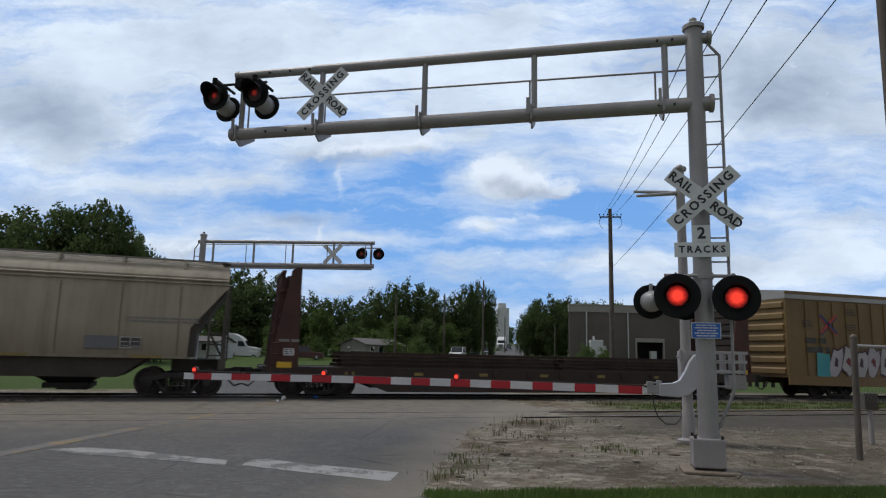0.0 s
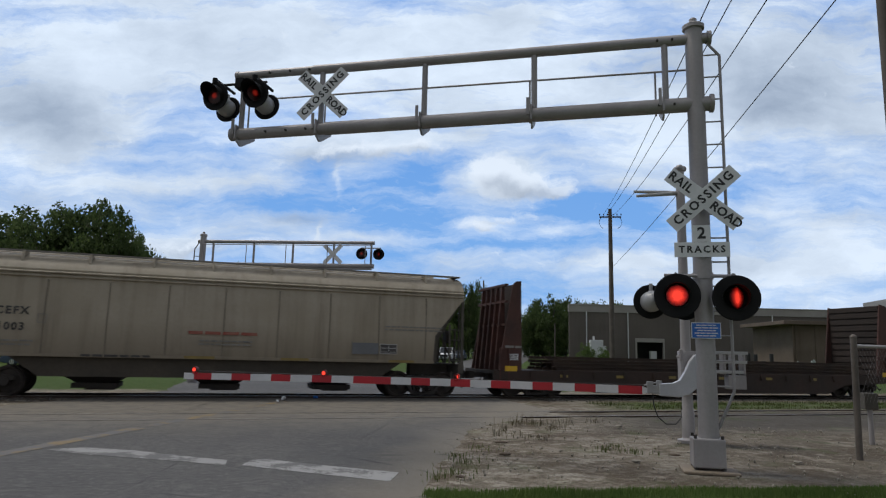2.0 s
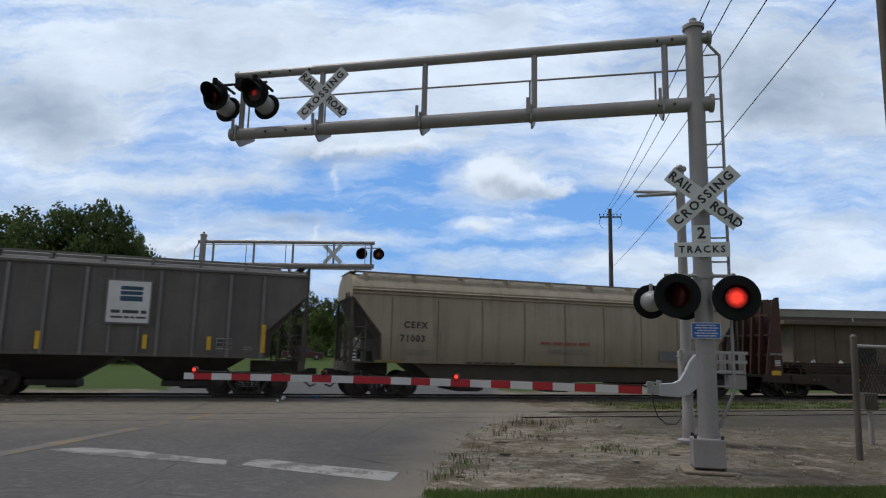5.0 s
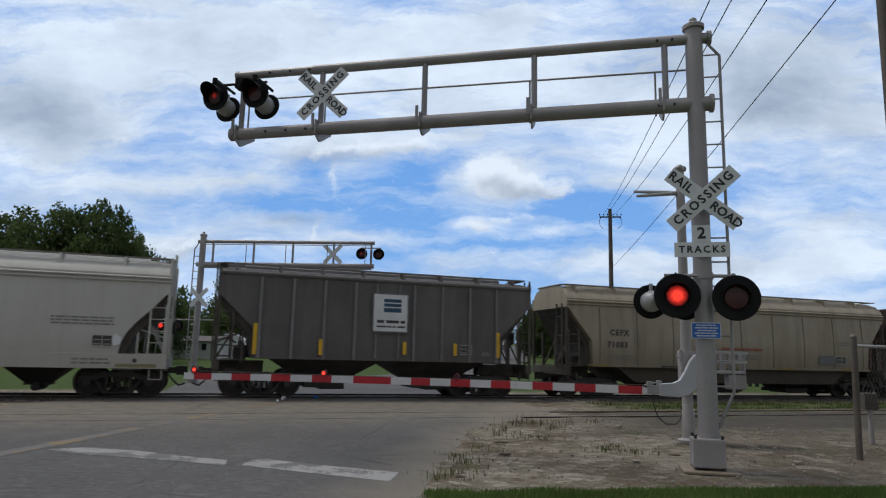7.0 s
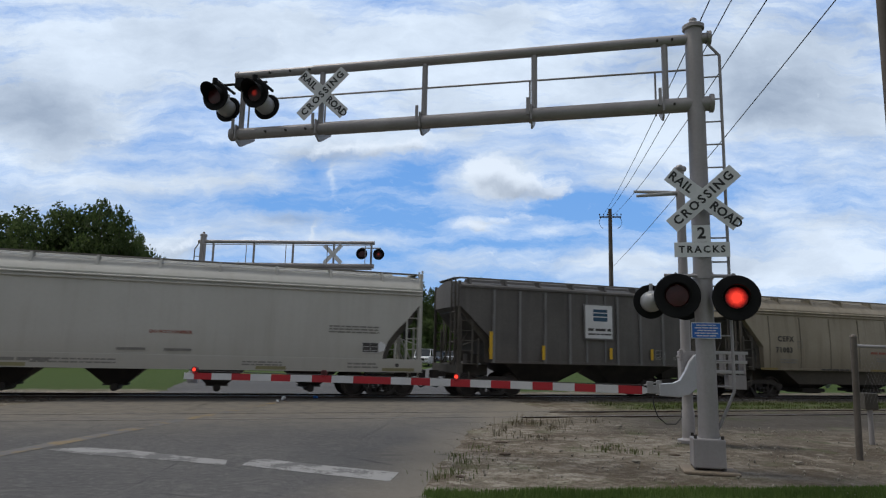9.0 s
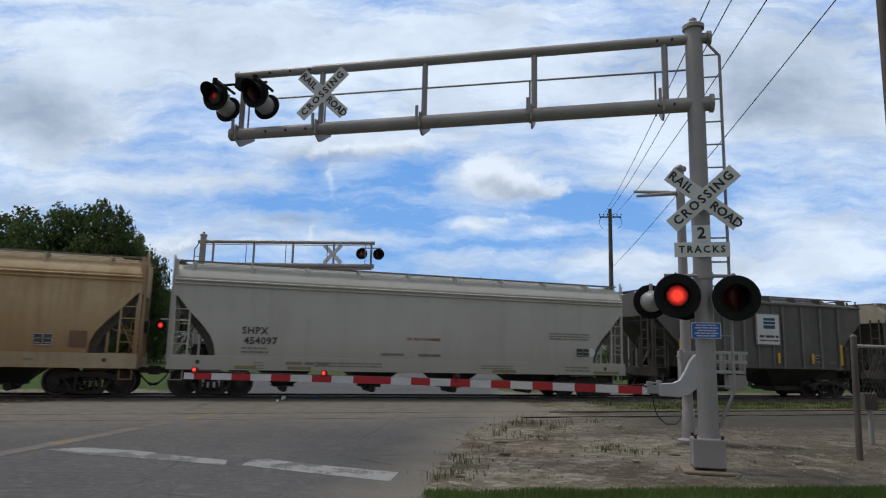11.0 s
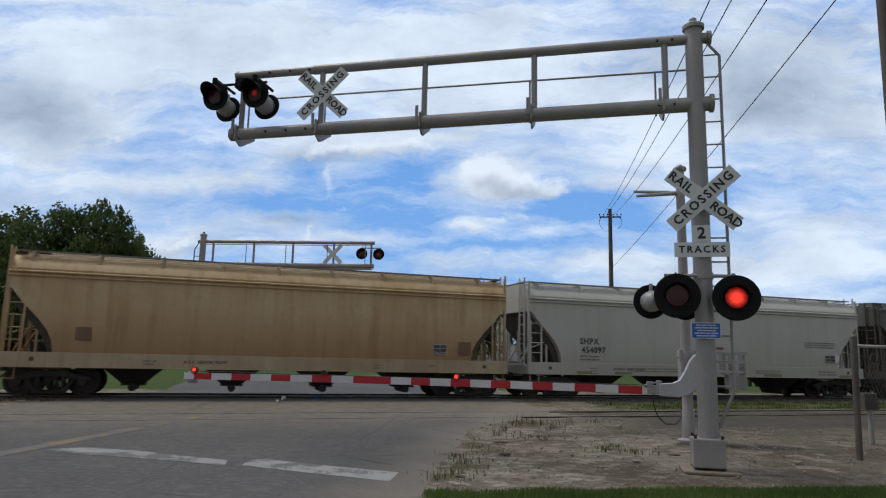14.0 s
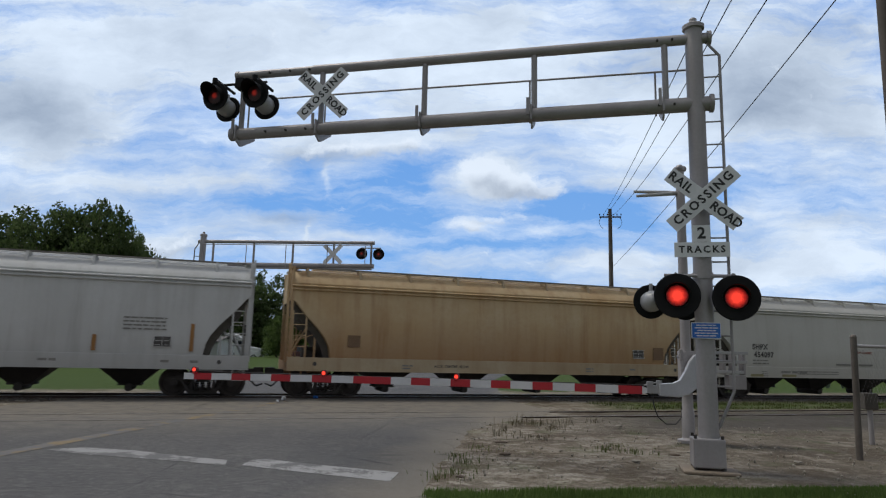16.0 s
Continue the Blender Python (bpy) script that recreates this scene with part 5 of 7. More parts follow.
    crossbuck(g, pose(6.57, 0.16, 6.36, 0, 0, 180), 1.2, 0.232, True, 43)


def gate():
    g = thing("crossing_gate", pose(3.43, 14.2, 0), "lowered red and white crossing gate on a grey pole", "crossing gate")
    bm = bmesh.new()
    lathe(bm, [(0, 0.0), (0.22, 0.0), (0.22, 0.06), (0.14, 0.08), (0.125, 0.1), (0.125, 0.62), (0.11, 0.66), (0.105, 1.0), (0.098, 2.6), (0.088, 5.62), (0.11, 5.63), (0.10, 5.70), (0.05, 5.76), (0, 5.77)], None, 24)
    part("pole", bm, GALV, g, "grey steel gate pole", True)
    bm = bmesh.new()
    for a in (0.2, 2.3, 4.3):
        bmesh.ops.create_icosphere(bm, subdivisions=2, radius=0.07, matrix=Matrix.Translation((0.08 * math.cos(a), 0.08 * math.sin(a), 5.68)))
    part("pole_cap", bm, GALV, g, smooth=True)
    bm = bmesh.new()
    rod(bm, (0.0, 0, 5.14), (-0.22, 0, 5.14), 0.05, 12)
    part("bracket", bm, GALV, g, smooth=True)
    for z0, z1, y in ((5.17, 5.21, 0.05), (5.11, 5.03, -0.1)):
        bm = bmesh.new()
        rod(bm, (-0.2, y, z0), (-0.95, y * 2.2, z1), 0.045, 10, 0.03)
        part("antenna_arm", bm, ALU_PAINT, g, "pale tapered arm", True)
    # drive casting and counterweights
    bm = bmesh.new()
    outer = [(0.22, 1.78), (0.10, 1.74), (0.0, 1.62), (-0.10, 1.40), (-0.20, 1.24), (-0.32, 1.18), (-0.60, 1.16), (-0.60, 0.92), (-0.22, 0.90), (-0.02, 0.96), (0.14, 1.10), (0.26, 1.36), (0.34, 1.56)]
    prism(bm, outer, -0.30, -0.14, "y")
    part("arm_casting", bm, surface("silver_casting", (0.50, 0.51, 0.53), (0.40, 0.41, 0.43), 0.5, 0.3, 1.5, 20, 0.1), g, "silver painted curved gate arm casting", bevel=0.02)
    bm = bmesh.new()
    box(bm, 0.12, 0.05, 1.45, 0.5, 0.3, 0.75)
    rod(bm, (-0.2, -0.05, 1.70), (0.5, -0.05, 1.70), 0.03, 10)
    rod(bm, (-0.12, -0.1, 1.62), (-0.12, -0.1, 1.86), 0.035, 10)
    part("gate_mechanism", bm, GALV, g, "grey gate motor box", bevel=0.02)
    for z, l in ((1.80, 0.62), (1.62, 0.60), (1.42, 0.52)):
        bm = bmesh.new()
        box(bm, 0.55 + l / 2, -0.12, z, l, 0.06, 0.06)
        box(bm, 0.55 + l / 2, 0.16, z, l, 0.06, 0.06)
        part("counterweight_bar", bm, ALU_PAINT, g, bevel=0.006)
    for x in (0.72, 0.90, 1.10):
        bm = bmesh.new()
        box(bm, x, 0.02, 1.58, 0.05, 0.3, 0.42)
        part("counterweight", bm, GALV, g, "grey counterweight plate", bevel=0.008)
    bm = bmesh.new()
    box(bm, 0.95, 0.0, 1.22, 0.35, 0.28, 0.28)
    part("counterweight", bm, GALV, g, "grey counterweight block", bevel=0.015)
    bm = bmesh.new()
    box(bm, -0.70, -0.21, 1.04, 0.26, 0.10, 0.16)
    box(bm, -0.78, -0.24, 1.15, 0.12, 0.06, 0.09)
    box(bm, -0.60, -0.24, 1.17, 0.10, 0.05, 0.10)
    rod(bm, (-0.9, -0.24, 1.12), (-0.55, -0.24, 1.2), 0.016, 8)
    part("arm_clamp", bm, ALU_PAINT, g, "silver bolted arm clamp", bevel=0.008)
    # the arm itself, tip end over the far lane
    stops = (-7.22, -6.99, -6.59, -6.14, -5.71, -5.25, -4.82, -4.35, -3.92, -3.45, -2.64, -2.21, -1.81, -1.38, -0.97, -0.54, -0.14, 0.31, 0.72, 1.16, 1.58, 2.03, 2.5, 2.65)

    def size_at(x):
        k = (x + 7.35) / 10.1
        return 0.135 + 0.025 * k, 1.045 - 0.03 * k + 0.035 * math.sin(math.pi * k)

    for i, (a, b) in enumerate(zip(stops, stops[1:])):
        bm = bmesh.new()
        (ha, za), (hb, zb) = size_at(a), size_at(b)
        tip = 0.05 if i == len(stops) - 2 else 0.0
        prism(bm, [(a - 3.43, za - ha / 2), (b - 3.43, zb - hb / 2 + tip), (b - 3.43, zb + hb / 2 - tip), (a - 3.43, za + ha / 2)], -0.235, -0.205, "y")
        part("arm_stripe", bm, GATE_RED if i % 2 else GATE_WHITE, g, "red reflective stripe" if i % 2 else "white stripe")
    bm = bmesh.new()
    rod(bm, (-10.4, -0.19, 1.155), (-0.8, -0.19, 1.12), 0.009, 6)
    part("lamp_wire", bm, CABLE, g)
    for x, ph in ((-6.98, "S"), (-4.09, "L"), (-1.26, "R")):
        bm = bmesh.new()
        lathe(bm, [(0, 0), (0.05, 0.0), (0.058, 0.03), (0.045, 0.05), (0.03, 0.06)], Matrix.Translation((x - 3.43, -0.22, 1.10)), 14)
        base = part("arm_lamp", bm, GATE_RED, g, "small red lamp on the gate arm", True)
        bm = bmesh.new()
        face = pose(0, 0, 0, 90, 0, 0)
        lathe(bm, [(0.042, 0.05), (0.064, 0.05), (0.064, -0.05), (0.042, -0.05)], face, 18)
        part("lamp_ring", bm, surface("dark_red_housing", (0.12, 0.015, 0.015), (0.08, 0.012, 0.012), 0.5), base, smooth=True).location = (x - 3.43, -0.22, 1.19)
        bm = bmesh.new()
        rings = [[bm.verts.new((r * math.cos(a), y, r * math.sin(a))) for a in np.linspace(0, 2 * math.pi, 17)[:-1]] for r, y in ((0.054, -0.045), (0.054, 0.045))]
        for i in range(16):
            bm.faces.new((rings[0][i], rings[0][(i + 1) % 16], rings[1][(i + 1) % 16], rings[1][i])).material_index = 1
        bm.faces.new(rings[0]).material_index = 0
        bm.faces.new(rings[1][::-1]).material_index = 1
        lens = part("arm_lens", bm, [ARM_LIT, LENS_DARK], base, "small red glass lens")
        lens.location = (x - 3.43, -0.22, 1.19)
        if ph != "S":
            LENSES.append((lens, ph))
    cu = bmesh.new()
    pts = [Vector((-0.72, -0.2, 0.98)), Vector((-0.70, -0.18, 0.72)), Vector((-0.62, -0.15, 0.50)), Vector((-0.45, -0.1, 0.36)), Vector((-0.25, -0.05, 0.36)), Vector((-0.12, 0.0, 0.5)), Vector((-0.11, 0.0, 0.72))]
    for a, b in zip(pts, pts[1:]):
        rod(cu, a, b, 0.012, 6)
    part("cable", cu, CABLE, g, "hanging black cable")


def far_gantry():
    g = thing("cantilever_signal", pose(-15.79, 31.4, 0, 0, 0, 1.9), "grey cantilever signal standing beyond the tracks", "railway signal")
    bm = bmesh.new()
    lathe(bm, [(0, 0), (0.25, 0), (0.25, 0.5), (0.16, 0.52), (0.15, 7.25), (0.18, 7.27), (0.17, 7.36), (0.07, 7.4), (0.06, 7.48), (0, 7.49)], None, 20)
    part("mast", bm, GALV, g, "grey galvanised steel mast", True)
    for z, r in ((7.0, 0.09), (5.84, 0.115)):
        bm = bmesh.new()
        rod(bm, (-0.25, 0, z), (8.75, 0, z), r, 16)
        part("arm_pipe", bm, GALV, g, "long grey steel tube", True)
    for x in (0.55, 2.65, 4.65, 6.72, 8.6):
        bm = bmesh.new()
        rod(bm, (x, 0, 5.88), (x, 0, 6.98), 0.055, 12)
        part("arm_post", bm, GALV, g, smooth=True)
        bm = bmesh.new()
        rod(bm, (x - 0.2, -0.5, 5.7), (x - 0.2, -0.5, 6.78), 0.02, 6)
        part("handrail_post", bm, GALV, g)
    bm = bmesh.new()
    rod(bm, (0.2, -0.5, 6.78), (8.7, -0.5, 6.78), 0.02, 8)
    part("handrail", bm, GALV, g)
    bm = bmesh.new()
    for y in (-0.2, -0.35, -0.5):
        box(bm, 4.4, y, 5.64, 8.6, 0.05, 0.04)
    part("walkway", bm, GALV, g, "narrow grating walkway")
    bm = bmesh.new()
    for (x0, z0), (x1, z1) in zip([(-0.1, 7.1), (-0.42, 6.6), (-0.42, 1.2), (-0.1, 0.7)], [(-0.42, 6.6), (-0.42, 1.2), (-0.1, 0.7)]):
        rod(bm, (x0, 0, z0), (x1, 0, z1), 0.03, 8)
    for k in range(14):
        rod(bm, (-0.1, 0, 1.3 + k * 0.38), (-0.42, 0, 1.3 + k * 0.38), 0.018, 6)
    part("ladder", bm, GALV, g)
    crossbuck(g, pose(6.70, -0.10, 6.40), 1.25, 0.2, False, 45)
    crossbuck(g, pose(0.1, -0.2, 4.15), 1.2, 0.2, False, 45)
    for x, z, ph in ((8.18, 6.42, "L"), (9.02, 6.40, "R")):
        flasher(g, pose(x, -0.3, z), 0.27, 0.16, ph, 0.2, True)
    bm = bmesh.new()
    rod(bm, (8.1, -0.15, 6.72), (9.1, -0.15, 6.72), 0.03, 8)
    rod(bm, (-1.8, -0.1, 3.05), (0.9, -0.1, 3.05), 0.03, 8)
    part("lamp_crossarm", bm, GALV, g)
    for x, ph in ((-1.72, "L"), (-0.85, "R")):
        flasher(g, pose(x, -0.25, 2.75), 0.27, 0.16, ph, 0.2)


def distant_gantry():
    """A second crossing's signal far down the road."""
    base = rise(200.0)
    g = thing("cantilever_signal", pose(6.2, 200.0, base), "pale cantilever signal far down the road", "railway signal")
    bm = bmesh.new()
    rod(bm, (0, 0, -0.1), (0, 0, 11.9 - base), 0.16, 12)
    part("mast", bm, ALU_PAINT, g, smooth=True)
    for z in (9.1 - base, 9.1 - base + 1.0):
        bm = bmesh.new()
        rod(bm, (0.2, 0, z), (-7.0, 0, z), 0.1, 10)
        part("arm_pipe", bm, ALU_PAINT, g, smooth=True)
    for x in (-1.5, -3.5, -5.5):
        bm = bmesh.new()
        rod(bm, (x, 0, 9.1 - base), (x, 0, 9.1 - base + 1.0), 0.06, 8)
        part("arm_post", bm, ALU_PAINT, g)
    crossbuck(g, pose(0, -0.2, 7.6 - base), 1.3, 0.23, False, 45)


near_gantry()
gate()
far_gantry()
distant_gantry()


def fence():
    f = thing("pipe_fence", pose(0, 0, 0), "rusty grey pipe fence end with wire mesh", "fence")
    bm = bmesh.new()
    rod(bm, (5.98, 12.79, -0.05), (6.02, 12.79, 2.12), 0.055, 14)
    bmesh.ops.create_icosphere(bm, subdivisions=2, radius=0.06, matrix=Matrix.Translation((6.02, 12.79, 2.11)))
    part("fence_post", bm, surface("weathered_pipe", (0.14, 0.122, 0.105), (0.085, 0.072, 0.06), 0.65, 0.3), f, "weathered steel fence post", True)
    bm = bmesh.new()
    rod(bm, (6.0, 12.79, 1.96), (9.5, 14.6, 1.96), 0.03, 10)
    part("fence_rail", bm, GALV, f, "thin steel top rail", True)
    bm = bmesh.new()
    for k in range(44):
        for s in (-1, 1):
            x0 = 6.05 + k * 0.08
            x1 = x0 + s * 0.5
            if 6.0 <= x1 <= 9.4:
                rod(bm, (x0, 12.79 + (x0 - 6) * 0.517, 0.95), (x1, 12.79 + (x1 - 6) * 0.517, 1.95), 0.0012, 3)
    part("wire_mesh", bm, GALV, f, "thin diamond wire mesh")
    b = thing("trackside_box", pose(7.40, 15.25, 0), "small grey steel box on a short post", "equipment box")
    bm = bmesh.new()
    rod(bm, (0, 0, -0.05), (0, 0, 0.7), 0.05, 10)
    part("post", bm, GALV, b, smooth=True)
    bm = bmesh.new()
    box(bm, 0, 0, 0.87, 0.27, 0.2, 0.34)
    part("box", bm, SHADE_AND_DARK_STEEL, b, "grey steel box", bevel=0.015)


def utility_pole(x, y, top, label, arms=True, r=0.16, group="wooden poles along the road"):
    g0 = rise(y) - 0.05
    p = thing("utility_pole", pose(x, y, g0), label, "utility pole", group)
    bm = bmesh.new()
    rod(bm, (0, 0, 0), (0, 0, top - g0), r, 12, r * 0.65)
    part("pole", bm, POLE_WOOD, p, "weathered grey-brown timber pole", True)
    if arms:
        bm = bmesh.new()
        box(bm, 0, -0.12, top - g0 - 0.75, 1.9, 0.1, 0.12)
        part("crossarm", bm, POLE_WOOD, p)
        for k in (-0.95, -0.6, -0.25, 0.25, 0.6, 0.95):
            bm = bmesh.new()
            lathe(bm, [(0, 0), (0.02, 0), (0.02, 0.12), (0.06, 0.14), (0.05, 0.24), (0, 0.26)], Matrix.Translation((k, -0.12, top - g0 - 0.69)), 10)
            part("insulator", bm, UNDER, p, smooth=True)
        for s in (-1, 1):
            bm = bmesh.new()
            pts = [Vector((s * (0.25 + 0.75 * math.sin(a)), -0.18, top - g0 - 1.25 + 0.75 * math.cos(a) * 0.9)) for a in np.linspace(0.6, 2.6, 8)]
            for a, b in zip(pts, pts[1:]):
                rod(bm, a, b, 0.02, 6)
            part("jumper_wire", bm, CABLE, p, "looping jumper cable")
    return p


POLE_WOOD = surface("pole_timber", (0.13, 0.11, 0.095), (0.08, 0.068, 0.058), 0.9, 0, 1.5, 18, 0.3, (0.05, 0.042, 0.036), 0.5)


def tube(bm, pts, r, seg=6):
    """One closed pipe through the points."""
    rings = []
    for i, p in enumerate(pts):
        d = (pts[min(i + 1, len(pts) - 1)] - pts[max(i - 1, 0)]).normalized()
        u = d.cross(Vector((0, 0, 1)) if abs(d.z) < 0.9 else Vector((1, 0, 0))).normalized()
        v = d.cross(u)
        rings.append([bm.verts.new(p + (u * math.cos(2 * math.pi * k / seg) + v * math.sin(2 * math.pi * k / seg)) * r) for k in range(seg)])
    for a, b in zip(rings, rings[1:]):
        for k in range(seg):
            bm.faces.new((a[k], a[(k + 1) % seg], b[(k + 1) % seg], b[k]))
    bm.faces.new(rings[0][::-1])
    bm.faces.new(rings[-1])


def wire(a, b, sag, r, label):
    w = bmesh.new()
    a, b = Vector(a), Vector(b)
    tube(w, [a.lerp(b, k / 24) - Vector((0, 0, sag * 4 * (k / 24) * (1 - k / 24))) for k in range(25)], r)
    ob = new("overhead_wire", mesh_of("overhead_wire", w, CABLE))
    tagged(ob, label, "wire", "overhead wires")


fence()
utility_pole(8.27, 60.0, 15.0, "tall wooden utility pole with a crossarm and insulators", True, 0.25)
utility_pole(7.84, 14.3, 11.5, "wooden utility pole close to the fence", False, 0.17)


def toward(x, y, d):
    """A point d metres out along the sight line that leaves the eye at the slopes x (right) and y (up)."""
    return STAND @ Vector((x * d, y * d, -d))


for (px, py), end, sag in (((1259, -6), (7.75, 59.9, 14.6), 0.35), ((1298, -6), (8.0, 59.9, 14.6), 0.4), ((1361, -6), (8.6, 59.9, 14.5), 0.5), ((1484, -6), (8.4, 59.9, 9.7), 0.25)):
    wire(toward((px - 784) / 1171.3, (441 - py) / 1171.3, 16.0), end, sag, 0.016, "thin black overhead wire to the tall pole")

# ---- beyond the tracks ----
def leaf_material(name, a, b):
    m = bpy.data.materials.new(name)
    n, l, p = links_of(m)
    geo = n.new("ShaderNodeNewGeometry")
    f = noise_node(n, l, geo.outputs["Position"], 0.35, 4)
    col = blend(n, l, geo.outputs["Random Per Island"], a, b)
    col = blend(n, l, math_node(n, l, "MULTIPLY", ramp(n, l, f, 0.4, 0.65), 0.6), col, tuple(c * 0.6 for c in a))
    l.new(col, p.inputs["Base Color"])
    p.inputs["Roughness"].default_value = 0.6
    p.inputs["Specular IOR Level"].default_value = 0.25
    t = n.new("ShaderNodeBsdfTranslucent")
    l.new(col, t.inputs["Color"])
    mix = n.new("ShaderNodeMixShader")
    mix.inputs[0].default_value = 0.45
    l.new(p.outputs[0], mix.inputs[1])
    l.new(t.outputs[0], mix.inputs[2])
    l.new(mix.outputs[0], n["Material Output"].inputs["Surface"])
    return m


LEAF_DARK = leaf_material("dark_foliage", (0.062, 0.098, 0.032), (0.115, 0.158, 0.054))
LEAF_MID = leaf_material("mid_foliage", (0.080, 0.132, 0.034), (0.135, 0.19, 0.055))
BARK = surface("bark", (0.10, 0.085, 0.07), (0.06, 0.05, 0.04), 0.9, 0, 2, 15, 0.4)


def crown_mesh(seed, lobes, leaf, count, mat):
    """lobes: (x, y, z, rx, rz) rounded masses; leaves gather in clumps near their skins."""
    rng = np.random.RandomState(seed)
    verts, faces = [], []
    total = sum(l[3] ** 2 * l[4] for l in lobes)
    for lx, ly, lz, rx, rz in lobes:
        clumps = max(6, int(count * rx ** 2 * rz / total / 26))
        for _ in range(clumps):
            d = rng.normal(size=3)
            d /= np.linalg.norm(d)
            k = rng.uniform(0.45, 1.08) ** 0.6
            c = np.array([lx + d[0] * rx * k, ly + d[1] * rx * k, lz + d[2] * rz * k])
            spread = rng.uniform(0.10, 0.22) * rx + 0.12
            for _ in range(26):
                o = c + rng.normal(size=3) * spread * np.array([1, 1, 0.8])
                u = rng.normal(size=3)
                u /= np.linalg.norm(u)
                v = np.cross(u, rng.normal(size=3))
                v /= np.linalg.norm(v)
                s = leaf * rng.uniform(0.6, 1.25)
                i = len(verts)
                verts += [o - u * s * 0.5, o + v * s * 0.32, o + u * s * 0.5, o - v * s * 0.32]
                faces.append((i, i + 1, i + 2, i + 3))
    me = bpy.data.meshes.new("crown")
    me.from_pydata([tuple(v) for v in verts], [], faces)
    me.materials.append(mat)
    return me


def tree_kind(name, seed, h, w, mat, label, leaf=0.36, count=6500, airy=False):
    rng = random.Random(seed)
    t = thing(name, pose(0, 0, -60), label, "tree", "trees beyond the tracks")
    bm = bmesh.new()
    rod(bm, (0, 0, -0.3), (0.1, 0, h * 0.35), 0.035 * h * 0.7, 9, 0.02 * h * 0.7)
    lobes = []
    for k in range(9 if airy else 12):
        a = k * 2.4 + rng.uniform(-0.4, 0.4)
        zz = h * (0.22 + 0.66 * k / (9 if airy else 12)) + rng.uniform(-0.4, 0.4)
        out = w * 0.5 * (0.72 if airy else 0.62) * math.sin(math.pi * min(1, 0.22 + 0.75 * (k / 12)))
        tip = (math.cos(a) * out, math.sin(a) * out, zz)
        rod(bm, (0.1, 0, h * (0.2 + 0.4 * k / 12)), tip, 0.010 * h, 6, 0.004 * h)
        r = w * rng.uniform(0.15, 0.23)
        lobes.append((*tip, r, r * rng.uniform(0.9, 1.5)))
    rod(bm, (0.1, 0, h * 0.35), (0, 0, h * 0.9), 0.02 * h * 0.7, 7, 0.03)
    lobes += [(0.2 * w, 0.1 * w, h * 0.2, w * 0.24, h * 0.14), (-0.22 * w, 0, h * 0.24, w * 0.22, h * 0.15), (rng.uniform(-0.1, 0.1) * w, 0, h * 0.85, w * 0.13, h * 0.13), (0, 0, h * 0.55, w * 0.25, h * 0.22)]
    part("trunk", bm, BARK, t, "grey-brown trunk and limbs", True)
    c = new("crown", crown_mesh(seed, lobes, leaf, count, mat))
    c.parent = t
    tagged(c, "dense green leaves")
    return t


KINDS = [tree_kind("poplar_tree", 3, 14.0, 8.5, LEAF_DARK, "tall cottonwood tree with clumped foliage", 0.42, 13000, True),
         tree_kind("oak_tree", 5, 11.0, 9.5, LEAF_DARK, "broad dark green tree beyond the tracks", 0.44, 7500),
         tree_kind("maple_tree", 8, 10.0, 8.0, LEAF_MID, "rounded mid-green tree beyond the tracks", 0.42, 7500),
         tree_kind("locust_tree", 11, 13.0, 8.0, LEAF_DARK, "tall dark green tree with uneven crown", 0.44, 7500, True),
         tree_kind("shrub", 17, 4.5, 5.5, LEAF_MID, "leafy green shrub by the far road", 0.3, 3000)]


def plant(kind, x, y, top, turn, wide=1.0):
    z = rise(y)
    h = (14.0, 11.0, 10.0, 13.0, 4.5)[kind]
    s = (top - z) / h
    t = copy_thing(KINDS[kind], pose(x, y, z, 0, 0, turn))
    t.scale = (s * wide, s * wide, s)


rng_t = random.Random(2)
CLUMP = ((0, -56.6, 62, 15.5, 0.99),
           (0, -54.8, 64.5, 16.5, 0.87),
           (0, -47.9, 60.5, 14.7, 0.74),
           (0, -48.3, 65.5, 17.3, 0.7),
           (0, -43.2, 63, 16.7, 0.65),
           (0, -39.6, 62, 15.7, 0.53),
           (0, -39.4, 64.5, 14.2, 0.45))
CLUMP_LOW = ((1, -54.5, 65, 12.5, 1.02),
           (1, -50.4, 67.5, 12.9, 0.98),
           (1, -42.4, 63.5, 12.6, 0.91),
           (1, -41.9, 68.5, 11.9, 0.61),
           (1, -38.0, 66, 11.9, 0.35))
WOOD_EDGE = ((1, -45.6, 104, 15.0, 0.76),
           (3, -42.4, 106.5, 15.8, 0.86),
           (1, -42.8, 102.5, 12.5, 1.05),
           (1, -37.9, 107.5, 11.5, 0.76),
           (3, -33.9, 105, 11.6, 1.02),
           (1, -30.3, 104, 10.2, 0.7),
           (1, -28.2, 106.5, 10.6, 0.69),
           (3, -24.4, 102.5, 10.6, 0.91),
           (1, -22.7, 107.5, 12.2, 0.64),
           (1, -19.4, 105, 12.9, 0.53))
WOOD_EDGE_ROADSIDE = ((3, -17.7, 108, 14.6, 0.68),
           (3, -16.0, 110.5, 13.9, 0.61),
           (1, -13.4, 106.5, 11.7, 0.5),
           (3, -12.2, 111.5, 9.9, 0.9),
           (3, -10.1, 109, 12.4, 0.67),
           (1, -7.8, 108, 13.7, 0.47),
           (3, -6.7, 111, 14.0, 0.42),
           (1, -4.8, 112, 13.3, 0.28),
           (1, -20.7, 111.5, 9.8, 1.04),
           (3, -26.0, 109, 8.6, 1.6))
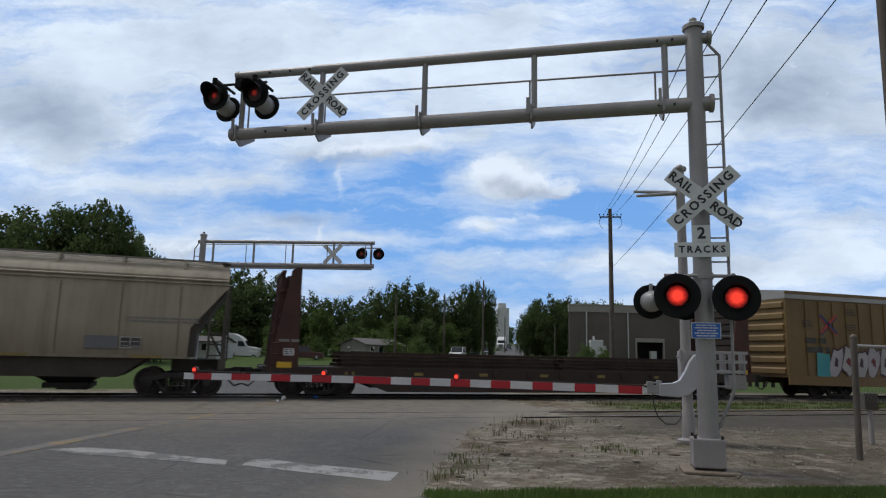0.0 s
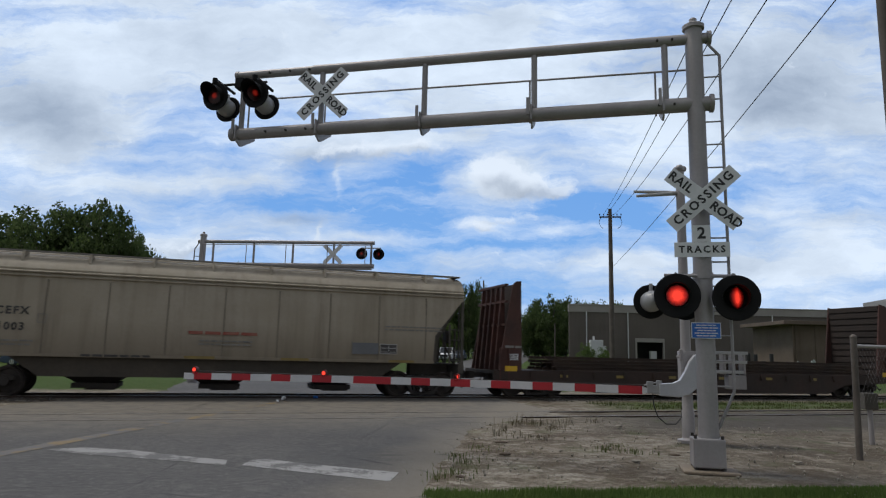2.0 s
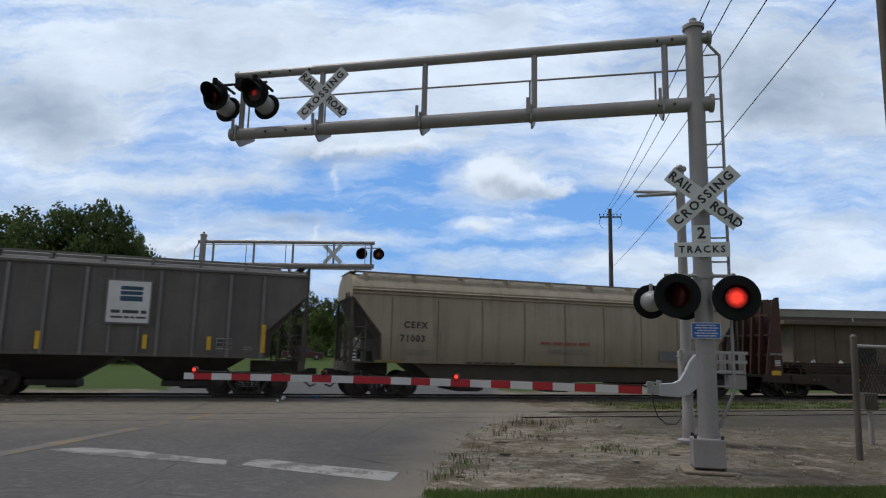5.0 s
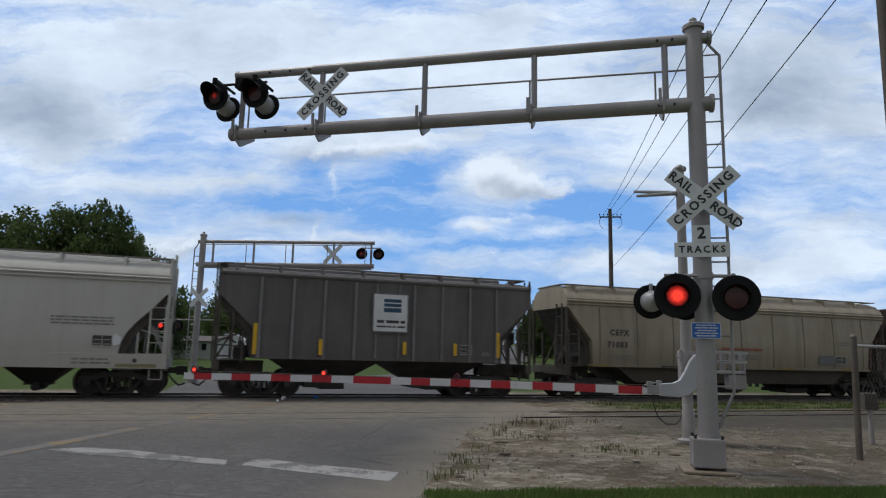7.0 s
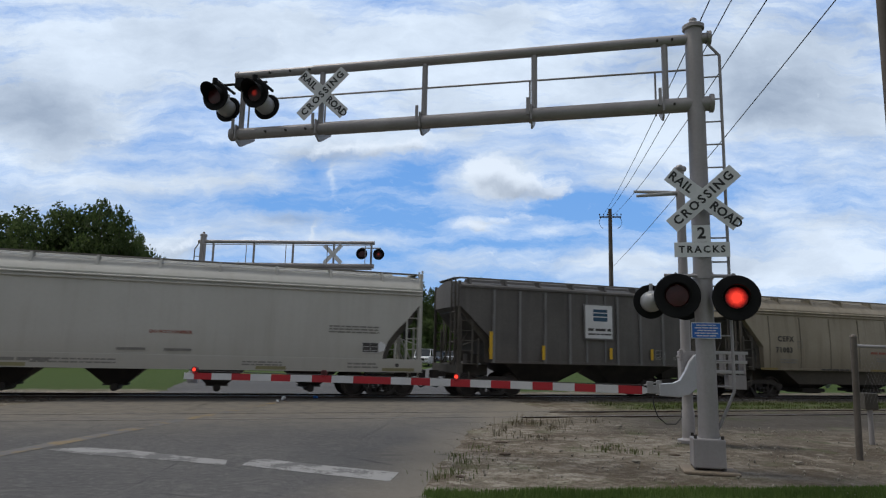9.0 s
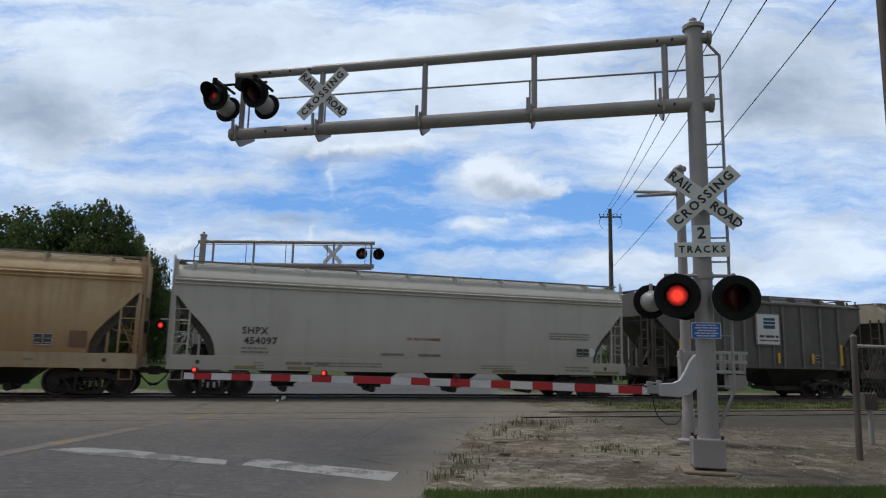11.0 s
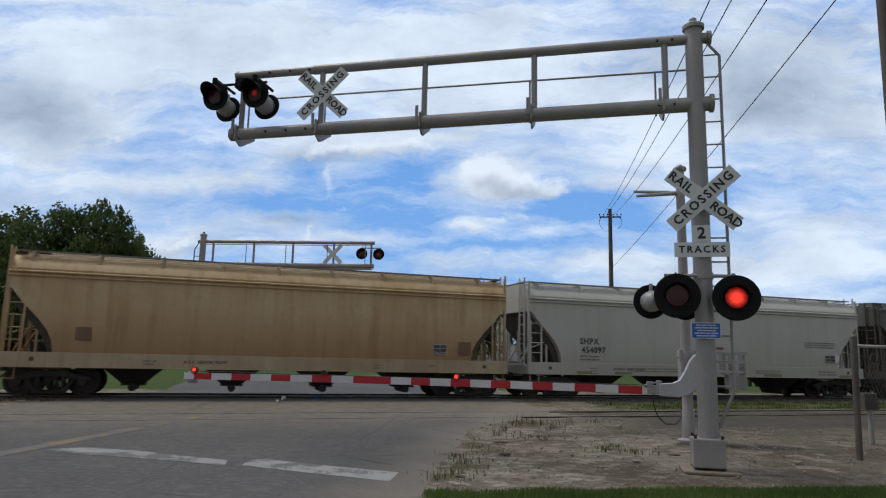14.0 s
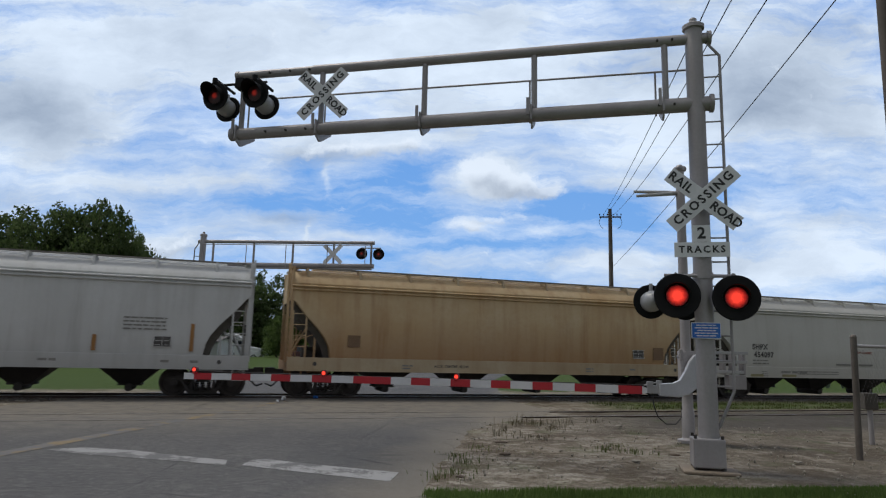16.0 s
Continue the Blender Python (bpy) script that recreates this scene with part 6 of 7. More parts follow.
WOOD_FRONT = ((2, -30.0, 99, 8.1, 0.95),
           (2, -35.1, 101.5, 7.1, 1.12),
           (1, -24.9, 97.5, 6.3, 1.1),
           (2, -21.9, 102.5, 6.9, 1.13),
           (2, -17.5, 100, 7.3, 1.1),
           (1, -13.9, 99, 7.1, 0.96),
           (2, -10.4, 101.5, 6.4, 1.0))
ROAD_RIGHT = ((1, 1.2, 122, 9.3, 0.56),
           (1, 3.1, 124.5, 12.1, 0.52),
           (3, 5.8, 120.5, 13.1, 0.86),
           (1, 9.0, 125.5, 12.7, 0.61),
           (1, 12.1, 123, 12.1, 0.69),
           (3, 15.0, 122, 12.2, 0.8),
           (1, 4.6, 124.5, 7.5, 1.03),
           (1, 17.4, 120.5, 11.7, 0.59))
FAR_AVENUE = ((1, 12, 300, 19, 1.2), (1, -20, 260, 18, 1.2), (3, -9.8, 150, 16.0, 0.6), (1, -9.0, 190, 17, 0.7), (1, 3.9, 150, 13.0, 0.7), (1, 3.6, 190, 14, 0.6), (1, -5, 440, 21, 1.0), (1, 9, 430, 21, 1.0), (1, 2.5, 470, 20, 1.0), (1, -12, 330, 19, 1.0), (1, 9.5, 170, 14.0, 0.9), (1, 13, 133, 12.6, 0.9))
SHRUBS = ((4, -14.8, 93, 3.4, 1.0), (4, -13.4, 90, 3.6, 1.1), (4, -16.5, 88, 3.3, 1.2), (4, 8.0, 79, 3.0, 0.9), (4, 9.8, 77, 2.6, 0.8), (4, -27.5, 90, 3.4, 1.0), (4, -19, 93, 4.2, 1.1), (4, -22, 95, 4.6, 1.1), (4, -25, 96, 4.2, 1.1))
SIDE_WOOD = ((1, -47.5, 104, 11.5, 0.9), (2, -34, 92, 6.5, 1.0), (1, -62, 66, 12.5, 1.0), (1, -52, 68, 11.5, 1.0), (2, -47, 76, 10.0, 1.0), (1, -41.5, 76, 9.0, 0.8), (1, -56, 86, 11.0, 1.1), (1, -49, 88, 10.0, 1.1))
for stand in (CLUMP, CLUMP_LOW, WOOD_EDGE, WOOD_EDGE_ROADSIDE, WOOD_FRONT, ROAD_RIGHT, FAR_AVENUE, SHRUBS, SIDE_WOOD):
    for kind, x, y, top, wide in stand:
        plant(kind, x, y, top, rng_t.uniform(0, 360), wide)

for _ in range(70):
    x = rng_t.uniform(-150, 40)
    if -70 < x < 6:
        y, top = rng_t.uniform(114, 140), rng_t.uniform(7.5, 10.0)
    else:
        y, top = rng_t.uniform(130, 190), rng_t.uniform(9, 13)
    if abs(x - road_middle(y)) > 11:
        plant(rng_t.choice((1, 1, 3)), x, y, top, rng_t.uniform(0, 360), rng_t.uniform(0.9, 1.2))
for k in KINDS:
    for o in (*k.children_recursive, k):
        bpy.data.objects.remove(o)

BRICK_BROWN = surface("brown_block_wall", (0.135, 0.115, 0.10), (0.105, 0.09, 0.078), 0.85, 0, 0.25, 9, 0.15, (0.07, 0.06, 0.05), 0.35)
TRIM_TAN = surface("tan_metal_trim", (0.34, 0.32, 0.29), (0.28, 0.26, 0.235), 0.6, 0, 0.5, 10, 0.05)
WHITE_METAL = surface("white_painted_metal", (0.62, 0.63, 0.63), (0.52, 0.53, 0.53), 0.5, 0, 0.6, 10, 0.04, (0.3, 0.28, 0.25), 0.3)
DARK_HOLE = surface("dark_interior", (0.02, 0.02, 0.02), (0.03, 0.03, 0.03), 0.8)
SHED_TAN = surface("rusty_tan_sheet", (0.15, 0.115, 0.085), (0.10, 0.075, 0.055), 0.75, 0, 0.5, 9, 0.1, (0.08, 0.05, 0.03), 0.6)
ROOF_GREY = surface("grey_shingle", (0.125, 0.115, 0.108), (0.085, 0.078, 0.072), 0.85, 0, 1, 14, 0.2)
GREY_SIDING = surface("grey_tan_siding", (0.27, 0.255, 0.235), (0.22, 0.205, 0.19), 0.7, 0, 0.8, 10, 0.05)
GLASS_DARK = surface("dark_window_glass", (0.02, 0.025, 0.03), (0.03, 0.035, 0.04), 0.12, 0, 1, 10, 0)
RUBBER = surface("tyre_rubber", (0.02, 0.02, 0.02), (0.03, 0.03, 0.03), 0.85)
CHROME = surface("dull_chrome", (0.5, 0.5, 0.52), (0.35, 0.35, 0.36), 0.25, 0.9, 2, 20, 0)
CAR_WHITE = surface("white_car_paint", (0.72, 0.73, 0.74), (0.66, 0.67, 0.68), 0.3, 0, 1, 8, 0)
CAR_SILVER = surface("silver_car_paint", (0.42, 0.44, 0.47), (0.38, 0.40, 0.43), 0.3, 0.5, 1, 8, 0)
CAR_BLUE = surface("dark_blue_car_paint", (0.05, 0.08, 0.12), (0.04, 0.06, 0.1), 0.3, 0.2, 1, 8, 0)
CAR_DARK = surface("dark_car_paint", (0.05, 0.055, 0.06), (0.04, 0.045, 0.05), 0.3, 0.2, 1, 8, 0)


def warehouse():
    b = thing("warehouse", pose(6.55, 86.3, rise(86) - 0.3, 0, 0, 6.55), "long brown block warehouse with pale roof trim", "building")
    h = 8.44 - rise(86) + 0.3
    bm = bmesh.new()
    for x0, x1, z0, z1 in ((0, 8.6, 0, h - 1.0), (11.9, 62, 0, h - 1.0), (8.6, 11.9, 3.6, h - 1.0)):
        box(bm, (x0 + x1) / 2, 0.2, (z0 + z1) / 2, x1 - x0, 0.4, z1 - z0)
    part("wall", bm, BRICK_BROWN, b, "brown block wall")
    for x in (0.0, 61.6):
        bm = bmesh.new()
        prism(bm, [(x, 0.4), (x + 0.4, 0.4), (x + 7.4, 25), (x + 7.0, 25)], 0, h - 1.0, "z")
        part("wall", bm, BRICK_BROWN, b)
    bm = bmesh.new()
    box(bm, 31, 0.12, h - 0.5, 62.2, 0.5, 0.98)
    box(bm, 31, -0.16, h - 0.06, 62.3, 0.12, 0.12)
    part("fascia", bm, TRIM_TAN, b, "pale tan metal fascia")
    bm = bmesh.new()
    prism(bm, [(0.3, 0.4), (61.8, 0.4), (68.8, 25), (7.3, 25)], h - 0.35, h - 0.05, "z")
    part("roof", bm, ROOF_GREY, b, "flat grey roof")
    for x in (2.2, 7.5, 26.0, 36.3, 46):
        bm = bmesh.new()
        box(bm, x, -0.08, (h - 0.9) / 2, 0.13, 0.14, h - 0.9)
        part("downspout", bm, WHITE_METAL, b, "white downspout", bevel=0.02)
    bm = bmesh.new()
    for x in (8.5, 12.0):
        box(bm, x, -0.03, 1.9, 0.2, 0.14, 3.8)
    box(bm, 10.25, -0.03, 3.75, 3.7, 0.16, 0.5)
    door = part("dock_door", bm, TRIM_TAN, b, "open loading dock with a pale frame")
    bm = bmesh.new()
    box(bm, 10.25, 3.0, 1.8, 5.0, 0.1, 3.6)
    box(bm, 10.25, 1.5, 0.1, 5.0, 3.0, 0.1)
    part("dock_interior", bm, DARK_HOLE, door, "dark loading bay interior")
    bm = bmesh.new()
    box(bm, 10.8, 0.6, 1.75, 0.8, 0.6, 1.3)
    part("crate", bm, WHITE_METAL, door)
    for k in range(6):
        bm = bmesh.new()
        box(bm, 18.5 + k * 6.6, -0.02, h * 0.34, 0.22, 0.08, 0.06)
        part("wall_light", bm, WHITE_METAL, b)
    u = thing("white_tank_unit", pose(9.44, 82.2, rise(82)), "white painted steel storage unit beside the warehouse", "storage unit")
    bm = bmesh.new()
    box(bm, 0, 0, 1.65, 1.5, 1.3, 3.3)
    box(bm, 0.9, 0, 1.3, 0.5, 0.9, 2.6)
    part("cabinet", bm, WHITE_METAL, u, bevel=0.05)
    bm = bmesh.new()
    rod(bm, (-0.3, 0, 3.3), (-0.3, 0, 3.75), 0.12, 12)
    part("vent", bm, WHITE_METAL, u, smooth=True)


def shed():
    s = thing("tan_shed", pose(25.3, 66.5, 0, 0, 0, 6.5), "rusty tan sheet-metal shed with a flat overhanging roof", "shed")
    bm = bmesh.new()
    box(bm, 15.6, 4, 2.6, 30, 8, 5.2)
    part("wall", bm, SHED_TAN, s)
    bm = bmesh.new()
    box(bm, 15.2, 3.7, 5.38, 31.6, 9.2, 0.35)
    part("roof", bm, SHED_TAN, s, bevel=0.03)
    for k in range(16):
        bm = bmesh.new()
        box(bm, 0.9 + k * 1.9, -0.04, 2.6, 0.12, 0.08, 5.2)
        part("wall_rib", bm, SHED_TAN, s)
    bm = bmesh.new()
    box(bm, 7.5, -0.03, 2.2, 2.2, 0.08, 2.4)
    part("opening", bm, DARK_HOLE, s, "dark doorway")


def bollards():
    for k, (x, y, h) in enumerate(((15.6, 47.6, 2.2), (16.1, 47.7, 2.15), (17.15, 47.75, 2.2), (16.6, 47.7, 1.7))):
        bm = bmesh.new()
        rod(bm, (0, 0, -0.05), (0, 0, h), 0.13, 12)
        bmesh.ops.bevel(bm, geom=bm.edges[:], offset=0.02, segments=1, affect="EDGES")
        ob = new("bollard", mesh_of("bollard", bm, DARK_HOLE, True))
        ob.location = (x, y, 0)
        tagged(ob, "dark steel bollard standing in grass", "bollard", "bollards by the yard")
    for k, (x, y) in enumerate(((19.0, 48.1), (20.0, 48.2), (20.9, 48.4), (22.0, 48.6))):
        bm = bmesh.new()
        bmesh.ops.create_icosphere(bm, subdivisions=2, radius=0.3)
        for v in bm.verts:
            v.co = Vector((v.co.x * 0.9, v.co.y * 0.8, (v.co.z + 0.3) * (2.9 + 0.3 * (k % 2)))) + noise.noise_vector(v.co * 4 + Vector((k, 0, 0))) * 0.12
        ob = new("wrapped_bale", mesh_of("wrapped_bale", bm, surface("grey_green_wrap", (0.25, 0.29, 0.26), (0.18, 0.2, 0.19), 0.7), True))
        ob.location = (x, y, -0.04)
        tagged(ob, "grey-green wrapped bundle standing in the yard", "bundle", "bundles in the yard")


def gable_house(x0, y0, turn, w, d, eave, ridge, wall, label, windows):
    z = rise(y0) - 0.3
    g = thing("house", pose(x0, y0, z, 0, 0, turn), label, "house")
    e, r = eave - z, ridge - z
    bm = bmesh.new()
    box(bm, w / 2, d / 2, e / 2, w, d, e)
    prism(bm, [(0.0, e), (d, e), (d / 2, r - 0.08)], 0, w, "x")
    part("wall", bm, wall, g)
    bm = bmesh.new()
    prism(bm, [(-0.35, e - 0.12), (d / 2, r), (d + 0.35, e - 0.12), (d + 0.35, e), (d / 2, r + 0.12), (-0.35, e)], -0.3, w + 0.3, "x")
    part("roof", bm, ROOF_GREY, g, "low grey roof")
    for x, ww, zc, hh in windows:
        bm = bmesh.new()
        box(bm, x, -0.03, zc, ww + 0.16, 0.06, hh + 0.16)
        win = part("window", bm, WHITE_METAL, g, "white framed window")
        bm = bmesh.new()
        box(bm, x, -0.07, zc, ww, 0.03, hh)
        part("pane", bm, GLASS_DARK, win)
    return g


def wheel_at(t, x, y, r, w=0.24):
    bm = bmesh.new()
    lathe(bm, [(0, -w / 2), (r * 0.6, -w / 2), (r, -w / 2 + 0.03), (r, w / 2 - 0.03), (r * 0.6, w / 2), (0, w / 2)], Matrix.Translation((x, y, r)) @ pose(0, 0, 0, 90, 0, 0), 18)
    whl = part("wheel", bm, RUBBER, t, "black tyre", True)
    bm = bmesh.new()
    rod(bm, (x, y - w / 2 - 0.01, r), (x, y + w / 2 + 0.01, r), r * 0.55, 14)
    part("rim", bm, CHROME, whl)


def road_car(name, paint, label, length, width, height, hood, cargo=False, bed=False):
    """A car with its nose to -x, wheels on z = 0."""
    c = thing(name, pose(0, 0, 0), label, "car", "vehicles waiting at the crossing")
    h, l, w = height, length, width
    bm = bmesh.new()
    belt = h * 0.58
    outline = [(-l / 2, 0.35), (-l / 2, belt * 0.82), (-l / 2 + 0.15, belt * 0.95), (-l / 2 + hood, belt), (l / 2 - 0.05, belt), (l / 2, belt * 0.8), (l / 2, 0.38), (l / 2 - 0.3, 0.28), (-l / 2 + 0.3, 0.26)]
    prism(bm, outline, -w / 2, w / 2, "y")
    part("body", bm, paint, c, bevel=0.06)
    cab_end = l / 2 - (1.7 if bed else 0.15 if cargo else 0.9)
    bm = bmesh.new()
    lo = [(-l / 2 + hood, belt), (cab_end, belt)]
    hi = [(-l / 2 + hood + 0.65, h), (cab_end - (0.15 if cargo or bed else 0.5), h)]
    vs = []
    for (x, z), inset in ((lo[0], 0.06), (lo[1], 0.06), (hi[1], 0.2), (hi[0], 0.2)):
        vs.append((bm.verts.new((x, -w / 2 + inset, z)), bm.verts.new((x, w / 2 - inset, z))))
    for (a, b), (p, q) in zip(vs, vs[1:] + vs[:1]):
        bm.faces.new((a, b, q, p))
    bm.faces.new([v[0] for v in vs])
    bm.faces.new([v[1] for v in vs][::-1])
    part("cabin", bm, GLASS_DARK, c, "dark tinted glasshouse", bevel=0.02)
    bm = bmesh.new()
    x0, x1 = hi[0][0] - 0.05, hi[1][0] + 0.05
    box(bm, (x0 + x1) / 2, 0, h + 0.01, x1 - x0, w - 0.36, 0.06)
    for y in (-w / 2 + 0.13, w / 2 - 0.13):
        rod(bm, (lo[0][0], y * 1.05, belt), (hi[0][0], y * 0.97, h), 0.045, 6)
        rod(bm, (lo[1][0], y * 1.05, belt), (hi[1][0], y * 0.97, h), 0.05, 6)
        rod(bm, ((lo[0][0] + lo[1][0]) / 2, y * 1.05, belt), ((hi[0][0] + hi[1][0]) / 2, y * 0.97, h), 0.045, 6)
    part("roof", bm, paint, c)
    bm = bmesh.new()
    box(bm, -l / 2 - 0.01, 0, belt * 0.66, 0.05, w * 0.5, belt * 0.26)
    part("grille", bm, DARK_HOLE, c, "dark grille")
    for y in (-w * 0.37, w * 0.37):
        bm = bmesh.new()
        box(bm, -l / 2 - 0.005, y, belt * 0.74, 0.06, w * 0.2, belt * 0.18)
        part("headlight", bm, CHROME, c, "clear headlight", bevel=0.02)
        for x in (-l / 2 + 0.85, l / 2 - 0.85):
            wheel_at(c, x, math.copysign(w / 2 - 0.12, y), 0.36)
    bm = bmesh.new()
    box(bm, -l / 2 - 0.03, 0, 0.42, 0.12, w * 0.96, 0.2)
    part("bumper", bm, CHROME if bed or cargo else paint, c, bevel=0.03)
    return c


def tractor(name, paint, label, grouped=True):
    """A highway tractor with its nose to -x."""
    c = thing(name, pose(0, 0, 0), label, "truck", "vehicles waiting at the crossing" if grouped else "")
    bm = bmesh.new()
    prism(bm, [(-3.3, 0.6), (-3.35, 1.45), (-3.15, 1.75), (-1.55, 1.95), (-1.05, 2.75), (-0.2, 3.45), (0.6, 3.75), (1.9, 3.8), (1.9, 0.8), (1.2, 0.6)], -1.15, 1.15, "y")
    part("cab", bm, paint, c, bevel=0.1)
    for y in (-1.17, 1.17):
        bm = bmesh.new()
        prism(bm, [(-1.25, 1.95), (-0.85, 2.65), (-0.15, 2.7), (-0.15, 1.95)], y - 0.01, y + 0.01, "y")
        part("side_window", bm, GLASS_DARK, c)
        bm = bmesh.new()
        prism(bm, [(-3.2, 0.5), (-3.0, 1.3), (-1.9, 1.35), (-1.6, 0.6)], y - 0.12, y + 0.12, "y")
        part("fender", bm, paint, c, bevel=0.05)
        bm = bmesh.new()
        rod(bm, (1.75, y, 0.8), (1.75, y, 4.0), 0.07, 10)
        part("exhaust_stack", bm, CHROME, c)
        bm = bmesh.new()
        rod(bm, (0.2, y * 0.98, 0.75), (1.7, y * 0.98, 0.75), 0.3, 14)
        part("fuel_tank", bm, CHROME, c, smooth=True)
        for x, k in ((-2.5, 0.98), (2.9, 0.9), (4.2, 0.9)):
            wheel_at(c, x, y * k, 0.5, 0.3)
    bm = bmesh.new()
    vs = [bm.verts.new(v) for v in ((-1.56, -1.0, 1.97), (-1.56, 1.0, 1.97), (-1.03, 0.95, 2.78), (-1.03, -0.95, 2.78))]
    bm.faces.new(vs)
    bmesh.ops.solidify(bm, geom=bm.faces[:], thickness=0.04)
    part("windscreen", bm, GLASS_DARK, c)
    bm = bmesh.new()
    box(bm, -3.37, 0, 1.2, 0.06, 1.1, 0.9)
    part("grille", bm, CHROME, c)
    bm = bmesh.new()
    box(bm, -3.4, 0, 0.6, 0.2, 2.2, 0.35)
    part("bumper", bm, CHROME, c, bevel=0.04)
    bm = bmesh.new()
    box(bm, 3.3, 0, 0.85, 3.4, 0.9, 0.25)
    part("chassis", bm, DARK_HOLE, c)
    return c


warehouse()
shed()
bollards()
gable_house(-19.5, 85.0, 60, 7.6, 4.6, 2.72, 3.45, GREY_SIDING, "small grey-tan gabled house beyond the road", ((1.2, 0.7, 1.75, 0.9), (2.9, 0.8, 1.45, 1.7), (4.7, 0.7, 1.75, 0.9)))
gable_house(-51.7, 80.0, 1, 14.3, 5.0, 2.62, 3.2, WHITE_METAL, "long white mobile home on the grass", ((1.6, 0.6, 1.75, 0.8), (4.2, 0.6, 1.75, 0.8), (6.0, 0.8, 1.35, 1.7), (8.3, 0.6, 1.75, 0.8), (10.2, 0.5, 1.75, 0.8), (12.6, 0.6, 1.75, 0.8)))
tall = thing("grain_elevator", pose(-9.0, 300, rise(300), 0, 0, 5), "tall pale concrete grain elevator in the distance", "building")
bm = bmesh.new()
box(bm, 2.6, 6, 8.5, 5.2, 12, 17)
box(bm, 2.2, 6, 18, 3.4, 8, 2.5)
part("tower", bm, WHITE_METAL, tall)
semi = tractor("parked_tractor", CAR_WHITE, "white highway tractor parked on the far lot", False)
semi.matrix_world = pose(-39.9, 92.5, rise(92.5) - 0.55, 0, 0, 180 + 9)
parked = road_car("parked_car", CAR_BLUE, "dark blue car parked on the far grass", 4.5, 1.8, 1.45, 1.2)
parked.matrix_world = pose(-36.4, 47.5, 0, 0, 0, 12)
parked = road_car("parked_pickup", surface("maroon_paint", (0.10, 0.03, 0.03), (0.07, 0.025, 0.025), 0.4), "dark maroon pickup parked by the grey house", 5.2, 1.9, 1.8, 1.5, bed=True)
parked.matrix_world = pose(-27.8, 85.0, rise(85), 0, 0, 195)
FACING = 90.0
VEHICLES = [
    (road_car("white_suv", CAR_WHITE, "white sport utility vehicle driving up to the crossing", 4.9, 1.95, 1.85, 1.3, True), ((0, -8.9, 100.1), (1.2, -9.5, 96), (3.5, -10.2, 88), (6.5, -10.4, 77), (9, -10.5, 75.3), (16, -10.5, 75.3))),
    (road_car("silver_sedan", CAR_SILVER, "silver sedan rolling towards the crossing", 4.6, 1.8, 1.45, 1.3), ((0, -5.6, 127.4), (1.5, -6.3, 116), (4, -7.4, 104), (8, -8.6, 90), (10, -8.8, 87.0), (16, -8.8, 87.0))),
    (road_car("blue_sedan", CAR_BLUE, "dark blue sedan rolling towards the crossing", 4.6, 1.8, 1.45, 1.3), ((0, -7.3, 113), (1.5, -8.3, 101), (4, -9.3, 92), (8, -10.0, 83.5), (16, -10.0, 83.5))),
    (tractor("white_truck", CAR_WHITE, "white highway truck coming down the far road"), ((0, -4.3, 183), (1.5, -4.6, 174), (5, -5.6, 155), (8, -6.4, 143), (11, -6.9, 136), (16, -6.9, 136))),
    (road_car("dark_sedan", CAR_DARK, "dark sedan far down the road", 4.6, 1.8, 1.45, 1.3), ((0, -2.8, 210), (4, -3.6, 190), (16, -4.6, 160))),
]
for x, y, top, r in ((-10.97, 99.2, 10.7, 0.16), (-4.9, 95, 12.3, 0.16), (-15.45, 83.6, 9.2, 0.15), (6.16, 112, 7.2, 0.14), (5.0, 150, 10.5, 0.16), (-3.0, 160, 11, 0.16), (7.0, 190, 12, 0.16)):
    utility_pole(x, y, top, "thin wooden pole along the far road", False, r)


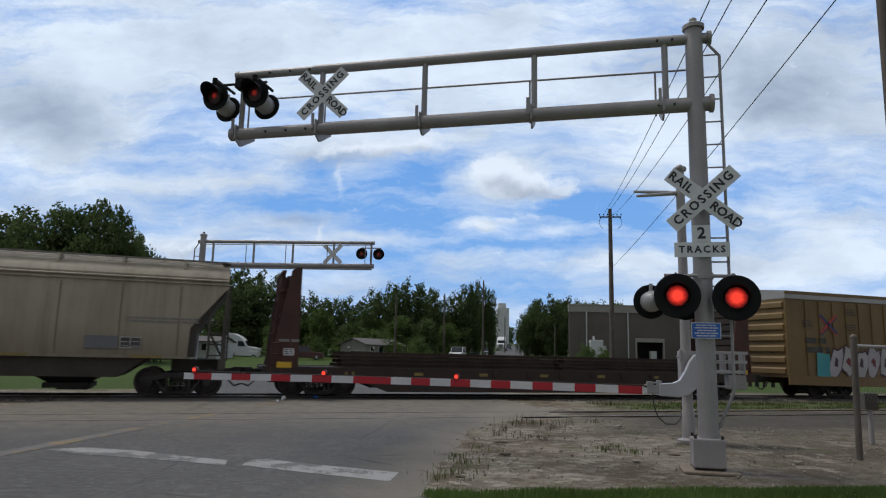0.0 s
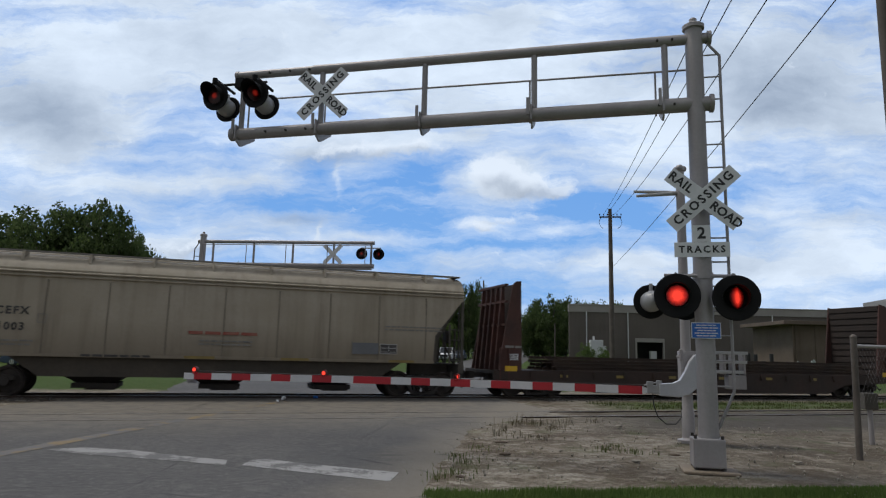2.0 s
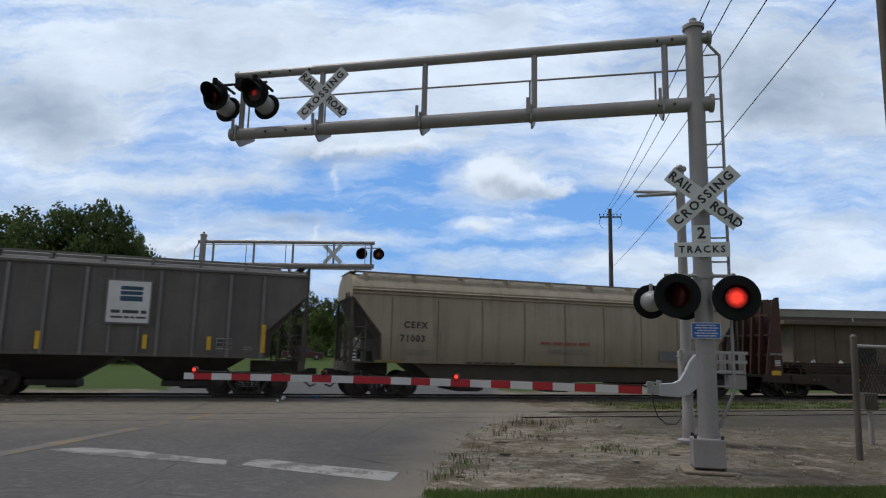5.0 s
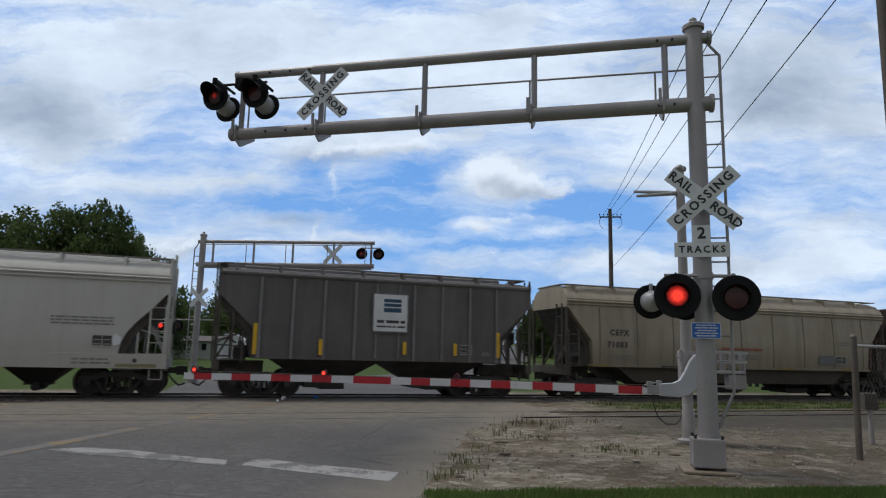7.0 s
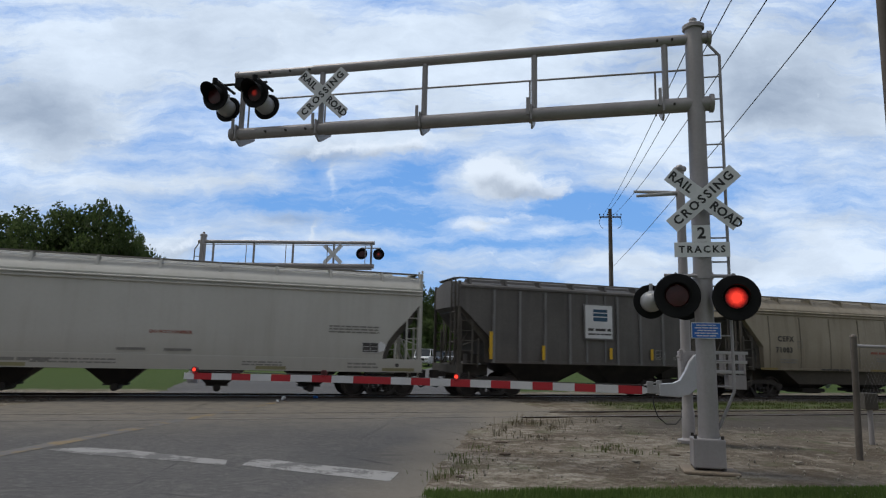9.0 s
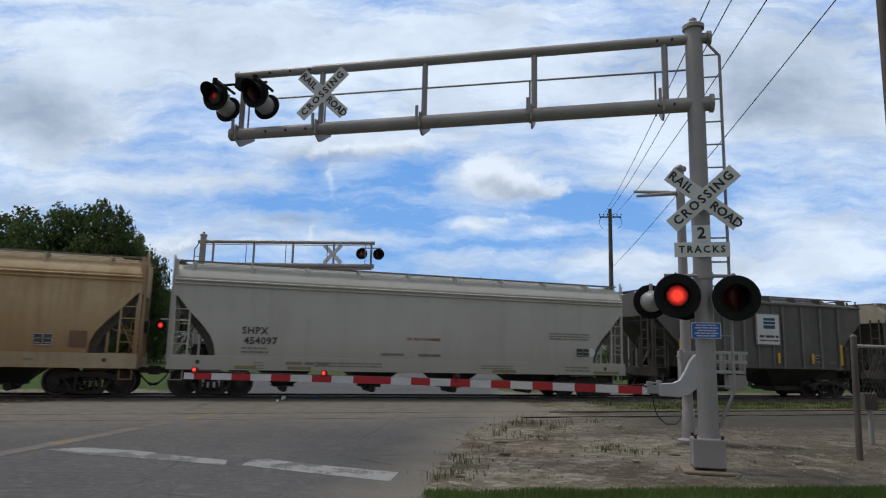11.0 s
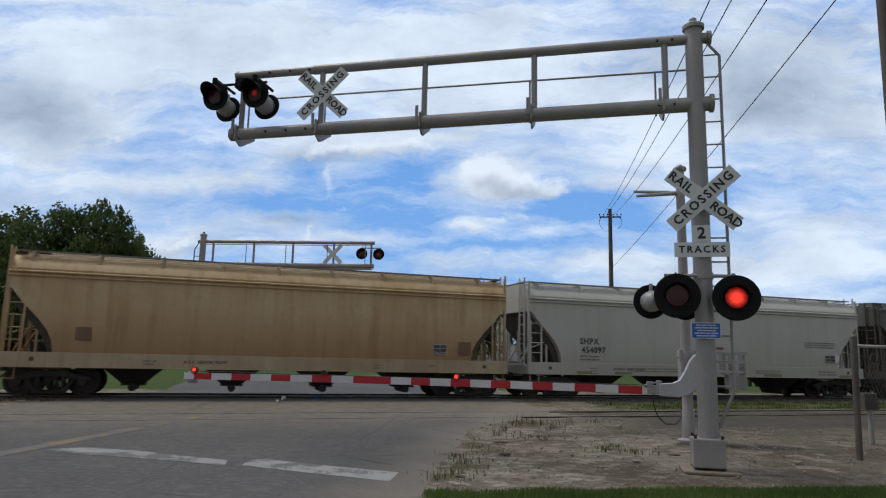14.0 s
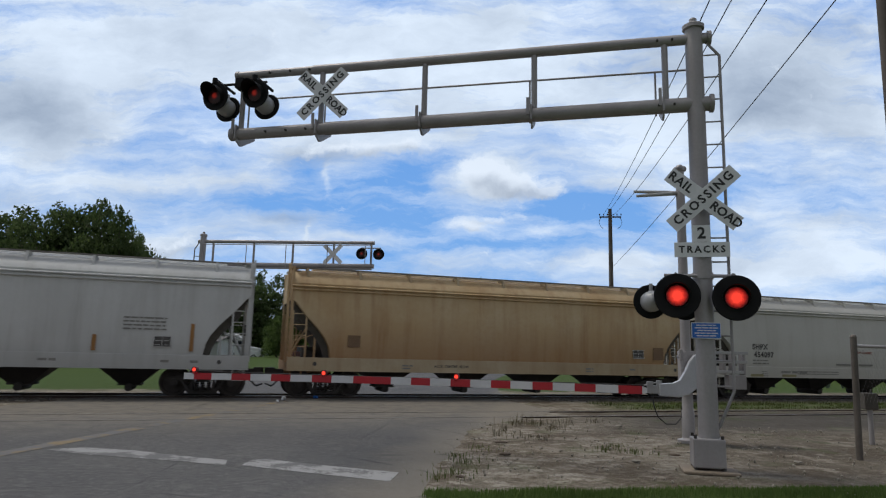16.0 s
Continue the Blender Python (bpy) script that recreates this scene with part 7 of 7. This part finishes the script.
# ---- small things by the road ----
def weeds():
    rng = random.Random(9)
    dry, green = leaf_material("dry_weed", (0.15, 0.125, 0.075), (0.085, 0.075, 0.045)), leaf_material("verge_grass", (0.09, 0.155, 0.032), (0.16, 0.215, 0.065))
    straw = leaf_material("straw_grass", (0.075, 0.105, 0.03), (0.145, 0.15, 0.06))

    def tuft(x, y, h, n, spread, mat, name, label):
        verts, faces = [], []
        for _ in range(n):
            a, r = rng.uniform(0, 6.28), abs(rng.gauss(0, spread))
            bx, by = r * math.cos(a), r * math.sin(a)
            hh, lean = h * (0.2 + 0.75 * rng.random() ** 1.8), rng.uniform(0.1, 1.5)
            d = rng.uniform(0, 6.28)
            w = rng.uniform(0.003, 0.008)
            i = len(verts)
            ex, ey = math.cos(d) * lean * hh, math.sin(d) * lean * hh
            px, py = -math.sin(d) * w, math.cos(d) * w
            verts += [(bx - px, by - py, -0.05), (bx + px, by + py, -0.05), (bx + ex * 0.45 + px * 0.8, by + ey * 0.45 + py * 0.8, hh * 0.6), (bx + ex * 0.45 - px * 0.8, by + ey * 0.45 - py * 0.8, hh * 0.6), (bx + ex, by + ey, hh)]
            faces += [(i, i + 1, i + 2, i + 3), (i + 3, i + 2, i + 4)]
        me = bpy.data.meshes.new(name)
        me.from_pydata(verts, [], faces)
        me.materials.append(mat)
        ob = new(name, me)
        ob.location = (x, y, 0)
        tagged(ob, label, "weed", "weeds on the verge", "stuff")

    for x, y, h in ((-0.42, 14.3, 0.34), (-0.3, 15.2, 0.3), (0.05, 17.0, 0.42), (0.35, 17.1, 0.46), (0.6, 16.9, 0.36), (0.9, 16.2, 0.3), (0.3, 14.2, 0.26), (0.55, 13.9, 0.2), (1.2, 17.6, 0.4), (2.0, 17.9, 0.3), (-0.15, 16.6, 0.3), (0.75, 15.6, 0.32)):
        tuft(x, y, h * 0.75, 32, 0.2, dry, "dry_weed", "dry brown weeds growing through the dirt")
    for x, y, h in ((-1.0, 11.2, 0.2), (-0.8, 10.6, 0.24), (-0.9, 9.7, 0.26), (1.6, 13.0, 0.14), (2.1, 12.6, 0.15), (-1.05, 9.2, 0.3), (1.9, 13.4, 0.12), (-0.6, 12.3, 0.16)):
        tuft(x, y, h * 0.45, 60, 0.25, straw, "grass_tuft", "low green grass tuft on the verge")
    verts, faces = [], []
    for zone in range(3):
        count = (16000, 9000, 9000)[zone]
        for _ in range(count):
            if zone == 0:
                x = rng.uniform(-1.1, 7.0)
                y = 8.62 + 0.27 * x - abs(rng.gauss(0, 0.35)) + noise.noise(Vector((x * 1.5, 0, 0))) * 0.15
                h = rng.uniform(0.02, 0.065)
            else:
                s, c = rng.uniform(13, 42), rng.uniform(-6.0, -3.2)
                if noise.noise(Vector((s * 0.5, c * 0.9, zone))) < 0.02:
                    continue
                p = on_track(s, c)
                x, y, h = p.x, p.y, rng.uniform(0.03, 0.13)
            d, lean, w = rng.uniform(0, 6.28), rng.uniform(0, 0.5) * h, rng.uniform(0.004, 0.009) * (1 if zone == 0 else 1.8)
            i = len(verts)
            verts += [(x - math.sin(d) * w, y + math.cos(d) * w, -0.03), (x + math.sin(d) * w, y - math.cos(d) * w, -0.03), (x + math.cos(d) * lean, y + math.sin(d) * lean, h)]
            faces.append((i, i + 1, i + 2))
    me = bpy.data.meshes.new("grass")
    me.from_pydata(verts, [], faces)
    me.materials.append(straw)
    me.materials.append(green)
    me.polygons.foreach_set("material_index", [1] * 16000 + [0] * (len(me.polygons) - 16000))
    tagged(new("grass", me), "short green grass along the verge and tracks", "grass", kind="stuff")


def rubble():
    rng = random.Random(21)
    pale, brown = surface("pale_stone", (0.32, 0.29, 0.24), (0.22, 0.20, 0.16), 0.9, 0, 5, 40, 0.4), surface("brown_clod", (0.12, 0.095, 0.07), (0.08, 0.06, 0.045), 0.95, 0, 5, 40, 0.5)
    bm = bmesh.new()
    for _ in range(1400):
        x, y = rng.uniform(-1.2, 7.5), rng.uniform(9.2, 18)
        r = 0.006 + 0.03 * rng.random() ** 4
        m = Matrix.Translation((x, y, r * 0.2)) @ Euler((rng.random() * 3, rng.random() * 3, rng.random() * 3)).to_matrix().to_4x4() @ Matrix.Diagonal((r, r * 0.8, r * 0.6, 1))
        bmesh.ops.create_icosphere(bm, subdivisions=1, radius=1, matrix=m)
    tagged(new("gravel", mesh_of("gravel", bm, pale)), "loose pale stones scattered on the verge", "gravel", kind="stuff")
    for x, y, sx, sy, mat, name, label in ((-0.75, 9.25, 0.10, 0.06, brown, "clod", "dark lump of earth on the verge"), (-0.3, 13.05, 0.2, 0.07, brown, "clod", "dark lump of earth on the verge"), (-0.2, 11.5, 0.14, 0.08, brown, "clod", "dark lump of earth on the verge"),
                                           (1.9, 11.3, 0.1, 0.07, pale, "stone", "pale stone lying on the dirt"), (2.45, 16.9, 0.11, 0.09, pale, "stone", "pale stone lying on the dirt"), (3.1, 12.6, 0.16, 0.08, pale, "stone", "pale broken concrete by the pole"), (2.7, 12.2, 0.14, 0.07, brown, "clod", "dark lump of earth on the verge"), (4.6, 11.9, 0.11, 0.06, pale, "stone", "pale broken concrete in the dirt")):
        bm = bmesh.new()
        bmesh.ops.create_icosphere(bm, subdivisions=2, radius=1)
        for v in bm.verts:
            v.co = Vector((v.co.x * sx, v.co.y * sy, v.co.z * min(sx, sy) * 0.45)) * 0.7 * (1 + 0.5 * noise.noise(v.co * 2 + Vector((x, y, 0))))
        ob = new(name, mesh_of(name, bm, mat))
        ob.location = (x, y, 0.02)
        tagged(ob, label, name, "lumps on the verge")
    for x, y, col, label, s in ((-7.78, 21.9, SIGN_WHITE, "crumpled white paper cup on the asphalt", 0.13), (-7.04, 23.1, SIGN_BLUE, "crushed blue drink can on the asphalt", 0.1), (-7.6, 20.9, SIGN_WHITE, "small white scrap of paper on the asphalt", 0.07)):
        bm = bmesh.new()
        rod(bm, (-s, 0, s * 0.5), (s, 0.02, s * 0.55), s * 0.5, 10, s * 0.38)
        for v in bm.verts:
            v.co += noise.noise_vector(v.co * 9 + Vector((x, y, 0))) * s * 0.25
        ob = new("litter", mesh_of("litter", bm, col, True))
        ob.location = (x, y, 0.015)
        ob.rotation_euler.z = x
        tagged(ob, label, "litter")


weeds()
rubble()
board = thing("roadside_sign", pose(-18.95, 80.0, rise(80.0), 0, 0, 8), "white notice board between dark posts before the grey house", "sign")
bm = bmesh.new()
box(bm, 0, 0, 0.75, 2.9, 0.08, 1.35)
panel = part("panel", bm, WHITE_METAL, board, "white sign panel", bevel=0.01)
bm = bmesh.new()
box(bm, 0, -0.045, 1.28, 2.8, 0.012, 0.24)
part("heading_band", bm, SHADE_AND_DARK_STEEL, panel, "dark heading band")
for z, w, h in ((0.86, 2.4, 0.2), (0.5, 1.9, 0.1)):
    bm = bmesh.new()
    bars(bm, 0, z, w, 1, h, 0.24, -0.045, int(z * 100))
    tagged(part("sign_print", bm, SIGN_BLACK, panel), kind="stuff")
for x in (-1.52, 1.52):
    bm = bmesh.new()
    rod(bm, (x, 0.0, -0.1), (x, 0.0, 1.75), 0.07, 8)
    post = part("sign_post", bm, POLE_WOOD, board)
    bm = bmesh.new()
    bmesh.ops.create_icosphere(bm, subdivisions=2, radius=0.12, matrix=Matrix.Translation((x, 0, 1.8)))
    part("post_cap", bm, WHITE_METAL, post, "white ball cap", True)


# ---- the clouded sky in the distance ----
def cloud_sky():
    m = bpy.data.materials.new("broken_clouds")
    m.use_nodes = True
    n, l = m.node_tree.nodes, m.node_tree.links
    n.clear()
    co = n.new("ShaderNodeTexCoord").outputs["Object"]

    def along(axis):
        d = n.new("ShaderNodeVectorMath")
        d.operation = "DOT_PRODUCT"
        d.inputs[1].default_value = axis
        l.new(co, d.inputs[0])
        return d.outputs["Value"]

    right, up, back = (STAND.to_3x3().col[k] for k in range(3))
    f = along(-back)
    u, v = math_node(n, l, "DIVIDE", along(right), f), math_node(n, l, "DIVIDE", along(up), f)
    comb = n.new("ShaderNodeCombineXYZ")
    l.new(u, comb.inputs[0])
    l.new(v, comb.inputs[1])
    uv = comb.outputs[0]
    warp = n.new("ShaderNodeTexNoise")
    warp.inputs["Scale"].default_value, warp.inputs["Detail"].default_value, warp.inputs["Roughness"].default_value = 7.0, 7, 0.62
    l.new(uv, warp.inputs["Vector"])
    wv = n.new("ShaderNodeVectorMath")
    wv.operation = "MULTIPLY_ADD"
    wv.inputs[1].default_value = (0.11, 0.06, 0)
    l.new(warp.outputs["Color"], wv.inputs[0])
    off = n.new("ShaderNodeVectorMath")
    off.inputs[1].default_value = (-0.055, -0.03, 0)
    l.new(uv, off.inputs[0])
    l.new(off.outputs[0], wv.inputs[2])
    wsep = n.new("ShaderNodeSeparateXYZ")
    l.new(wv.outputs[0], wsep.inputs[0])

    def blob(x, y, rx, ry, a):
        dx = math_node(n, l, "MULTIPLY_ADD", wsep.outputs[0], 1171.3 / rx, -(x - 784) / rx)
        dy = math_node(n, l, "MULTIPLY_ADD", wsep.outputs[1], 1171.3 / ry, -(441 - y) / ry)
        r2 = math_node(n, l, "ADD", math_node(n, l, "MULTIPLY", dx, dx), math_node(n, l, "MULTIPLY", dy, dy))
        return math_node(n, l, "MULTIPLY", math_node(n, l, "EXPONENT", math_node(n, l, "MULTIPLY", r2, -1.0)), a)

    big = noise_node(n, l, wv.outputs[0], 3.0, 7, (1.0, 2.6, 1.0), 0.6)
    wisp = noise_node(n, l, wv.outputs[0], 11.0, 10, (0.42, 2.1, 1.0), 0.68)
    cover = math_node(n, l, "ADD", math_node(n, l, "MULTIPLY_ADD", big, 1.7, -0.34), math_node(n, l, "MULTIPLY_ADD", wisp, 3.2, -1.6))
    for b in CLOUD_GAPS + CLOUD_BANKS:
        cover = math_node(n, l, "ADD", cover, blob(*b))
    thick = ramp(n, l, cover, -0.35, 1.0)
    blue = blend(n, l, ramp(n, l, v, -0.08, 0.30), (0.22, 0.45, 0.85), (0.11, 0.31, 0.76))
    shade = math_node(n, l, "ADD", math_node(n, l, "MULTIPLY", ramp(n, l, noise_node(n, l, wv.outputs[0], 4.5, 7, (0.8, 1.8, 1), 0.6), 0.40, 0.68), 0.5), 0.0)
    for b in CLOUD_GREYS:
        shade = math_node(n, l, "ADD", shade, blob(*b))
    cloud = blend(n, l, ramp(n, l, shade, 0.0, 1.0), (0.755, 0.87, 1.02), (0.29, 0.37, 0.50))
    puff = math_node(n, l, "MULTIPLY_ADD", noise_node(n, l, wv.outputs[0], 22.0, 8, (0.8, 1.2, 1), 0.66), 2.4, -1.4)
    under = 0.0
    for x, y, rx, ry, a in CUMULUS:
        puff = math_node(n, l, "ADD", puff, blob(x, y, rx, ry, a))
        under = math_node(n, l, "ADD", under, blob(x + rx * 0.2, y + ry * 0.75, rx * 0.9, ry * 0.55, 0.75))
    billow = noise_node(n, l, wv.outputs[0], 30.0, 6, (1, 1.3, 1), 0.6)
    under = math_node(n, l, "MULTIPLY", ramp(n, l, under, 0.1, 0.95), math_node(n, l, "ADD", 0.35, math_node(n, l, "MULTIPLY", billow, 0.8)))
    sky_colour = blend(n, l, thick, blue, cloud)
    sky_colour = blend(n, l, math_node(n, l, "MULTIPLY", ramp(n, l, puff, 0.08, 0.62), 0.85), sky_colour, blend(n, l, under, (0.79, 0.88, 1.0), (0.36, 0.43, 0.54)))
    e = n.new("ShaderNodeEmission")
    l.new(sky_colour, e.inputs["Color"])
    e.inputs["Strength"].default_value = 1.0
    l.new(e.outputs[0], n.new("ShaderNodeOutputMaterial").inputs["Surface"])
    bm = bmesh.new()
    rows = []
    for el in np.linspace(-2, 46, 14):
        row = []
        for az in np.linspace(-62, 62, 32):
            a, h = radians(az) - YAW, radians(el)
            row.append(bm.verts.new((2600 * math.sin(a) * math.cos(h), 2600 * math.cos(a) * math.cos(h), 2600 * math.sin(h))))
        rows.append(row)
    for a, b in zip(rows, rows[1:]):
        for i in range(len(a) - 1):
            bm.faces.new((a[i], b[i], b[i + 1], a[i + 1]))
    me = bpy.data.meshes.new("backdrop")
    bm.to_mesh(me)
    bm.free()
    me.polygons.foreach_set("use_smooth", [True] * len(me.polygons))
    me.materials.append(m)
    sky = tagged(new("backdrop", me), "white and grey broken clouds on a blue sky", "sky", kind="structure")
    sky.location = EYE
    return sky


# places in the sky, as (across, down, half width, half height, amount)
CLOUD_GAPS = [(784, 370, 800, 85, -0.34), (572, 302, 45, 24, -0.75), (742, 308, 70, 34, -0.7), (815, 285, 60, 22, -0.6), (300, 262, 75, 20, -0.6), (500, 352, 120, 26, -0.55), (660, 385, 120, 28, -0.45), (805, 395, 50, 36, -0.55), (1000, 365, 110, 30, -0.5),
              (1110, 378, 70, 34, -0.6), (1000, 438, 190, 18, -0.45), (700, 458, 70, 26, -0.6), (260, 350, 120, 14, -0.4), (400, 300, 60, 20, -0.3), (1300, 340, 60, 22, -0.45), (1180, 440, 60, 20, -0.4), (760, 500, 200, 40, -0.55), (960, 505, 150, 40, -0.55), (420, 270, 50, 14, -0.35), (250, 290, 60, 8, -0.4)]
CLOUD_BANKS = [(895, 318, 78, 34, 1.5), (835, 398, 52, 17, 0.9), (975, 410, 42, 13, 0.7), (650, 262, 150, 30, 0.9), (330, 325, 190, 16, 0.7), (110, 215, 150, 85, 0.9), (612, 315, 7, 26, 0.5), (572, 408, 6, 18, 0.5), (545, 385, 80, 12, 0.5),
               (320, 435, 90, 18, 0.7), (1400, 170, 180, 110, 0.9), (420, 80, 400, 80, 0.8), (900, 130, 300, 90, 0.7), (1200, 230, 110, 70, 0.6), (1300, 470, 330, 26, 0.6), (1480, 420, 110, 50, 0.5), (720, 420, 120, 9, 0.5), (600, 500, 200, 20, 0.4), (1110, 320, 60, 14, 0.4)]
CLOUD_GREYS = [(70, 205, 110, 45, 0.32), (150, 245, 90, 32, 0.35), (230, 150, 110, 45, 0.2), (40, 150, 70, 40, 0.15), (560, 280, 90, 20, 0.4), (1390, 120, 90, 60, 0.4), (1340, 190, 100, 45, 0.45), (1470, 160, 70, 50, 0.3), (1520, 60, 100, 60, 0.4), (925, 338, 80, 12, 0.6), (540, 388, 60, 10, 0.35),
               (330, 440, 80, 14, 0.45), (680, 285, 120, 16, 0.3), (1200, 120, 130, 60, 0.3), (1000, 200, 160, 30, 0.2), (60, 345, 60, 20, 0.25), (620, 515, 160, 20, 0.3), (1520, 390, 80, 20, 0.25)]
CUMULUS = [(868, 306, 40, 26, 0.95), (908, 314, 50, 27, 1.0), (955, 328, 50, 20, 0.95), (990, 344, 30, 9, 0.7), (838, 402, 38, 12, 0.8), (880, 386, 50, 12, 0.6), (650, 268, 90, 20, 0.5), (735, 262, 70, 16, 0.5), (590, 272, 50, 18, 0.4), (340, 432, 60, 13, 0.65), (440, 440, 40, 12, 0.6)]
SKY = cloud_sky()


def lamp_changes(phase):
    """(time, half turn) at which a lamp's roundel shows its lit (0) or dark (1) face: filaments linger, so both glow at a change."""
    out = [(-1.0, 0.0 if phase == "R" else 1.0)]
    for k in range(-1, 15):
        to_right, to_left = -0.01 + 1.23 * k, 0.72 + 1.23 * k
        on, off = (to_left, to_right) if phase == "L" else (to_right, to_left)
        out += [(on - 0.1, 0.0), (off + 0.02, 1.0)]
    return sorted(out)


def lamp_rows(phase):
    """Rows of (time, half turns made), each change within a tenth of a second, always turning on the same way."""
    rows, turns, face = [], 0, None
    for t, want in lamp_changes(phase):
        if face is None:
            face = want
        if want != face:
            rows += [(t + 0.1 * k / 3, turns + k / 3) for k in range(4)]
            turns, face = turns + 1, want
    first = 0.0 if lamp_changes(phase)[0][1] == 0.0 else 1.0
    rows = [(t, k + first) for t, k in rows]
    before = [k for t, k in rows if t <= 0]
    inside = [(t, k) for t, k in rows if 0 < t < SECONDS]
    start = before[-1] if before else first
    return [(0.0, start), *inside, (SECONDS, inside[-1][1])]


def motions():
    """The train rolls by, its wheels turn, cars draw up, the lamps change over and the clouds drift."""
    head = math.degrees(TRACK)
    for car, u in MOVERS:
        rows = []
        for t, q in TRAVEL:
            p = on_track(u + q, 0, 0.045)
            rows.append((t, pose(p.x, p.y, p.z, 0, 0, head)))
        walk(car, rows)
    for w, dx in ROLLERS:
        rows = []
        for k in range(121):
            t = SECONDS * k / 120
            q = np.interp(t, [a for a, _ in TRAVEL], [b for _, b in TRAVEL])
            rows.append((t, pose(dx, 0, 0.475, 0, math.degrees(q / 0.475), 0)))
        walk(w, rows)
    for car, way in VEHICLES:
        walk(car, [(t, pose(x, y, rise(y) + 0.015, 0, 0, FACING - 3)) for t, x, y in way])
    for lens, phase in LENSES:
        at = lens.location.copy()
        walk(lens, [(t, pose(at.x, at.y, at.z, 0, 0, 180 * k)) for t, k in lamp_rows(phase)])
    walk(SKY, [(0.0, pose(*EYE, 0, 0, 0.0)), (SECONDS, pose(*EYE, 0, 0, 1.1))])


motions()
